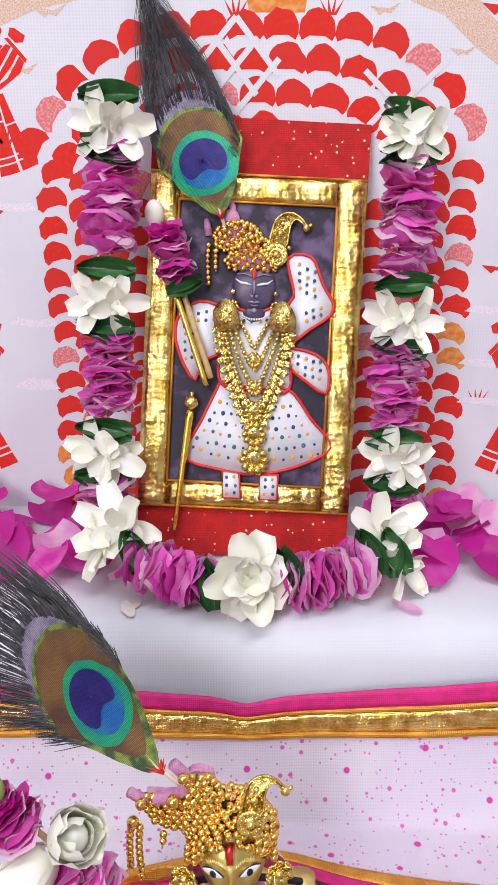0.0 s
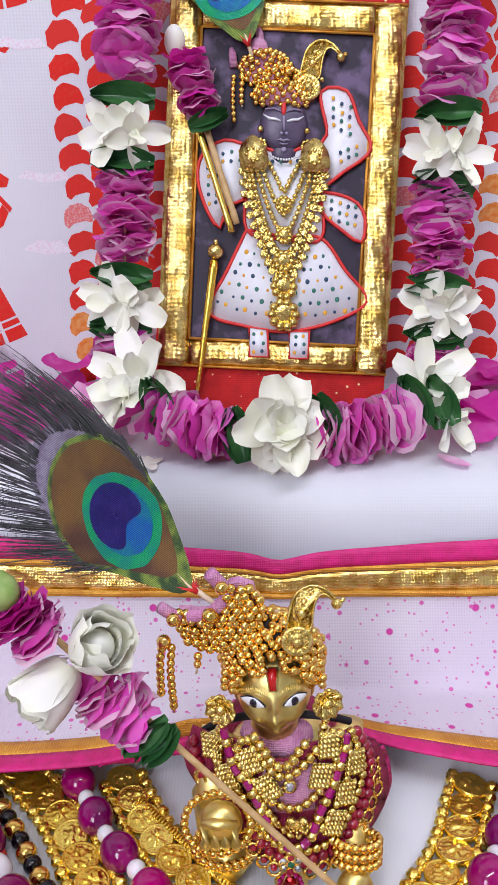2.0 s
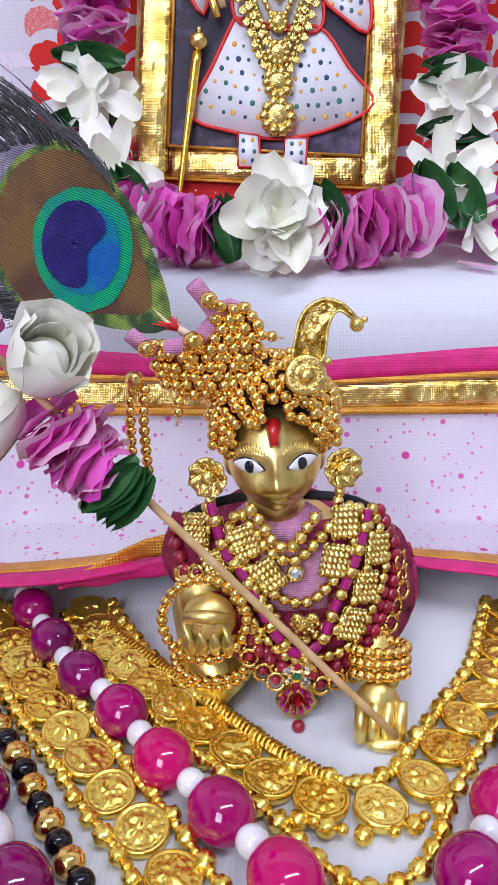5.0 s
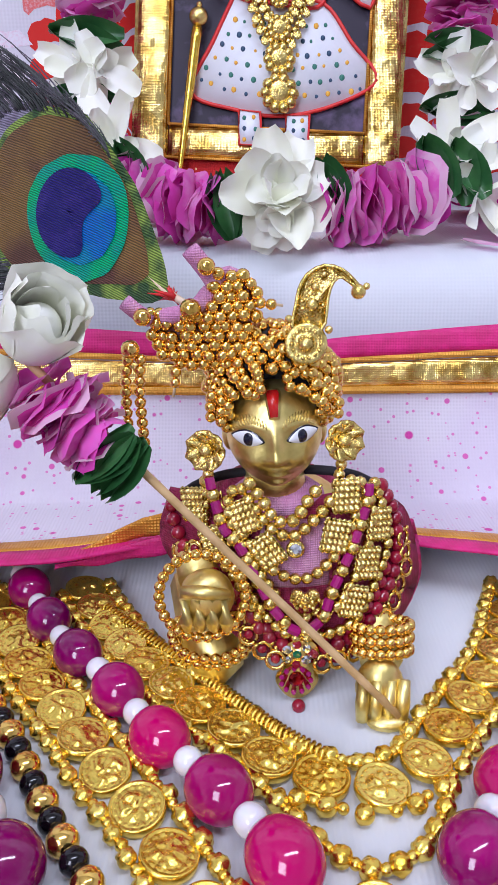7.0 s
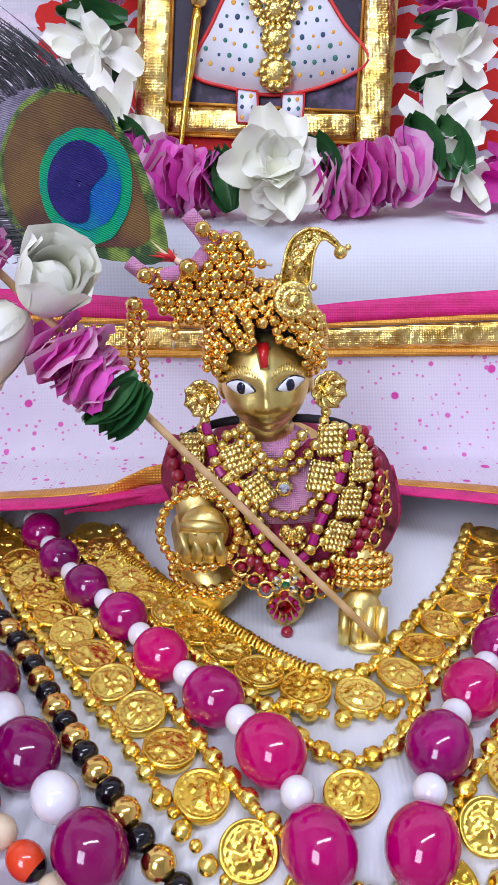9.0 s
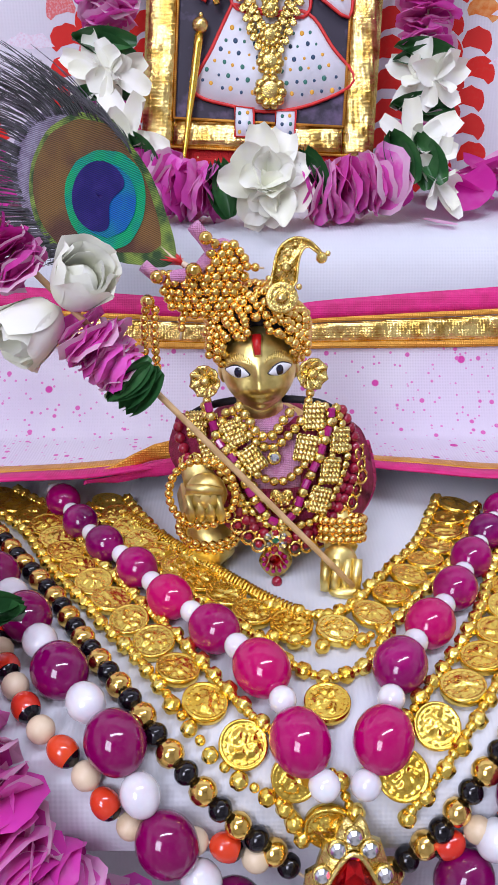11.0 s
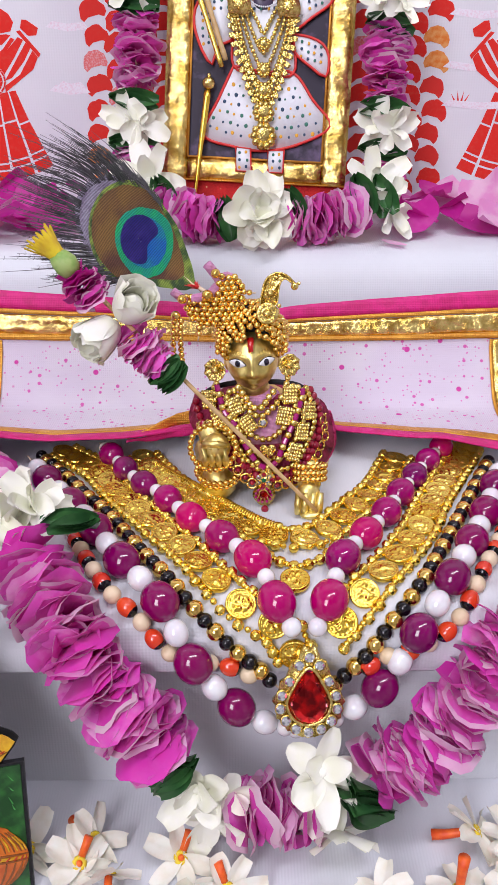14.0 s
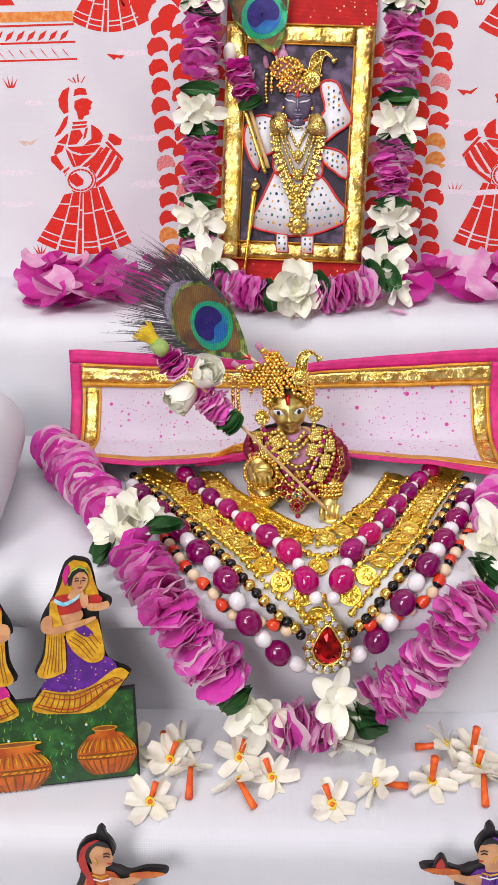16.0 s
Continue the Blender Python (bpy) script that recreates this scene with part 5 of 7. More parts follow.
def plume(parent, m, s):
    """A curling filigree plume with a round boss and a bead at its tip, in its x, z plane."""
    bm = bmesh.new()
    out = [(-2.6, 2.6), (-2.5, 4.6), (-2.0, 7), (-1.4, 10), (0.2, 12.8), (3.3, 14.4), (6.7, 13.6), (9.6, 10.9), (9.0, 10.6), (6.7, 12.3), (5.0, 11.4), (4.1, 8.6), (3.8, 5.6), (2.9, 2.6)]
    ln = rounded(out, 1.2)
    plate(bm, [(x * s, z * s) for x, z in ln], 1.0 * s, m)
    tube(bm, [m @ Vector((x * s, -1.0 * s, z * s)) for x, z in ln], 0.35 * s, 5, 0, True)
    mm = m @ Matrix.Rotation(radians(90), 4, "X")
    lathe(bm, [(4.0 * s, -0.6), (4.1 * s, 1.2 * s), (3.5 * s, 1.7 * s), (2.6 * s, 1.2 * s), (1.4 * s, 1.3 * s), (1.3 * s, 2.4 * s), (0.4 * s, 2.9 * s)], 18, 0, mm)
    for k in range(14):
        a = k / 14 * 6.283
        ball(bm, tuple(m @ Vector((2.7 * s * math.cos(a), -1.6 * s, 2.7 * s * math.sin(a)))), 0.4 * s, 5, 4)
    for x, z, r in ((1.1, 7.2, 1.3), (1.7, 10.5, 0.85), (3.3, 12.8, 0.55)):
        ball(bm, tuple(m @ Vector((x * s, -1.3 * s, z * s))), r * s, 8, 6)
        for k in range(9):
            a = k / 9 * 6.283
            ball(bm, tuple(m @ Vector(((x + 1.55 * r * math.cos(a)) * s, -1.1 * s, (z + 1.55 * r * math.sin(a)) * s))), 0.3 * r * s, 5, 4)
    ball(bm, tuple(m @ Vector((9.8 * s, -0.5 * s, 9.6 * s))), 1.45 * s, 10, 8)
    ball(bm, tuple(m @ Vector((11.3 * s, -0.5 * s, 10.6 * s))), 0.7 * s, 7, 5)
    for x, z, r in ((-3.2, 4.6, 0.8), (4.3, 2.6, 0.8)):
        ball(bm, tuple(m @ Vector((x * s, -0.8 * s, z * s))), r * s, 8, 6)
    return part("plume", bm, M_PALEGOLD, parent, "filigree gold plume")


def crown_on_picture():
    ob = thing("beaded_headdress", fw(0, 214, 3), "gold bead crown with pink tufts on the picture figure", "headdress")
    bm = bmesh.new()
    for x, z, rx, rz in ((2, 205, 12, 6), (-5, 214, 10, 7), (-8, 221, 4, 5)):
        ball(bm, fp(x, z, 2.2), (rx, 2.5, rz), 14, 10, 0, FRM)
    part("crown_core", bm, M_PINKNET, ob, "pink padded core")
    f = Vector((0, -1, 0.3))
    for x, z, rx, rz, n in ((2, 204, 12.5, 5.5, 28), (-5, 213.5, 10.5, 7, 30), (1, 209, 9, 6, 18)):
        bead_cluster(ob, ME_BEAD2, fw(x, z, 2.5), (rx, 3, rz), n, f)
    for x0, x1 in ((-18, -18.5), (-14.5, -15)):
        string(ob, Line([fw(x0, 211, 3), fw(x1, 202, 3), fw(x1 + 0.5, 192 if x0 < -16 else 198, 3)]), [("gold_bead", ME_BEAD2, 2.4, 0.9)], 0, None, 0, 0.3)
    bm = bmesh.new()
    for x, z in ((-18, 218), (-7, 226)):
        tube(bm, [fw(x, z - 4, 2), fw(x - 0.5, z + 1, 2.5), fw(x - 1, z + 3, 2.5)], [1.8, 1.6, 0.8], 8)
    part("tuft", bm, M_PINKNET, ob, "pink net tuft")
    plume(ob, FRM @ Matrix.Translation(fp(12, 207, 3.0)), 1.3)
    bm = bmesh.new()
    for s in (-1, 1):
        for k in range(8):
            a = k / 8 * 6.283
            ball(bm, tuple(fw(2.3 + s * 9.5 + 2 * math.cos(a), 184.5 + 2 * math.sin(a), 4.6)), 0.95, 7, 5)
        ball(bm, tuple(fw(2.3 + s * 9.5, 190.5, 4.4)), 1.3, 8, 6)
    part("ear_flower", bm, M_PALEGOLD, ob, "gold ear flowers")


crown_on_picture()

staff = thing("gold_staff", fw(-30, 115, 4), "thin gold rod with a ball top leaning on the picture", "staff")
bm = bmesh.new()
a, b = fw(-33.9, 87, 5.0), fw(-26.4, 139, 5.0)
tube(bm, [a.lerp(b, k / 14) for k in range(15)], [0.9 + 0.08 * (k % 2) + k * 0.07 for k in range(15)], 10)
part("rod", bm, M_COIN, staff)
bm = bmesh.new()
ball(bm, tuple(fw(-25.9, 142.5, 5)), 3.3, 14, 10)
ball(bm, tuple(fw(-25.6, 146.3, 5)), 1.1, 8, 6)
part("knob", bm, M_PALEGOLD, staff, "gold ball")
flute = thing("flute_pair", fw(-26, 168, 5), "two slim bamboo sticks tied across the picture figure", "flute")
for dx, mat in ((0, M_COIN), (3.4, M_WOOD)):
    bm = bmesh.new()
    a, b = fw(-32.5 + dx, 189, 6.5), fw(-19.0 + dx * 0.6, 150 + dx, 6.5)
    tube(bm, [a.lerp(b, k / 10) for k in range(11)], [1.3 if k % 3 else 1.45 for k in range(11)], 10)
    part("stick", bm, mat, flute)

# ---- peacock feathers ----


def feather(label, base, axis, across, s, wild, slim=1.0, reach=1.0, gather=0.0, sweep=0.0, lift=0.0, eye=1.0):
    """Base, its axis and its width's direction; layered eye over a fan of loose barbs."""
    a, c = Vector(axis).normalized(), Vector(across)
    c = (c - a * c.dot(a)).normalized()
    n = a.cross(c)
    if n.y > 0:
        n = -n
    B = Vector(base)
    ob = thing("peacock_feather", B, label, "feather", "peacock feathers")

    def at(p, q, up=0.0):
        bend = 0.004 * (p * p) / s
        q += lift * min(1.0, max(0.0, p) / 14)
        w = B + a * p * s + c * q * s + n * (up - bend * 0.5 + 0.006 * q * q)
        w.y = min(w.y, WALL_Y - 2.5 - 0.5 * up)  # rests against the wall cloth
        return w

    def layer(name, mat, f, up, label2=""):
        """f(u): the outline for an angle u, as (along, across)."""
        bm = bmesh.new()
        k, rows = 48, []
        pts = [f(i / k * 6.283) for i in range(k)]
        cp = (sum(p for p, _ in pts) / k, sum(q for _, q in pts) / k)
        for r in (0.02, 0.4, 0.75, 1.0):
            rows.append([bm.verts.new(at(cp[0] + (p - cp[0]) * r, cp[1] + (q - cp[1]) * r, up)) for p, q in pts])
        for u, w in zip(rows, rows[1:]):
            for i in range(k):
                bm.faces.new((u[i], u[(i + 1) % k], w[(i + 1) % k], w[i]))
        bm.faces.new(rows[0])
        part(name, bm, mat, ob, label2)

    def tear(foot, mid, top, w):
        def f(u):
            p = math.cos(u)
            jag = 0.16 * math.sin(u * 37)
            if p < 0:
                along = mid + (mid - foot) * p
                q = math.copysign(1, math.sin(u)) * w * max(0.0, (along - foot) / (mid - foot)) ** 0.66
            else:
                along, q = mid + (top - mid) * p, w * math.sin(u)
            return (along + jag * 0.5, (q + jag) * slim)
        return f

    def egg(cp, rl, rh, w):
        def f(u):
            p = math.cos(u)
            jag = 0.14 * math.sin(u * 37)
            return (cp + (rl if p > 0 else rh) * p + jag * 0.5, (w * math.sin(u) * (1 - 0.1 * p) + jag) * slim)
        return f

    vane = tear(3, 27, 54, 17.8)
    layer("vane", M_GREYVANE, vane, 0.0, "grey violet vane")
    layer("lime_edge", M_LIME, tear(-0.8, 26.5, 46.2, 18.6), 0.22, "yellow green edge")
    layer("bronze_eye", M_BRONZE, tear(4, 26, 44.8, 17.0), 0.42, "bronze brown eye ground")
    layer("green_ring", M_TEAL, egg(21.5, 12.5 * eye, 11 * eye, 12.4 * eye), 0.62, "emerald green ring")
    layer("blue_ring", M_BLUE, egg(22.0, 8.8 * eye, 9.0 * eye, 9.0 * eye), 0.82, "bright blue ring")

    def navy(u):
        p, q = math.cos(u), math.sin(u)
        notch = 4.8 * max(0.0, -p) ** 6
        return (23.2 + (8.1 * p + notch) * eye, 8.8 * q * slim * eye)
    layer("navy_centre", M_NAVY, navy, 1.02, "navy blue heart-shaped centre")
    bm = bmesh.new()
    tube(bm, [at(p, 0, -0.4) for p in (-8, 0, 10, 25)], [0.7, 0.8, 0.5, 0.3], 6)
    part("quill", bm, M_CREAM, ob, "pale quill")
    bm = bmesh.new()
    q = random.Random(5)
    for i in range(int(330 * wild)):
        f = q.uniform(-1, 1)
        u = abs(f) ** 0.8 * math.copysign(1, f) * 1.9
        p0, q0 = vane(u)
        p0, q0 = p0 * 0.97, q0 * 0.97
        long = q.uniform(9, 26) * reach * (1.0 - 0.35 * abs(f)) if abs(u) < 1.45 else q.uniform(4, 9)
        if q.random() < 0.12 and abs(u) < 1.3:
            long *= 1.5
        d = Vector((math.cos(u * 0.42), (math.sin(u * 0.42) + q.gauss(0, 0.05)) * (1 - gather)))
        side = -(0.18 + 0.75 * gather * abs(u)) * math.copysign(1, u)
        up0, up1 = q.uniform(-0.5, 0.4), q.gauss(0, 1.8)
        pts = [at(p0 + d.x * long * t, q0 + d.y * long * t + side * long * t * t * 0.5, up0 + (up1 - up0) * t) + Vector((-1, -0.1, -0.25)) * sweep * long * s * max(0, t) ** 1.6 for t in (-0.04, 0.15, 0.4, 0.7, 1.0)]
        tube(bm, pts, [0.2 * s, 0.2 * s, 0.17 * s, 0.14 * s, 0.06 * s], 3)
        if i % 3 == 0:
            for t in range(5):
                w = pts[2].lerp(pts[4], t / 5)
                for sg in (-1, 1):
                    tube(bm, [w, w + (c * sg * 0.8 + a * 0.7) * s], [0.09 * s, 0.04 * s], 3)
    part("barb_fan", bm, M_BARB, ob, "loose dark barbs")
    bm = bmesh.new()
    for k in range(16):
        d = Vector((RND.gauss(0, 1), RND.gauss(0, 1), RND.gauss(0, 1)))
        tube(bm, [B - a * 2 * s, B - a * 0.5 * s + d * 0.8, B + a * 0.8 * s + d * 1.7], [0.8, 0.35, 0.08], 4)
    part("red_thread", bm, M_REDTRIM, ob, "red thread tie")
    return ob


feather("peacock feather with a blue-green eye tucked into the figurine's crown", (-27, 196, 82), (-0.79, 0.49, 0.36), (0.48, 0.0, 0.88), 1.2, 1.3, 0.86, 1.15, 0.0, 0.26, 3.4)
fa, fb = fw(-12.5, 222.5, 7), fw(-26, 260, 13)
feather("peacock feather with a blue-green eye fixed on the gold frame", fa, fb - fa, fw(20, 240, 7) - fw(-12, 228, 7), 1.0, 1.25, 1.02, 2.7, 0.7, eye=1.16)

# ---- garlands round the picture ----


def side_garland(sgn, xs, spans, flowers, leaves, label):
    ob = thing("flower_garland", (xs, 345, 170), label, "garland", "petal garlands")

    def g(z):
        return Vector((xs + (z - 170) * 0.03 * 1.2, 346 + (z - 150) * 0.23, z))
    for z0, z1 in spans:
        a, b = g(z0), g(z1)
        bm = bmesh.new()
        petal_roll(bm, (a + b) / 2, b - a, abs(z1 - z0), 12.8, max(8, int(abs(z1 - z0) / 1.75)))
        part("petal_roll", bm, [M_PETAL, M_PALEPETAL], ob)
    for z in flowers:
        for d, f, s in (((-4, -6, 0), (-0.5, -0.9, 0.25), 13.5), ((4, -8, -1), (0.45, -0.9, 0.1), 13.5)):
            blossom(ob, "white_blossom", g(z) + Vector(d), f, s, 5, M_WHITEFL, 2, 0.7)
    for z in leaves:
        leaf_roll(ob, g(z) + Vector((0, -5, 0)), (0.15, 0.2, 1), (0.1, -1, 0.2), 24, 9, 2)
    bm = bmesh.new()
    tube(bm, [g(z) for z in (275, 220, 160, 95)], 0.5, 5)
    part("thread", bm, M_CREAM, ob)
    return ob


side_garland(-1, -61, ((251, 209), (178, 143), (117, 94)), (261, 192, 128), (274, 252, 205, 182, 139, 119), "pink rose petal garland with white blossoms hanging beside the picture")
side_garland(1, 65, ((247, 201), (172, 137), (110, 90)), (258, 184, 126), (266, 250, 199, 174, 135, 116), "pink rose petal garland with white blossoms hanging beside the picture")
low = thing("flower_garland", (0, 300, 78), "pink petal garland with a large white blossom lying before the picture", "garland", "petal garlands")
for a, b in (((-48, 306, 92), (-34, 300, 89)), ((-34, 300, 88), (-17, 297, 87)), ((16, 297, 87), (32, 299, 88)), ((32, 299, 88), (48, 304, 91))):
    a, b = Vector(a), Vector(b)
    bm = bmesh.new()
    petal_roll(bm, (a + b) / 2, b - a, (b - a).length * 1.05, 13, 10)
    part("petal_roll", bm, [M_PETAL, M_PALEPETAL], low)
for c, f, s, n, i, w in (((0, 291, 92), (0, -1, 0.45), 18, 8, 6, 0.78), ((-1, 287, 86), (-0.1, -1, -0.1), 12, 6, 4, 0.8), ((-54, 312, 103), (-0.2, -0.8, 0.6), 18, 6, 3, 0.6), ((-60, 308, 96), (-0.8, -0.8, 0.2), 14, 5, 2, 0.6), ((56, 312, 101), (0.2, -0.8, 0.6), 17, 6, 3, 0.6), ((64, 306, 90), (0.8, -0.8, 0), 15, 5, 2, 0.6)):
    blossom(low, "white_blossom", c, f, s, n, M_WHITEFL, i, w)
for c in ((-15, 292, 88), (-45, 302, 97), (50, 300, 98), (17, 296, 92), (60, 303, 97)):
    leaf_roll(low, c, (0.9, 0, 0.3), (0, -1, 0.4), 20, 10, 2)

# bud and petal roll pinned at the picture's corner
pin = thing("flower_pin", fw(-33, 205, 6), "pink petal roll with a white bud pinned to the frame", "flower")
bm = bmesh.new()
petal_roll(bm, fw(-34, 205, 9), fw(-30, 192, 9) - fw(-36, 212, 9), 22, 9.5, 14)
part("petal_roll", bm, [M_DEEPPETAL, M_PALEPETAL], pin)
bm = bmesh.new()
ball(bm, tuple(fw(-41.5, 221, 7)), (4.3, 3.6, 6.2), 12, 9)
part("bud", bm, M_WHITEFL, pin, "white jasmine bud")
leaf_roll(pin, fw(-28, 190, 10), (0.3, 0, -1), (0, -1, 0.3), 16, 6, 2)

# loose petals strewn on the shelf
for side in (-1, 1):
    q = random.Random(20 + side)
    for i in range(44):
        x = side * (72 + 116 * q.random() ** 0.9)
        y = q.uniform(300, 376)
        z = SHELF + 1.5 + q.random() * (13 if i % 3 else 4)
        bm = bmesh.new()
        m = Matrix.Translation((x, y, z)) @ Euler((q.uniform(-0.1, 0.6), q.uniform(-0.35, 0.35), q.uniform(-2.2, 2.2))).to_matrix().to_4x4()
        petal_sheet(bm, m, q.uniform(17, 27), q.uniform(19, 29), 0.14, q.uniform(-0.25, 0.25), 0, 6, 7, 0.72, 0.7)
        low_z = min(v.co.z for v in bm.verts)
        for v in bm.verts:
            v.co.z += SHELF + 0.8 - low_z + (z - SHELF - 1.5)
        ob = part("rose_petal", bm, M_DEEPPETAL if q.random() < 0.72 else M_PALEPETAL)
        tagged(ob, "loose deep pink rose petal lying on the white shelf", "petal", "loose rose petals")

# ---- brass figurine on the seat ----
HX, HY, HZ = -5.0, 190.5, 54.5


def chest(x, z):
    """The front of the figurine's clothes at x, z."""
    return 172 + z / 43 * 9 + ((x + 2) / 27) ** 2 * 14


def on_chest(x, z, out=0.0):
    return Vector((x, chest(x, z) - out, z))


HEAD = Matrix.Translation((HX, HY, HZ)) @ Matrix.Rotation(radians(-4), 4, "Y")


def bump_at(x, z, cx, cz, sx, sz):
    return math.exp(-((x - cx) / sx) ** 2 - ((z - cz) / sz) ** 2)


def face_front(x, z):
    """How far the face stands out of its egg at a place on it."""
    a = abs(x)
    d = 2.3 * bump_at(x, z, 0, -2.9, 1.3, 1.4) + 1.5 * bump_at(x, z, 0, 0.4, 0.85, 2.8) + 0.9 * bump_at(a, z, 1.5, -3.4, 0.8, 0.8)
    d += 1.2 * bump_at(a, z, 4.9, -4.0, 2.4, 2.2) - 1.0 * bump_at(a, z, 5.3, 1.0, 3.0, 1.5)
    d += 0.55 * bump_at(a, z + 0.05 * (a - 5) ** 2, 5.0, 4.0, 3.2, 0.55)
    d += 1.25 * bump_at(x, z, 0, -5.8, 2.3, 0.5) + 1.2 * bump_at(x, z, 0, -7.1, 1.7, 0.55) - 0.6 * bump_at(x, z, 0, -6.45, 2.8, 0.28)
    return d + 1.5 * bump_at(x, z, 0, -9.6, 2.2, 1.6) - 0.4 * bump_at(x, z, 0, -8.3, 2.4, 0.5)


bm = bmesh.new()
for v in ball(bm, (0, 0, 0), (10.0, 9.4, 12.0), 72, 56):
    x, y, z = v.co
    if z < 0:
        x *= 1 - 0.2 * (-z / 12) ** 2
    if y < 0:
        y -= face_front(x, z) * min(1.0, -y / 3)
    v.co = HEAD @ Vector((x, y, z))
for s in (-1, 1):
    m = HEAD @ Matrix.Translation((s * 5.5, -7.35, 1.2)) @ Euler((radians(4), radians(-8 * s), radians(27 * s))).to_matrix().to_4x4()
    for r, y, mat in (((3.75, 0.5, 1.95), 0.12, 2), ((3.45, 0.7, 1.72), 0.0, 1)):
        made = ball(bm, (0, 0, 0), r, 24, 12, mat)
        for v in made:
            v.co.z *= 1 - 0.55 * (v.co.x / r[0]) ** 2
            v.co = m @ (v.co + Vector((0, y, 0)))
    ball(bm, (-s * 0.35, -0.32, 0.05), (1.35, 0.55, 1.45), 14, 9, 2, m)
    ball(bm, (s * 9.4, 0.8, -1), (1.6, 2.2, 3.2), 10, 8, 0, HEAD)
    for k in range(13):
        line = []
        for dx, dz in ((1.6 + 0.55 * k, 4.4 - 0.045 * (k - 5) ** 2), (1.8 + 0.62 * k, 6.0 - 0.06 * (k - 5) ** 2)):
            line.append(HEAD @ Vector((s * dx, -9.4 * math.sqrt(max(0.05, 1 - (dx / 10) ** 2 - (dz / 12) ** 2)) - face_front(dx, dz), dz)))
        tube(bm, line, [0.2, 0.12], 5)
MARK = [(-0.75, -2.6), (0.75, -2.6), (1.25, 2.2), (0.9, 2.9), (-0.9, 2.9), (-1.25, 2.2)]
m = HEAD @ Matrix.Translation((0, -7.6, 7.9)) @ Matrix.Rotation(radians(-34), 4, "X")
plate(bm, [(x * 1.35, z * 1.12) for x, z in MARK], 0.55, m)
plate(bm, MARK, 0.8, m, 3)
tube(bm, [(HX, HY + 1, HZ - 6), (HX + 0.5, HY + 1, HZ - 16)], [6.0, 7.0], 18)
ball(bm, (-2, 194, 25), (17, 13.5, 18), 22, 16)
ball(bm, (-2, 214, 17), (16, 17, 15), 20, 14)
tube(bm, [(-19, 198, 33), (-22, 192, 27), (-20.5, 180, 24.8)], [6.5, 5.6, 4.6], 12)
ball(bm, (-18.9, 173.2, 25.2), (5.6, 4.6, 5.9), 16, 12)
for k in range(4):
    x = -23 + 2.6 * k
    tube(bm, [(x, 170.0, 26.5), (x + 0.1, 168.5, 22.5), (x + 0.3, 170.2, 19.6)], [1.3, 1.45, 1.1], 8)
tube(bm, [(-23.5, 169.6, 28.6), (-19, 168.4, 29.0), (-14.6, 169.6, 27.8)], [1.2, 1.5, 1.1], 8)
tube(bm, [(-20, 196, 14), (-19, 184, 9), (-17, 178, 6), (-14, 176, 3.5)], [8.5, 7, 6, 3.4], 12)
tube(bm, [(15, 203, 32), (16, 200, 23), (17.3, 190, 14), (16.9, 172, 10)], [6.5, 5.5, 4.4, 4.5], 12)
ball(bm, (16.2, 168.8, 6.4), (5.0, 4.2, 6.2), 16, 12)
for k in range(4):
    x = 12.2 + 2.7 * k
    tube(bm, [(x + 0.4, 166.4, 9.5), (x, 164.4, 5.5), (x - 0.1, 163.4, 1.8)], [1.25, 1.5, 1.2], 8)
ball(bm, (17.5, 163.5, 1.5), (4.6, 2.6, 1.7), 12, 8)
tube(bm, [(16, 205, 10), (20, 196, 6), (22, 206, 4)], [9, 7, 6], 12)
tagged(part("brass_figurine", bm, [M_BRASS, M_EYEWHITE, M_EYEDARK, M_REDENAMEL]), "small polished brass crawling figurine with painted enamel eyes", "figurine")

cape = thing("figurine_robe", (-1, 185, 5), "maroon net robe with pink edging on the brass figurine", "robe")
HEM = [(-27, 40), (-29.5, 29), (-24, 22), (-11, 12), (0, 9), (9, 7.5), (20, 10), (27.5, 17), (24, 34), (15, 44)]
hem = spline([(x, 0, z) for x, z in HEM], 2)


def robe(u, v, grow=1.0, out=0.0):
    i = u * (len(hem) - 1)
    h = hem[int(i)]
    t = u * 2 - 1
    n = Vector((-4 + 8.5 * t, 0, 43.5 - 4 * (1 - t * t)))
    p = n.lerp(Vector((h.x * grow, 0, h.z - (grow - 1) * 18)), v)
    return on_chest(p.x, p.z, out + 0.4 * math.sin(u * 60) * v)


bm = bmesh.new()
grid(bm, 60, 12, lambda u, v: robe(u, v), back=0.6)
part("cloth", bm, M_MAROON, cape)
bm = bmesh.new()
grid(bm, 40, 3, lambda u, v: robe(0.5 + 0.36 * u, 0.84 + 0.16 * v, 1.05, -1.5), back=0.5)
part("pink_hem", bm, M_PINK, cape, "pink net hem")
bm = bmesh.new()
grid(bm, 14, 6, lambda u, v: on_chest(-8 + 14 * u, 39 - 14 * v, 0.5), back=0.4)
ball(bm, (-3.8, 191.5, 38.5), (10.5, 8.5, 5.0), 18, 10)
part("bodice", bm, M_PINKNET, cape, "pale pink net bodice")
bm = bmesh.new()
for v in (ball(bm, (-3.5, 204, 24), (19.5, 13, 17.5), 26, 16)):
    v.co.z = max(v.co.z, 3)
part("back_cloth", bm, M_MAROON, cape, "dark velvet back")
bm = bmesh.new()
tube(bm, spline([(-25.5, 191, 38.5), (-20, 190.5, 42.5), (-12, 191, 44.5), (2, 191, 45), (11, 191, 44), (16, 193, 41)], 2), 1.1, 8)
part("velvet_collar", bm, M_HAIR, cape, "black velvet collar")

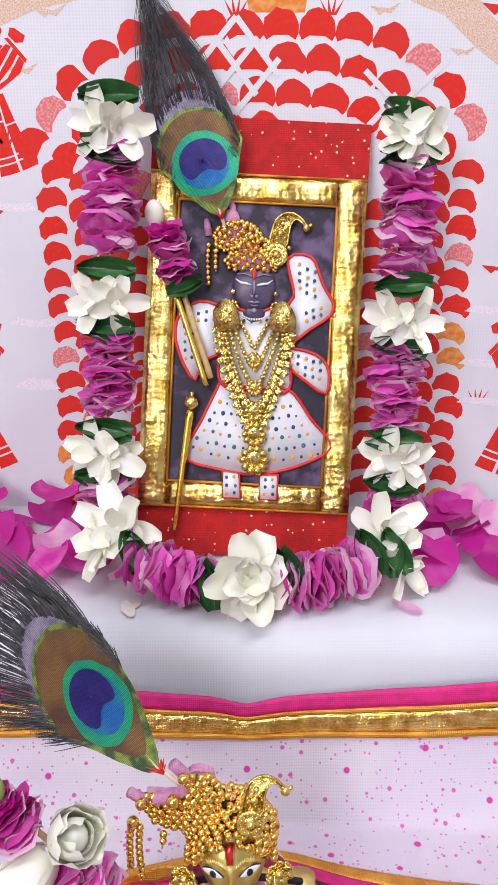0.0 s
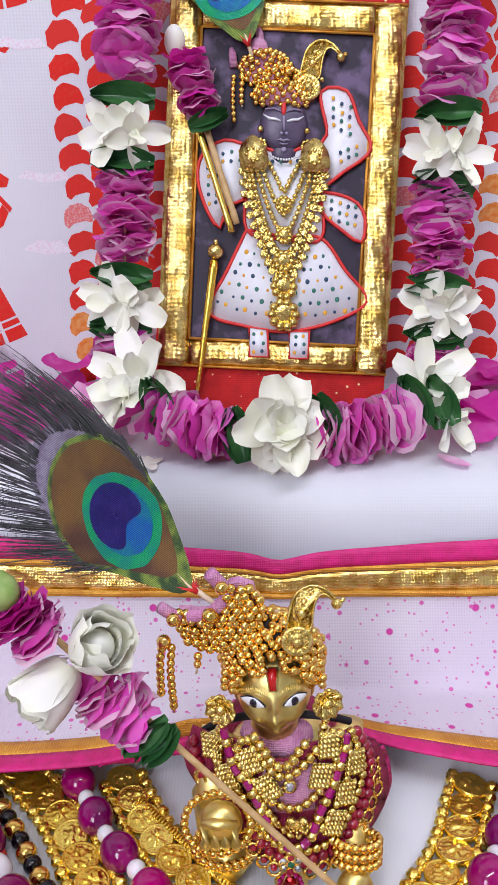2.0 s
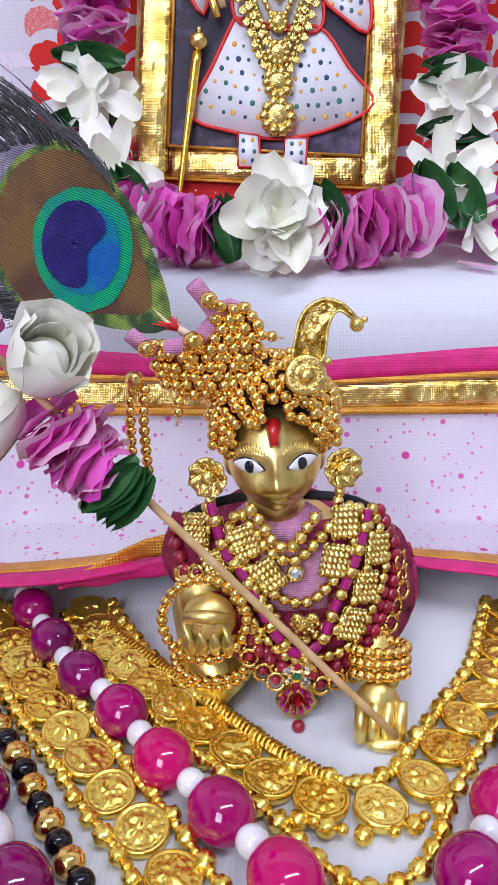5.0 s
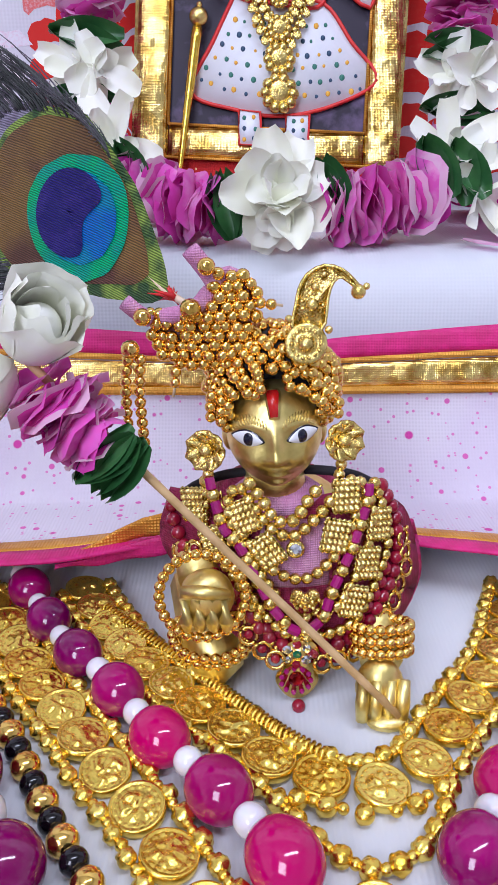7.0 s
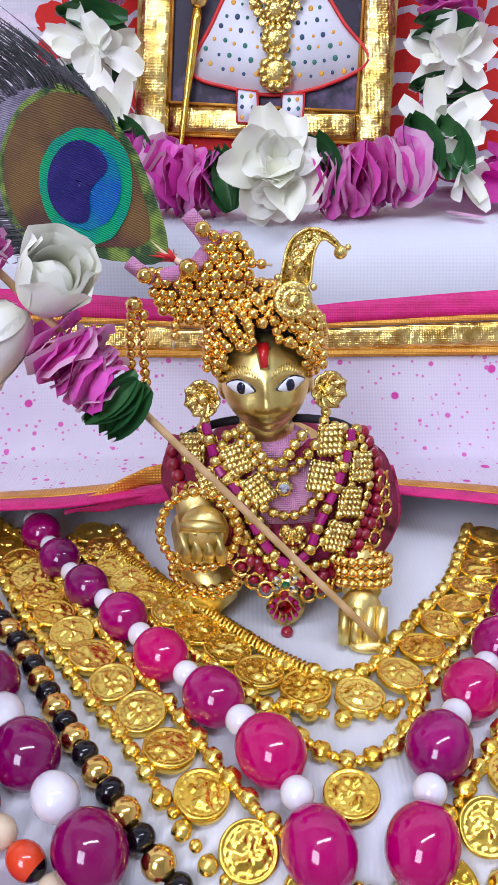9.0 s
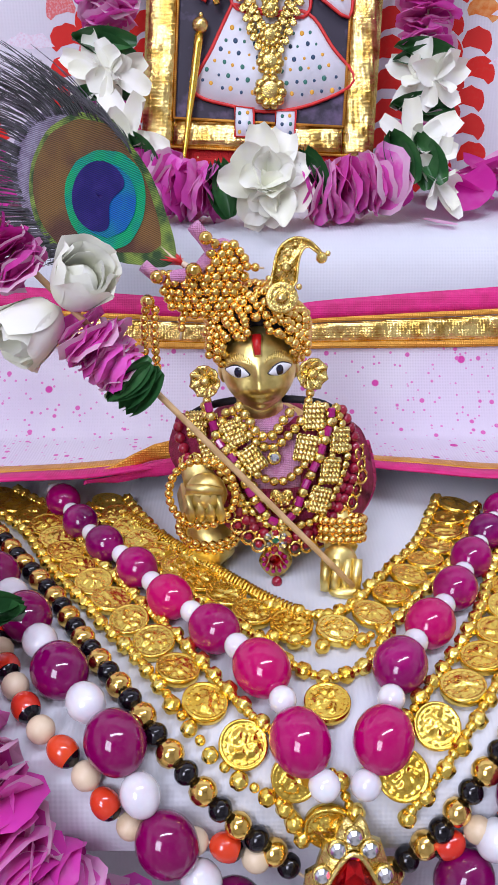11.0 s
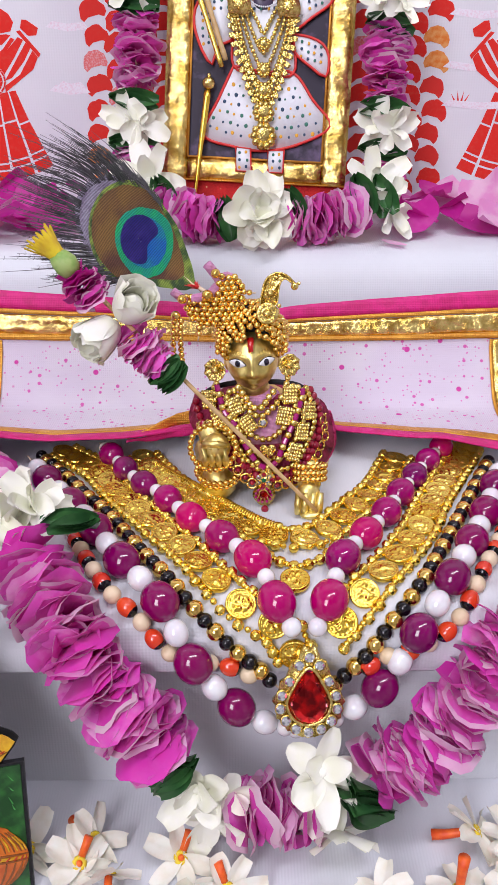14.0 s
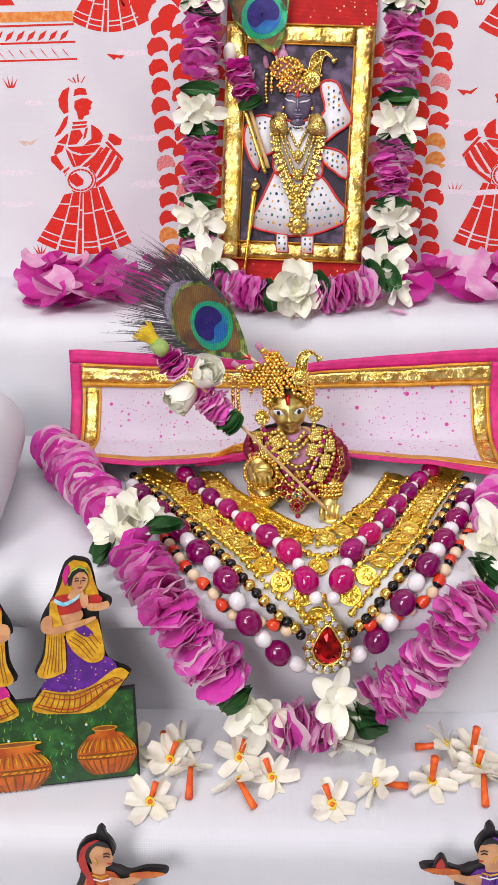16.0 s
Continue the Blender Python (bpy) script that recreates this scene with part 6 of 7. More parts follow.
ME_SMALL = ridged_bead("gold_bead", 1.0, M_PALEGOLD)
ME_RED = ellipsoid("red_bead", 1.35, 1.35, M_REDBEAD, 10, 8)
bm = bmesh.new()
lathe(bm, [(0.7, -1.5), (0.95, -1.3), (0.95, 1.3), (0.7, 1.5)], 8)
ME_TUBE = piece_mesh("crystal_tube", bm, M_MAGTUBE, False)
bm = bmesh.new()
grid(bm, 20, 20, lambda u, v: (-2.3 + 4.6 * u, -0.6 - 0.75 * abs(math.sin(5 * math.pi * u) * math.sin(5 * math.pi * v)) ** 0.6, -2.3 + 4.6 * v), back=1.2)
ME_PLAQUE = piece_mesh("gold_plaque", bm, M_PALEGOLD)
bm = bmesh.new()
ball(bm, (0, 0.45, 0), (0.95, 0.5, 0.95), 10, 7, 1)
tube(bm, [(1.75 * math.cos(k / 18 * 6.283), 0, 1.75 * math.sin(k / 18 * 6.283)) for k in range(18)], [0.36 + 0.1 * (k % 2) for k in range(18)], 6, 0, True)
ball(bm, (0, 0.1, 2.35), (0.5, 0.5, 0.6), 8, 6)
ME_RING = piece_mesh("ruby_ring", bm, [M_GOLD, M_REDBEAD])


def chain(label, pts, kinds, out=1.5, name="bead_necklace"):
    p = [on_chest(x, z, out + 1.2) for x, z in pts]
    ob = thing(name, p[len(p) // 2], label, "necklace", "necklaces on the figurine")
    string(ob, Line(p, 0.5), kinds, 0, None, 0.0, 0.25, M_PALEGOLD)
    return ob


SMALL = [("gold_bead", ME_SMALL, 2.4, 1.26)]
chain("close gold bead collar on the brass figurine", [(-11, 48), (-8.8, 45.3), (-6.9, 42.8), (-5.6, 40.7), (-3.6, 39.9), (-1, 40.5), (0.5, 43), (2.2, 45.2), (4.5, 47.5)], [("gold_bead", ME_SMALL, 2.5, 1.32)], 2.4)
chain("second gold bead collar on the brass figurine", [(-12.5, 46.5), (-10.5, 43.7), (-8.5, 41.2), (-6.2, 38.5), (-3.7, 37), (-1.8, 36.7), (-0.2, 37.2), (1.5, 38.9), (3.8, 40.9), (5.9, 43.3), (7, 46)], [("gold_bead", ME_SMALL, 2.5, 1.32)], 1.8)
chain("low gold bead chain on the brass figurine", [(-14.9, 43.5), (-13.6, 39.5), (-11.2, 36), (-7.9, 31.7), (-4.7, 29.3), (-2.6, 28.4), (-0.4, 27.9), (2.2, 28.2), (4.2, 29.5), (6.3, 31.3), (8.6, 33.4), (10.5, 36.7), (11.7, 40.8), (12, 44)], SMALL, 1.8)
T = ("crystal_tube", ME_TUBE, 2.6, (1.15, 1.15, 0.85))
chain("magenta crystal and gold bead necklace on the brass figurine", [(-18.4, 47), (-17.7, 44), (-17, 41.5), (-15.3, 37.2), (-12.2, 34.1), (-9.8, 29.8), (-7.9, 26.4), (-5.1, 21.6), (-1.4, 17.9), (1.7, 17.7), (4.6, 20), (6.3, 24.6), (8.4, 28.9), (10.5, 33), (12, 36.9), (13.3, 40.9), (13.9, 43.7), (14, 46.5)], [T, ("gold_bead", ME_SMALL, 2.4, 1.4)], 2.8)
chain("outer gold bead necklace on the brass figurine", [(15, 46), (16.6, 41.8), (18.6, 36), (18.8, 31), (17.2, 26), (14.8, 21.5), (12.4, 18), (9.5, 16.2), (6.2, 15.8), (2.4, 15.4), (-1.4, 15.8), (-5.7, 18.9), (-9.4, 23.4), (-13.1, 29.1), (-18, 35), (-22, 37)], SMALL, 1.8)
chain("inner gold bead strand on the brass figurine", [(10, 47.5), (12.2, 40), (10.2, 33), (7.6, 27), (4.4, 21), (0.5, 19.4), (-4, 22.5), (-8.5, 28), (-13.8, 35.5), (-16.2, 44)], [("gold_bead", ME_SMALL, 2.3, 1.2)], 1.0)
chain("slanting gold bead strand on the brass figurine", [(-13, 46), (-14.6, 42.5), (-13.6, 37.5), (-10.4, 32), (-7, 27.4), (-3.6, 23)], SMALL, 2.2)
chain("gold bead strand over the figurine's far shoulder", [(11.6, 47), (14.8, 41), (14.6, 34), (12.2, 28), (9.4, 23.5), (6, 19.5)], SMALL, 2.0)
chain("shoulder gold bead strand on the brass figurine", [(-19.4, 46.5), (-19, 41), (-19.5, 36.5), (-17.6, 31.5), (-13.5, 27), (-10.6, 22.5), (-7.6, 18)], SMALL, 1.4)
chain("dark red bead edging on the figurine's robe", [(16.5, 45), (18.6, 40.8), (20.8, 35.5), (21.4, 30.5), (21.2, 26.5), (20.5, 23), (18.6, 20), (16.3, 17.2), (13.6, 14), (9, 12.8), (5, 12.6), (0.6, 12.8)], [("red_bead", ME_RED, 3.0, 1.14)], 1.2)
chain("dark red bead edging along the figurine's raised arm", [(-26.8, 39), (-26.7, 35.9), (-25.4, 32.5), (-23, 29), (-18, 26.5), (-13, 23.5), (-9.8, 18.6), (-7.1, 15.8), (-4.5, 14.3), (-1.9, 13.4)], [("red_bead", ME_RED, 3.0, 1.14)], 1.2)
chain("inner dark red bead string on the figurine's robe", [(-15, 26), (-11.5, 21), (-8, 17.2), (-4, 16.2), (3, 15), (9, 14.8), (14, 18), (17.6, 22.5), (19.4, 28)], [("red_bead", ME_RED, 3.0, 1.14)], 0.6)
plaques = thing("plaque_necklace", on_chest(0, 30, 2), "gold plaque necklace with granulated squares on the brass figurine", "necklace", "necklaces on the figurine")
for x, z, r in ((-21.5, 40.3, 0.25), (-17.2, 33.6, 0.6), (-11.3, 40.2, 0.55), (-6.7, 33.8, 0.75), (9.1, 44, -0.1), (7, 36.2, -0.3), (16.3, 36.3, -0.2), (13.8, 28.9, -0.25), (10.9, 21.7, -0.4)):
    piece("gold_plaque", ME_PLAQUE, plaques, on_chest(x, z, 3.2), Euler((radians(-12), -r * 0.9, 0.55 * (x + 2) / 20)).to_matrix(), (1.25, 1.1, 1.45))
rings = thing("ring_edging", on_chest(15, 12, 2), "red-stone gold ring edging along the figurine's robe", "edging")
for x, z in ((22.6, 31), (23.3, 27.4), (23.7, 24), (22.1, 20.9), (20.8, 17.9), (18.7, 15.2), (15.8, 12.8), (11.7, 10.5), (7.9, 10.1), (4.7, 9.8), (-24.9, 29.1), (-21.9, 30.7), (-13, 18.3), (-10.6, 15.7), (-7.7, 13), (-5.1, 11.2)):
    piece("ruby_ring", ME_RING, rings, on_chest(x, z, 3.6), Euler((radians(-15), RND.random(), 0.6 * (x + 2) / 22)).to_matrix(), 1.05)

brooch = thing("jewel_brooch", on_chest(-0.5, 9, 3), "drop brooch of red, green and clear stones on the robe", "brooch")


def gem(x, z, r, mat, out=3.0, name="stone"):
    bm = bmesh.new()
    lathe(bm, [(r, 0), (r * 0.95, 0.5), (r * 0.55, 1.0)], 9, 0, Matrix.Translation((x, 171.6 - (out - 3), z)) @ Matrix.Rotation(radians(84), 4, "X"))
    part(name, bm, mat, brooch, "", False)


bm = bmesh.new()
plate(bm, rounded([(-4.5, 12), (-2, 15), (2.5, 15), (4, 12), (2.6, 9.5), (4, 6), (2, 2.2), (-0.6, 1), (-3, 2.2), (-5, 6), (-3.2, 9.5)], 1), 1.0, Matrix.Translation((0, 172.4, 0)))
part("setting", bm, M_GOLD, brooch, "gold setting")
for x, z, r, m in ((-0.6, 12.2, 1.0, M_GREENGEM), (-2.7, 13.4, 1.1, M_CRYSTAL), (1.4, 13.6, 1.0, M_CRYSTAL), (1.3, 10.9, 1.1, M_CRYSTAL), (-2.6, 11, 0.9, M_CRYSTAL), (-0.7, 14.6, 1.0, M_REDBEAD), (2.9, 12.2, 1.0, M_REDBEAD), (-0.8, 9.6, 1.0, M_REDBEAD), (-0.7, 6.0, 1.7, M_REDGEM)):
    gem(x, z, r, m)
for k in range(11):
    a = k / 11 * 6.283
    gem(-0.7 + 3.1 * math.cos(a), 5.6 + 3.0 * math.sin(a), 0.62, M_MAGTUBE, 2.8)
bm = bmesh.new()
ball(bm, tuple(on_chest(-0.2, 0.8, 3)), 1.5, 10, 8)
part("drop", bm, M_REDBEAD, brooch, "dark red bead drop")
heart_p = thing("heart_pendant", on_chest(0.8, 24, 3), "small granulated gold heart pendant with a clear stone above", "pendant")
bm = bmesh.new()
HEART = [(0, -3), (1.8, -1.2), (3, 0.8), (2.4, 2.4), (1, 2.5), (0, 1.6), (-1, 2.5), (-2.4, 2.4), (-3, 0.8), (-1.8, -1.2)]
plate(bm, rounded(HEART, 0.8), 1.4, Matrix.Translation((0.8, chest(0.8, 24) - 3.6, 24)))
for x, z in HEART + [(x * 0.55, z * 0.55) for x, z in HEART]:
    ball(bm, (0.8 + x * 0.9, chest(0.8, 24) - 5.1, 24 + z * 0.9), 0.5, 6, 4)
part("heart", bm, M_PALEGOLD, heart_p)
bm = bmesh.new()
lathe(bm, [(1.9, 0), (1.9, 0.8), (1.4, 1.0)], 14, 0, Matrix.Translation(on_chest(-1.1, 34.1, 2.6)) @ Matrix.Rotation(radians(78), 4, "X"))
part("stone_cup", bm, M_PALEGOLD, heart_p, "gold cup")
bm = bmesh.new()
lathe(bm, [(1.35, 0.9), (1.25, 1.2), (0.7, 1.6)], 9, 0, Matrix.Translation(on_chest(-1.1, 34.1, 2.6)) @ Matrix.Rotation(radians(78), 4, "X"))
part("clear_stone", bm, M_CRYSTAL, heart_p, "clear cut stone", False)

# bracelets
for c, rx, rz, n, tilt, label in (((-19.8, 171.5, 26.2), 8.6, 8.8, 26, 0.1, "gold bead bracelet round the figurine's raised fist"), ((-18.5, 176, 14), 8.0, 4.0, 22, 0.5, "gold bead bangle low on the figurine's arm"),
                                 ((-18, 177, 11.5), 7.6, 4.0, 22, 0.5, "gold bead bangle low on the figurine's arm")):
    ob = thing("bracelet", c, label, "bracelet", "bracelets on the figurine")
    for k in range(n):
        a = k / n * 6.283
        piece("gold_bead", ME_BEAD1, ob, Vector(c) + Vector((rx * math.cos(a), tilt * rz * math.sin(a) * 1.5, rz * math.sin(a))), basis((-math.sin(a), 0.1, math.cos(a))), 1.0)
for k, (c, r) in enumerate((((17.2, 176, 16.2), 5.9), ((17.1, 174.6, 14.2), 5.8), ((17, 173.2, 12.2), 5.7))):
    ob = thing("bracelet", c, "gold bead bangle on the figurine's lowered wrist", "bracelet", "bracelets on the figurine")
    for i in range(18):
        a = i / 18 * 6.283
        piece("gold_bead", ME_BEAD1, ob, Vector(c) + Vector((r * math.cos(a), r * math.sin(a) * 0.8, -1.6 * math.sin(a))), basis((-math.sin(a), math.cos(a), 0)), 1.05)

# crown, cap ornament, ear flowers
crown = thing("beaded_headdress", (-5, 190, 66), "gold bead crown over black velvet with a curled plume", "headdress")
bm = bmesh.new()
ball(bm, (-5.5, 192, 64), (12, 9.5, 12.5), 22, 14)
for v in bm.verts:
    if v.co.y < 187 and v.co.z < 68:
        v.co.y = 188.5 + (v.co.y - 187) * 0.1
part("velvet_core", bm, M_HAIR, crown, "black velvet base")
for i in range(470):
    zz_ = 1 - 2 * (i + 0.5) / 470
    a = i * 2.39996
    r = math.sqrt(1 - zz_ * zz_)
    d = Vector((r * math.cos(a), r * math.sin(a), zz_))
    p = Vector((-5.2 + d.x * 13, 191.5 + d.y * 10.2, 63.6 + d.z * 12.6))
    if d.y > 0.5 or p.z < 55.5 or (p.y < 187.5 and abs(p.x + 5) < 8.6 and p.z < (67.8 if abs(p.x + 5) < 2.4 else 65.2 - 0.25 * abs(p.x + 5))):
        continue
    piece("gold_bead", ME_BEAD1, crown, p + Vector((RND.gauss(0, 0.35), RND.gauss(0, 0.5), RND.gauss(0, 0.35))), Euler((RND.random() * 3, RND.random() * 3, 0)).to_matrix(), RND.uniform(1.0, 1.14))
for x, z in ((-11.5, 66), (-9.2, 64.6), (-8.4, 68), (2, 67.5), (4.2, 65.6), (6.4, 64.6), (-13.4, 64)):
    piece("gold_bead", ME_BEAD1, crown, (x, 181.5 + 0.05 * (x + 5) ** 2, z), None, 0.95)
for x, z, n in ((-17.6, 65, 3), (-15.6, 64, 3), (7.6, 63.5, 2)):
    string(crown, Line([(x, 184.2, z), (x - 0.3, 183.6, z - n), (x - 0.2, 184, z - 2.2 * n)]), [("gold_bead", ME_BEAD1, 2.15, 0.98)], 0, None, 0.0, 0.25)
plume(crown, Matrix.Translation((0.4, 182.5, 74.9)) @ Matrix.Rotation(radians(-12), 4, "X"), 1.0)

cap = thing("cap_ornament", (-19, 187, 72), "boat-shaped gold bead ornament with pink tufts and tassels", "ornament")
BOAT = [(-30.9, 79.7), (-29.5, 74.9), (-27.1, 70.9), (-22.7, 68.4), (-17.6, 68.1), (-13, 69.5), (-9.8, 73.5), (-8.1, 78.6), (-8.4, 83.6), (-9.1, 87.6), (-13.4, 89.2), (-15.9, 88.6), (-18.4, 86.2), (-17.8, 83.7), (-16.6, 81.8), (-18.5, 80.2), (-21.1, 79.6), (-24.9, 79.3), (-27.4, 79.7)]


def in_boat(x, z):
    """Whether a place lies in the ornament's boat outline."""
    hit, n = False, len(BOAT)
    for i in range(n):
        (ax, az), (bx, bz) = BOAT[i], BOAT[(i + 1) % n]
        if (az > z) != (bz > z) and x < ax + (z - az) / (bz - az) * (bx - ax):
            hit = not hit
    return hit


bm = bmesh.new()
plate(bm, [(x * 0.88 - 2.2, z * 0.9 + 7.8) for x, z in BOAT], 3.0, Matrix.Translation((0, 191, 0)))
part("padded_core", bm, M_PINKNET, cap, "pink padded core", False)
for j in range(14):
    for i in range(16):
        x, z = -31.5 + 2.25 * i + 1.12 * (j % 2), 67.9 + 1.92 * j
        if not in_boat(x, z):
            continue
        y = 185.2 + 0.012 * (x + 18) ** 2 + 0.01 * (z - 78) ** 2 + RND.gauss(0, 0.35)
        piece("gold_bead", ME_BEAD2, cap, (x + RND.gauss(0, 0.2), y, z + RND.gauss(0, 0.2)), Euler((RND.random() * 3, RND.random() * 3, 0)).to_matrix(), RND.uniform(0.9, 1.02))
for x0, z0, x1, z1 in ((-32.9, 74.5, -34.1, 57.5), (-31, 72.5, -30.9, 52.5)):
    string(cap, Line([(x0, 184, z0), ((x0 + x1) / 2 - 0.5, 183, (z0 + z1) / 2 + 2), (x1, 182.5, z1)]), [("gold_bead", ME_BEAD1, 2.1, 0.98)], 0, None, 0.0, 0.3)
string(cap, Line([(-9, 186, 82), (-6.5, 185, 81.9), (-3.8, 185, 81.6)]), [("gold_bead", ME_BEAD1, 2.1, 0.95)], 0, None, 0.0, 0.3)
string(cap, Line([(-24.4, 184, 70), (-24.6, 183.5, 67), (-25, 183.5, 64)]), [("gold_bead", ME_BEAD1, 2.1, 0.95)], 0, None, 0.0, 0.3)
bm = bmesh.new()
tube(bm, spline([(-16.5, 187, 85), (-18.2, 186.6, 88), (-21.2, 186, 92)], 1), 1.8, 9)
tube(bm, spline([(-29, 187, 78.5), (-31.4, 186.5, 80), (-33.8, 186, 82.2)], 1), 1.6, 9)
tube(bm, spline([(-27, 186.5, 79), (-21, 186.2, 80.5), (-17.5, 186.5, 84)], 1), 1.7, 9)
part("tuft", bm, M_PINKNET, cap, "pink net tufts")
for p, s in (((-18.1, 183.2, 89.3), 1.25), ((-30.4, 184, 79.7), 1.25), ((-21.2, 183, 81.4), 1.5), ((-32.9, 183.5, 73.6), 1.35)):
    piece("gold_bead", ME_BEAD2, cap, p, None, s)
for s, x, z in ((-1, -18.6, 52.4), (1, 8.4, 54.4)):
    ear = thing("ear_flower", (x, 184, z), "round gold flower ear ornament on the brass figurine", "earring", "ear ornaments")
    m = Matrix.Translation((x, 184.5, z)) @ Matrix.Rotation(s * 0.35, 4, "Z") @ Matrix.Rotation(radians(80), 4, "X")
    for k in range(8):
        bm = bmesh.new()
        petal_sheet(bm, m @ Matrix.Rotation(k / 8 * 6.283, 4, "Z") @ Matrix.Rotation(0.25, 4, "X"), 4.3, 3.4, 0.25, 0.1, 0, 3, 4, 0.7, 0.0, 0.5)
        part("petal", bm, M_PALEGOLD, ear)
    bm = bmesh.new()
    ball(bm, tuple(m @ Vector((0, 0, 1.2))), 1.5, 10, 7)
    part("centre", bm, M_PALEGOLD, ear, "polished boss")
    bm = bmesh.new()
    for k in range(3):
        ball(bm, (x - s * 0.4 * k, 184 - k * 0.5, z - 5.2 - 2.1 * k), 1.25, 9, 7)
    part("bead_drop", bm, M_PALEGOLD, ear, "gold bead drop")

# ---- flower-tied stick in the figurine's hand ----
wand = thing("flower_stick", (19, 165, 2), "thin bamboo stick tied with pink petals, white buds and leaves", "stick")
S0, S1 = Vector((19.5, 163.2, 3.2)), Vector((-74, 173.5, 101))
bm = bmesh.new()
tube(bm, [S0.lerp(S1, k / 12) for k in range(13)], 0.85, 8)
part("stick", bm, M_WOOD, wand)
ax = (S1 - S0).normalized()
for p, ln_, r, mat in (((-43.5, 169.5, 66), 15, 9.5, M_PETAL), ((-62.5, 171.5, 87), 12, 8.2, M_DEEPPETAL)):
    bm = bmesh.new()
    petal_roll(bm, p, ax, ln_, r, 12)
    part("petal_roll", bm, [mat, M_PALEPETAL], wand)
for c, f in (((-46.5, 170, 82), (0.5, -0.6, 0.7)), ((-58.5, 168, 71), (-0.6, -0.7, -0.4))):
    bm = bmesh.new()
    b = Matrix.Translation(Vector(c)) @ basis(f).to_4x4()
    ball(bm, (0, 0, -1.5), (4.4, 4.4, 5.0), 16, 12, 0, b)
    for ring, (cnt, r0) in enumerate(((3, 4.9), (4, 5.7), (4, 6.5))):
        for k in range(cnt):
            turn = b @ Matrix.Rotation((k + 0.37 * ring + RND.uniform(-0.1, 0.1)) / cnt * 6.283, 4, "Z")
            flare = 1.5 * ring + RND.uniform(0, 1.8)

            def wrap(u, v, turn=turn, r0=r0, flare=flare):
                a = (u - 0.5) * 2.1 * (0.55 + 0.45 * math.sin(math.pi * min(1, 0.25 + v * 0.6)))
                z = -6 + 13.5 * v - 2.2 * (2 * u - 1) ** 2 + 0.7 * math.sin(u * 9 + r0 * 3) * v
                r = r0 * math.sqrt(max(0.12, 1 - ((z + 0.5) / 8.6) ** 2)) + flare * v ** 3
                return turn @ Vector((r * math.sin(a), r * math.cos(a), z))
            grid(bm, 8, 8, wrap)
    part("white_bud", bm, M_WHITEFL, wand, "white rosebud")
leaf_roll(wand, (-34.5, 167, 58), ax, (-0.2, -1, 0.2), 13, 6, 3)
leaf_roll(wand, (-36.5, 166.5, 60), ax, (0.3, -1, -0.1), 14, 5, 2)
bm = bmesh.new()
lathe(bm, [(1, -5), (3.6, -3), (4.4, 0), (3.8, 3), (2.8, 5)], 14, 0, Matrix.Translation((-68.5, 172.5, 95)) @ basis(ax).to_4x4())
part("bud_base", bm, M_BUDGREEN, wand, "pale green bud base")
bm = bmesh.new()
b = Matrix.Translation((-69.5, 172.5, 96.5)) @ basis(ax).to_4x4()
for k in range(26):
    petal_sheet(bm, b @ Matrix.Rotation(k * 2.4, 4, "Z") @ Matrix.Rotation(1.35 - 0.012 * k, 4, "X") @ Matrix.Translation((0, 0, -2.4 + 0.07 * k)), 11 + RND.random() * 3, 2.4, 0.2, 0.1, 0, 2, 4, 0.9)
part("yellow_corolla", bm, M_YELLOW, wand, "yellow strap petals")

# ---- painted cut-out cards on the lower step ----
M_CARDGREEN = mk("painted_dark_grass", (0.012, 0.06, 0.015), 0.35, second=(0.03, 0.16, 0.03), scale=180, mix=(0.45, 0.7), detail=6, coat=0.2)
# Black for painted lines and hair, and for the shadow along the card's edge.
M_CARDBLACK = mk("black_card_lines_and_edge_shade", (0.012, 0.012, 0.014), 0.4)
M_CARDYEL = mk("painted_golden_yellow", (0.72, 0.42, 0.02), 0.35, second=(0.55, 0.26, 0.01), scale=260, coat=0.2)
M_CARDPURP = spotted(mk("painted_purple", (0.13, 0.02, 0.3), 0.35, second=(0.08, 0.012, 0.2), scale=200, coat=0.2), 520, (0.75, 0.5, 0.1), 0.22, 0.6)
M_CARDPINK = spotted(mk("painted_hot_pink", (0.66, 0.02, 0.25), 0.35, second=(0.5, 0.012, 0.2), scale=200, coat=0.2), 520, (0.8, 0.5, 0.15), 0.2, 0.5)
M_CARDSKIN = mk("painted_warm_tan", (0.68, 0.36, 0.17), 0.35, second=(0.52, 0.25, 0.12), scale=120, coat=0.2)
M_CARDRED = mk("painted_red_bodice", (0.5, 0.03, 0.02), 0.35, second=(0.4, 0.02, 0.02), scale=200, coat=0.2)
M_POT = mk("painted_orange_clay", (0.66, 0.17, 0.02), 0.35, second=(0.42, 0.07, 0.01), scale=140, mix=(0.35, 0.65), coat=0.2)
M_CARDBROWN = mk("painted_dark_brown", (0.2, 0.06, 0.01), 0.35, second=(0.28, 0.09, 0.02), scale=200, coat=0.2)
M_CARDCYAN = mk("painted_sky_blue", (0.1, 0.5, 0.65), 0.35, second=(0.4, 0.7, 0.8), scale=300, coat=0.2)
M_CARDLIME = mk("painted_lime", (0.4, 0.55, 0.04), 0.35, second=(0.25, 0.45, 0.05), scale=300, coat=0.2)
M_CARDBLADE = mk("painted_leaf_green", (0.05, 0.3, 0.06), 0.35, second=(0.1, 0.4, 0.1), scale=300, coat=0.2)
CARD = Matrix.Translation((-77.5, 77, FLOOR + 0.5)) @ Matrix.Rotation(radians(9), 4, "Z") @ Matrix.Rotation(-math.atan(0.22), 4, "X")


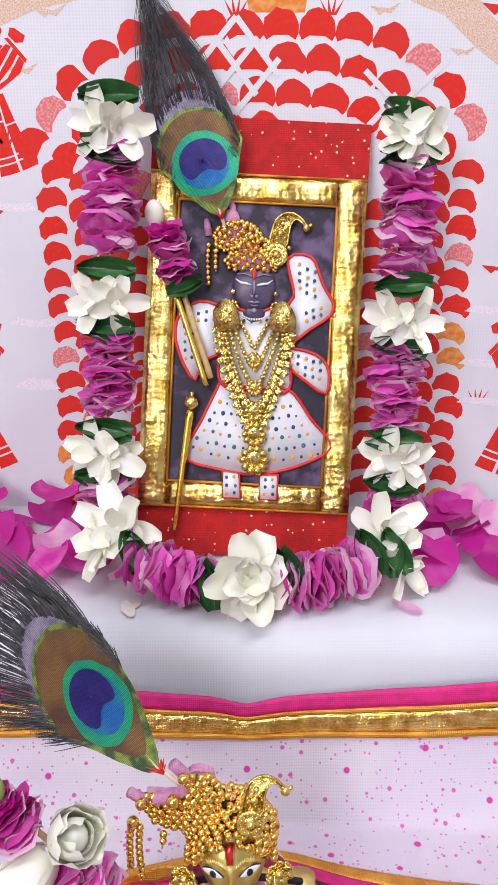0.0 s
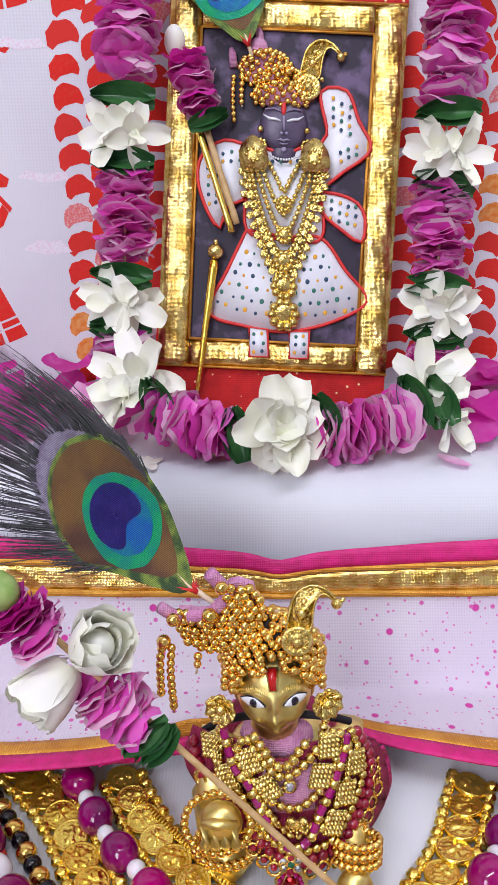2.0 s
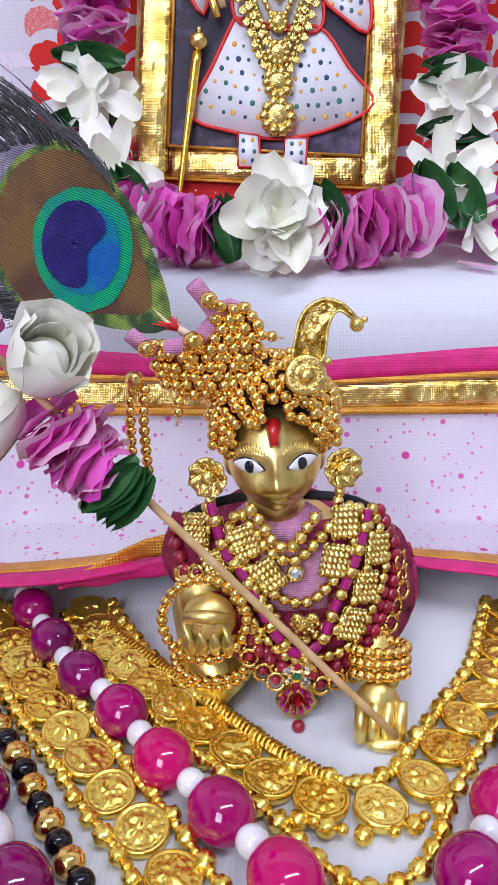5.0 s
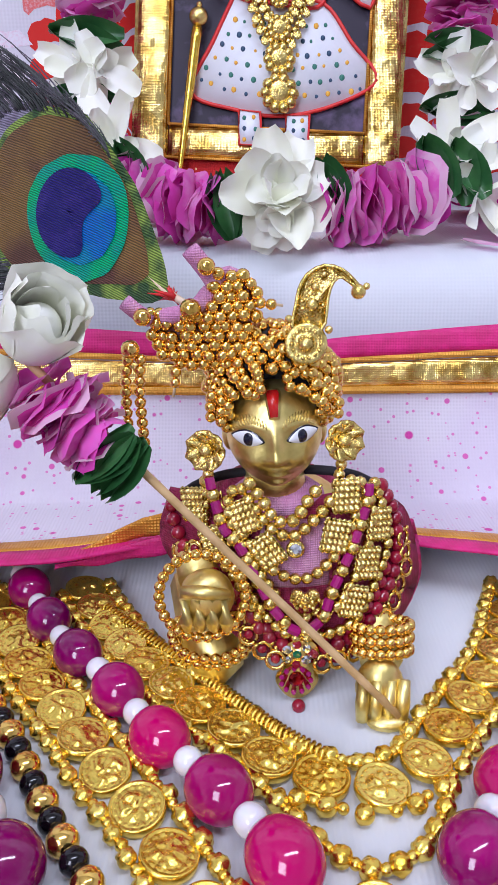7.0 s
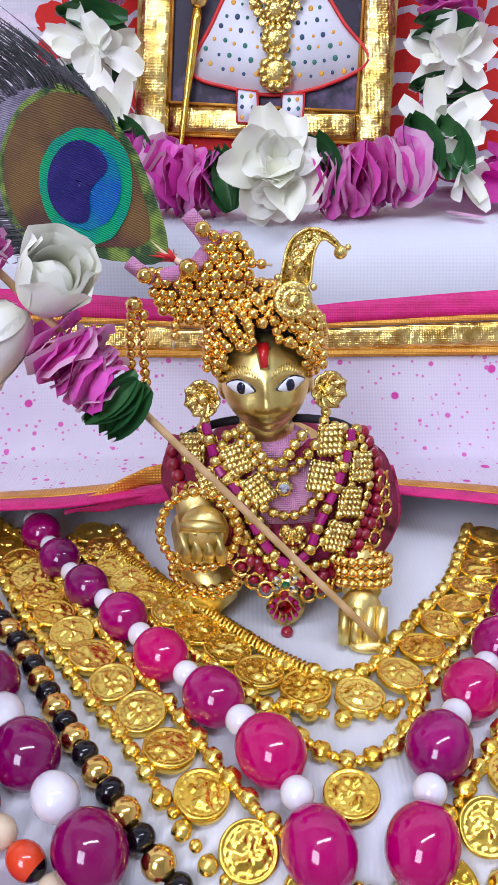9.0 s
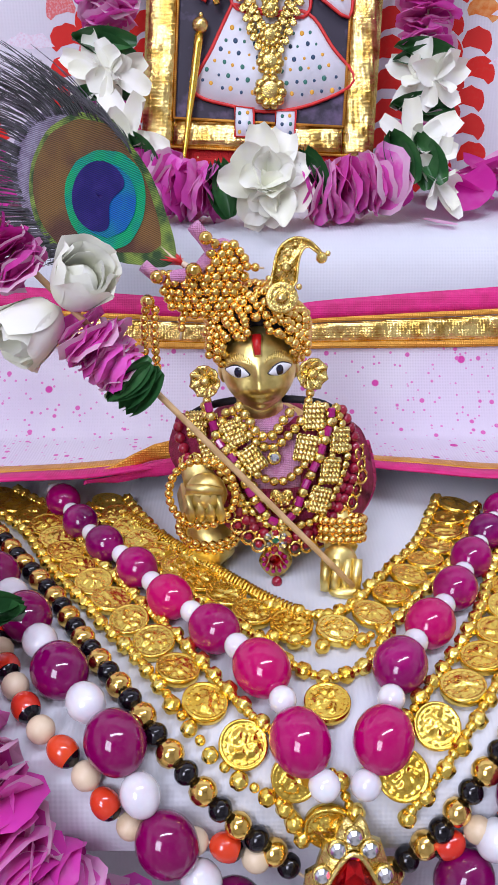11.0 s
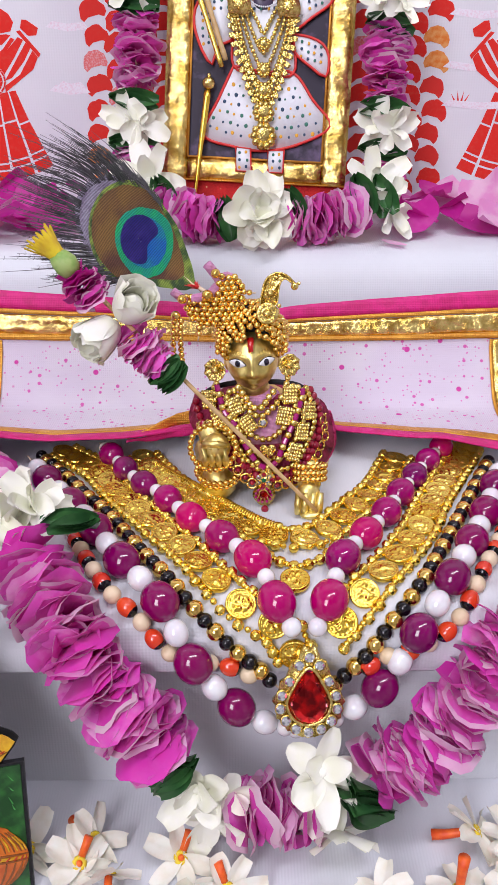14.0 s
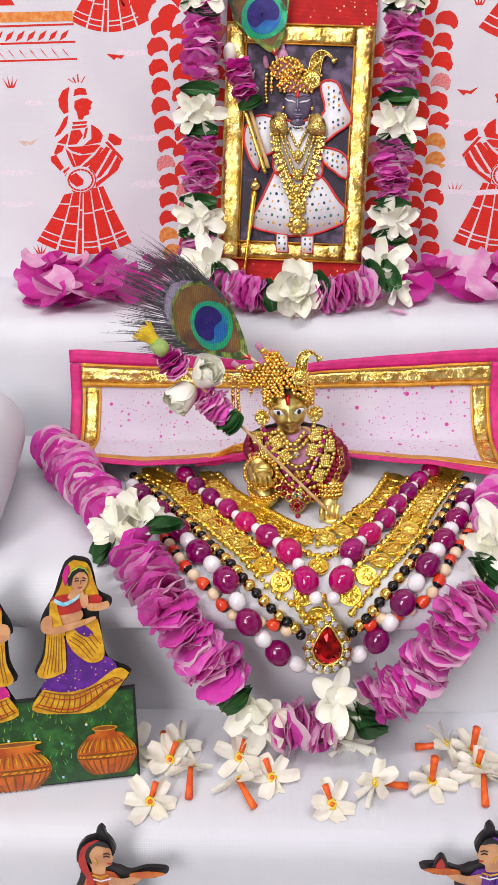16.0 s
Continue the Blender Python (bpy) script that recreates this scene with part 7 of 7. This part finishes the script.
def card_piece(parent, name, outline, out, mat, m=CARD, smooth=True, thick=0.35):
    bm = bmesh.new()
    plate(bm, rounded(outline, 1.5) if smooth else outline, thick, m @ Matrix.Translation((0, -out, 0)))
    return part(name, bm, mat, parent, "", False)


def stroke(parent, name, pts, w, out, mat, m=CARD):
    """A thin painted line with tapered ends."""
    ln = [Vector((a, b)) for a, b in pts]
    left, right = [], []
    for i, p in enumerate(ln):
        d = (ln[min(i + 1, len(ln) - 1)] - ln[max(i - 1, 0)]).normalized()
        k = w / 2 * (0.35 + 0.65 * math.sin(math.pi * (i + 0.5) / len(ln)))
        left.append((p.x - d.y * k, p.y + d.x * k))
        right.append((p.x + d.y * k, p.y - d.x * k))
    card_piece(parent, name, left + right[::-1], out, mat, m, False, 0.2)


def pot(parent, x, z, w, h, m, mouth=0.42):
    """A painted ribbed clay pot: round body, neck, rim with a dark mouth, banded waist."""
    def at(a, f, grow=1.0):
        prof = math.sin(math.pi * (0.13 + 0.75 * f)) ** 0.8 * 0.52 * grow
        return (x + w * prof * math.sin(a), z + h * (0.82 * f - 0.06 * math.cos(a) * (1 - f)) + h * 0.05)
    side = [at(math.pi / 2, k / 10) for k in range(11)] + [at(-math.pi / 2, k / 10) for k in range(10, -1, -1)]
    body = card_piece(parent, "clay_pot", side, 2.7, M_POT, m)
    for k in range(11):
        a = -1.3 + 2.6 * k / 10
        stroke(body, "pot_rib", [at(a, f) for f in (0.04, 0.15, 0.28, 0.4)], 0.028 * w, 3.1, M_CARDBROWN, m)
        stroke(body, "pot_rib", [at(a, f) for f in (0.58, 0.7, 0.82, 0.92)], 0.02 * w, 3.1, M_CARDBROWN, m)
        stroke(body, "pot_glint", [at(a + 0.12, f) for f in (0.6, 0.7, 0.84)], 0.022 * w, 3.1, M_CARDYEL, m)
    for f, t, mat in ((0.43, 0.03, M_CARDBROWN), (0.48, 0.045, M_CARDYEL), (0.53, 0.03, M_CARDBROWN)):
        stroke(body, "pot_band", [at(-1.45 + 2.9 * k / 12, f) for k in range(13)], t * h, 3.15, mat, m)
    for k in range(12):
        a = -1.25 + 2.5 * k / 11
        stroke(body, "band_mark", [at(a - 0.05, 0.455), at(a + 0.05, 0.505)], 0.02 * w, 3.4, M_CARDRED, m)
    r = mouth * w / 2
    card_piece(body, "pot_neck", [(x - r * 0.85, z + h * 0.99), (x + r * 0.85, z + h * 0.99), (x + r * 0.8, z + h * 0.86), (x + r, z + h * 0.8), (x - r, z + h * 0.8), (x - r * 0.8, z + h * 0.86)], 3.0, M_POT, m, False)
    ell = [(math.cos(k / 20 * 6.283), math.sin(k / 20 * 6.283)) for k in range(20)]
    card_piece(body, "pot_rim", [(x + r * 1.06 * a, z + h * (0.99 + 0.055 * b)) for a, b in ell], 3.4, M_CARDYEL, m, False, 0.2)
    card_piece(body, "pot_mouth", [(x + r * 0.88 * a, z + h * (0.995 + 0.034 * b)) for a, b in ell], 3.65, M_CARDBROWN, m, False, 0.2)


def card_lady(parent, x, z, h, skirt, m, flip=1):
    """A painted standing figure as plain coloured shapes on the card."""
    s = h / 480.0

    def o(*pts):
        return [(x + flip * s * (a - 215) + 0.11 * s * (470 - b), z + s * 1.03 * (470 - b)) for a, b in pts]

    def lay(name, out, mat, *pts):
        return card_piece(parent, name, o(*pts), out, mat, m)
    # Card backing behind the figure; its black rim puts the edge shadow into colour.
    lay("card_outline", 0.4, M_CARDBLACK, (205, -2), (182, 12), (166, 50), (148, 110), (116, 170), (110, 205), (124, 218), (118, 290), (95, 345), (108, 360), (130, 368), (86, 448), (98, 474), (180, 488), (290, 483), (377, 388), (377, 360), (332, 335), (308, 310), (292, 240), (284, 172), (314, 162), (318, 134), (279, 108), (266, 60), (248, 12)).name = "card_outline"
    lay("veil", 2.3, M_CARDYEL, (206, 8), (186, 24), (170, 80), (152, 118), (150, 150), (276, 145), (264, 70), (246, 22))
    lay("flower_tuft", 2.7, M_CARDPINK, (174, 52), (182, 26), (194, 22), (194, 46), (184, 84))
    lay("midriff", 2.7, M_CARDSKIN, (160, 160), (226, 156), (232, 188), (172, 200))
    lay("skirt", 2.6, skirt, (188, 240), (214, 285), (258, 318), (304, 310), (340, 356), (262, 406), (190, 418), (120, 408), (132, 366), (188, 335))
    hem = lay("skirt_hem", 3.0, M_CARDYEL, (122, 398), (190, 414), (262, 402), (338, 352), (373, 366), (370, 384), (288, 476), (182, 482), (104, 468), (91, 446))

    def band(u, v):
        p = Vector((122 + 216 * u, 398 + 34 * math.sin(math.pi * min(u, 0.5)) * 0.6 - 46 * max(0, u - 0.4) ** 1.2 * 1.75))
        q_ = Vector((92 + 280 * u, 448 + 34 * math.sin(math.pi * min(1, u * 1.25)) - 66 * max(0, u - 0.5) ** 1.3 * 2.3))
        r = p.lerp(q_, v)
        return (r.x, r.y)
    for k in range(15):
        u = 0.04 + 0.92 * k / 14
        stroke(hem, "hem_pleat", o(*[band(u + 0.012 * math.sin(v * 4), v) for v in (0.06, 0.35, 0.65, 0.95)]), 3.4 * s, 3.4, M_CARDBROWN, m)
    for v, w, mat in ((0.08, 5, M_CARDBROWN), (0.3, 3, M_CARDRED), (0.78, 4, M_CARDRED), (0.93, 4, M_CARDBROWN)):
        stroke(hem, "hem_band", o(*[band(0.02 + 0.96 * k / 12, v) for k in range(13)]), w * s, 3.65, mat, m)
    lay("sash", 3.1, M_CARDYEL, (186, 226), (228, 196), (270, 188), (285, 210), (302, 308), (262, 326), (216, 292), (192, 254))
    lay("sash_gap", 3.5, skirt, (208, 208), (236, 202), (268, 234), (246, 242), (224, 228))
    drape = lay("drape", 3.5, M_CARDYEL, (132, 214), (156, 226), (182, 236), (190, 336), (176, 350), (136, 362), (105, 346), (126, 290))
    for k in range(6):
        stroke(drape, "fold", o((140 + 7 * k, 232), (136 + 8 * k, 290), (122 + 11.5 * k, 352 - 2 * k)), 2.6 * s, 3.9, M_CARDBROWN, m)
    for k in range(5):
        stroke(drape, "fold", o((196 + 8 * k, 246 - 9 * k), (228 + 9 * k, 272 - 9 * k), (262 + 7 * k, 316 - 8 * k - k * k)), 2.4 * s, 3.5, M_CARDBROWN, m)
    lay("bodice", 3.0, M_CARDRED, (146, 114), (190, 108), (230, 122), (276, 116), (292, 132), (282, 146), (240, 144), (226, 162), (156, 168), (138, 140))
    lay("shawl", 3.4, M_CARDYEL, (140, 128), (156, 122), (166, 160), (186, 232), (160, 228), (140, 190))
    lay("neck", 3.2, M_CARDSKIN, (204, 94), (228, 96), (234, 118), (210, 128), (190, 116))
    lay("arm", 3.9, M_CARDSKIN, (114, 190), (122, 172), (142, 166), (148, 186), (150, 204), (180, 198), (238, 188), (270, 180), (274, 188), (240, 204), (178, 222), (140, 224), (118, 212))
    lay("arm", 3.9, M_CARDSKIN, (254, 138), (282, 142), (308, 136), (312, 156), (274, 164), (248, 156))
    lay("palm", 4.1, M_CARDSKIN, (228, 118), (234, 96), (240, 112), (248, 108), (252, 142), (240, 152), (230, 140))
    for a, b, c, d in ((228, 186, 234, 206), (236, 184, 242, 204), (266, 140, 264, 162)):
        stroke(parent, "bangle", o((a, b), ((a + c) / 2 + 2, (b + d) / 2), (c, d)), 3.5 * s, 4.3, M_CARDYEL, m)
    lay("necklace", 3.7, M_CARDCYAN, (154, 116), (180, 130), (214, 118), (224, 108), (226, 116), (214, 128), (180, 142), (152, 126))
    head = lay("head", 3.6, M_CARDSKIN, (202, 54), (222, 40), (242, 48), (249, 66), (244, 86), (230, 101), (214, 98), (202, 80))
    card_piece(head, "hair", o((192, 82), (190, 54), (204, 32), (226, 26), (246, 38), (250, 58), (240, 44), (222, 42), (206, 56), (202, 78)), 3.9, M_CARDBLACK, m)
    stroke(head, "head_garland", o((192, 54), (202, 36), (222, 26), (240, 32), (250, 48)), 5 * s, 4.25, M_CARDLIME, m)
    for pts, w, mat in ((((210, 61), (216, 58), (223, 60)), 3, M_CARDBLACK), (((231, 60), (237, 59), (243, 63)), 3, M_CARDBLACK), (((211, 68), (217, 66), (223, 68)), 3.4, M_CARDBLACK), (((231, 68), (236, 67), (242, 70)), 3.4, M_CARDBLACK), (((227, 66), (229, 76), (226, 79)), 2, M_CARDBROWN), (((220, 87), (226, 89), (233, 87)), 4, M_CARDRED)):
        stroke(head, "face_line", o(*pts), w * s, 4.2, mat, m)


card_l = thing("painted_card", (-115, 66, FLOOR), "painted cut-out card of two robed figures with clay pots", "card")
card_piece(card_l, "card_board", [(-114, 0.5), (-0.5, 0.5), (0.5, 48), (-114, 44)], 0, M_CARDBLACK, CARD, False, 2.0)
card_piece(card_l, "painted_grass", [(-113, 1.5), (-1.6, 1.5), (-0.7, 47), (-113, 43)], 2.05, M_CARDGREEN, CARD, False)
bm, dots = bmesh.new(), bmesh.new()
for k in range(260):
    a, b = RND.uniform(-110, -3), RND.uniform(3, 42)
    if abs(a + 15) < 13 and b < 29:
        continue
    ht, lean = RND.uniform(1.2, 3.4), RND.uniform(-1.6, 1.6)
    plate(bm, [(a - 0.25, b), (a + 0.25, b), (a + lean, b + ht)], 0.1, CARD @ Matrix.Translation((0, -2.42 - 0.0008 * k, 0)), 0 if k % 3 else 1)
    if k % 9 == 0:
        ball(dots, (a, -2.6, b), (0.7, 0.15, 0.7), 7, 5, k % 2, CARD)
part("grass_blades", bm, [M_CARDBLADE, M_CARDLIME], card_l, "painted light green blades", False)["kind"] = "stuff"
part("flower_dots", dots, [M_EYEWHITE, M_CARDCYAN], card_l, "painted tiny white and blue flowers")["kind"] = "stuff"
card_lady(card_l, -28.3, 40, 74, M_CARDPURP, CARD)
card_lady(card_l, -73, 38, 74, M_CARDPINK, CARD, -1)
pot(card_l, -15, 3, 27, 26, CARD)
pot(card_l, -59, -1, 34, 26, CARD, 0.8)

# cut-out figures that stand on the table below the step
for x, up, flip, robe_m, veil_m in ((-88, 0, 1, M_POT, M_CARDRED), (79, 5, -1, M_CARDPURP, M_CARDPURP)):
    m = Matrix.Translation((0, 20, -200)) @ Matrix.Rotation(radians(-4), 4, "X")
    ob = thing("painted_card", (x, 20, -200), "painted cut-out card figure holding a tray below the step" if flip > 0 else "painted cut-out card figure with an oil lamp below the step", "card", "cut-out figures below the step")

    def o(*pts):
        return [(x + flip * a, b + up) for a, b in pts]
    card_piece(ob, "card_outline", o((-20, 0), (20, 0), (12, 50), (14, 92), (16, 103), (24, 105), (29.5, 108), (29, 110.5), (21, 111), (13.5, 108.5), (9, 110.5), (5, 112), (6.5, 117), (8, 121), (6.5, 126), (4.5, 129), (4.2, 132), (2.5, 134), (0.5, 131.5), (0, 128.5), (-4.5, 126.5), (-8.4, 121), (-9.4, 114), (-8, 110), (-9.5, 103), (-13, 90), (-13, 50)), 0, M_CARDBLACK, m, True, 1.8)
    card_piece(ob, "robe", o((-16, 2), (16, 2), (9, 50), (11, 92), (8, 106), (3, 109), (-4, 108), (-7, 102), (-10, 90), (-9, 50)), 2.1, robe_m, m)
    head = card_piece(ob, "head", o((-3, 111), (-4.5, 118), (-1, 124), (4, 123.5), (6, 121.5), (6.3, 118.5), (7, 116.8), (6, 115.5), (5.6, 113.2), (3, 111.6), (2.4, 108), (-2.5, 108)), 2.5, M_CARDSKIN, m)
    card_piece(head, "hair", o((-2.5, 114), (-3.4, 119), (0, 124), (5.5, 123), (3.5, 126.5), (-2, 126), (-6, 121), (-6, 115)), 2.8, M_CARDBLACK, m)
    card_piece(ob, "veil", o((-5.5, 106), (-8.2, 113), (-7, 121), (-3, 126), (1.5, 127.5), (-3, 124), (-5, 119), (-4.4, 112), (-2, 100), (-6, 92)), 3.1, veil_m, m)
    for pts, w, mat in ((((2.6, 119.6), (4.2, 120.2), (5.8, 119.6)), 0.6, M_CARDBLACK), (((2.6, 118), (4, 118.6), (5.4, 118)), 0.7, M_CARDBLACK), (((4, 114.4), (5, 114.2), (6, 114.5)), 0.7, M_CARDRED), (((-1.2, 113), (-0.4, 115), (-1.2, 117)), 0.7, M_CARDYEL), (((-3, 107.4), (0.5, 106.2), (4, 107.6)), 0.9, M_CARDYEL), (((-3.4, 105.4), (0.5, 104), (5, 105.6)), 0.7, M_EYEWHITE), (((-2, 100), (2, 98), (7, 100)), 0.8, M_CARDYEL)):
        stroke(head, "face_line", o(*pts), w, 3.2, mat, m)
    card_piece(ob, "arm", o((4, 100), (12, 101), (18, 105), (17, 107.5), (10, 105), (4, 106)), 2.6, M_CARDSKIN, m)
    card_piece(ob, "tray", o((13, 107), (20, 106), (28.5, 108.6), (21, 109.8), (14, 108.6)), 2.9, M_POT, m)
    if flip < 0:
        card_piece(ob, "oil_lamp", o((18, 108), (25, 108), (24.5, 112), (22.5, 116.5), (20.5, 116.5), (18.5, 112)), 1.4, M_CARDBLACK, m, True, 1.6)
        card_piece(ob, "lamp_flame", o((19.6, 110), (23.6, 110), (23, 113), (21.6, 115.4), (20.2, 113)), 3.2, M_CARDRED, m)

# ---- white flowers with orange tubes on the step ----


def coral_flower(x, y, way, turn):
    """A six-petalled pinwheel blossom: its face up to the viewer, tipped over with the tube forward, or spread flat with the tube upright."""
    ob = thing("coral_jasmine", (x, y, FLOOR), "small white blossom with an orange tube lying on white cloth", "flower", "fallen blossoms")
    up, face = {"face": (4.5, (0.3 * math.sin(turn), -0.7, 0.75)), "over": (6.5, (-math.cos(turn) * 0.75, -math.sin(turn) * 0.75, 0.55)), "stand": (2.2, (0.1, -0.1, 1.0))}[way]
    c, face = Vector((x, y, FLOOR + up)), Vector(face).normalized()
    b = Matrix.Translation(c) @ basis(face).to_4x4()
    for k in range(6):
        bm = bmesh.new()
        petal_sheet(bm, b @ Matrix.Rotation((k + RND.uniform(-0.22, 0.22)) / 6 * 6.283 + turn, 4, "Z") @ Matrix.Rotation(RND.uniform(-0.25, 0.3), 4, "X") @ Matrix.Rotation(0.35, 4, "Y"), RND.uniform(10, 13.5), RND.uniform(6, 8), 0.16, RND.uniform(-0.5, 0.1), 0, 5, 7, 0.7, 0.5)
        for v in bm.verts:
            v.co.z = max(v.co.z, FLOOR + 0.9 + 0.03 * (v.co.z - FLOOR) + 0.06 * k)
        part("petal", bm, M_IVORY, ob)
    bm = bmesh.new()
    lathe(bm, [(2.6, 0.3), (2.2, 0.9), (1.2, 1.0), (0.9, 0.4)], 12, 0, b)
    part("yellow_throat", bm, M_YELLOW, ob, "yellow throat")
    bm = bmesh.new()
    if way == "face":
        ball(bm, tuple(c + face * 0.7), 1.15, 10, 7)
        d = Vector((0.35 * math.sin(turn * 2), 0.55, 0.75)).normalized()
        tube(bm, [c + d * 2.5, c + d * 6, c + d * 9], [1.3, 1.4, 1.6], 9)
    elif way == "over":
        d = Vector((math.cos(turn), math.sin(turn), 0))
        tube(bm, [c + d * 0.5, c + d * 5 - Vector((0, 0, 1.2)), c + d * 10 - Vector((0, 0, 3.0)), c + d * 15 - Vector((0, 0, 4.0))], [1.3, 1.45, 1.65, 1.9], 10)
    else:
        d = Vector((0.08 * math.sin(turn), 0.1, 1)).normalized()
        tube(bm, [c, c + d * 4, c + d * 9, c + d * 14], [1.5, 1.5, 1.7, 2.0], 10)
    part("flower_tube", bm, M_STEM, ob, "orange tube")


for x, y, way, turn in ((-70, 57, "face", 0.4), (-53, 76, "over", -1.55), (-64, 82, "face", 0.9), (-60, 90, "over", 2.3), (-14, 72, "face", 2.4), (-30, 69, "over", -1.0), (-30, 84, "face", 1.0), (13.6, 57, "face", 2.2), (35, 68, "over", 0.12), (62, 73, "stand", 0.5), (84, 79, "face", 0.6), (86, 74, "over", -1.7), (85, 92, "stand", 1.7), (104, 78, "face", 2.8), (72, 92, "over", 3.0), (-82, 88, "face", 5)):
    coral_flower(x, y, way, turn)


# ---- small things ----
pin_metal = mk("dull_steel", (0.35, 0.33, 0.32), 0.35, metal=1.0)
bm = bmesh.new()
tube(bm, [(58.5, 384, 270), (60.5, 382, 266), (63, 379, 261)], [0.8, 0.7, 0.25], 7)
tagged(part("steel_pin", bm, pin_metal), "short steel pin holding the garland beside the picture", "pin")
for x, y, z, rz, long in ((-47, 288, SHELF + 0.9, 0.4, 12), (-52, 292, SHELF + 1.0, -1.0, 9), (70, 291, SHELF + 0.9, 0.9, 14)):
    bm = bmesh.new()
    petal_sheet(bm, Matrix.Translation((x, y, z)) @ Matrix.Rotation(rz, 4, "Z"), long, long * 0.45, 0.06, 0.1, 0, 4, 6, 0.85)
    tagged(part("fallen_petal", bm, M_IVORY if x < 0 else M_PALEPETAL), "small fallen petal lying on the white shelf cloth", "petal", "fallen petals")
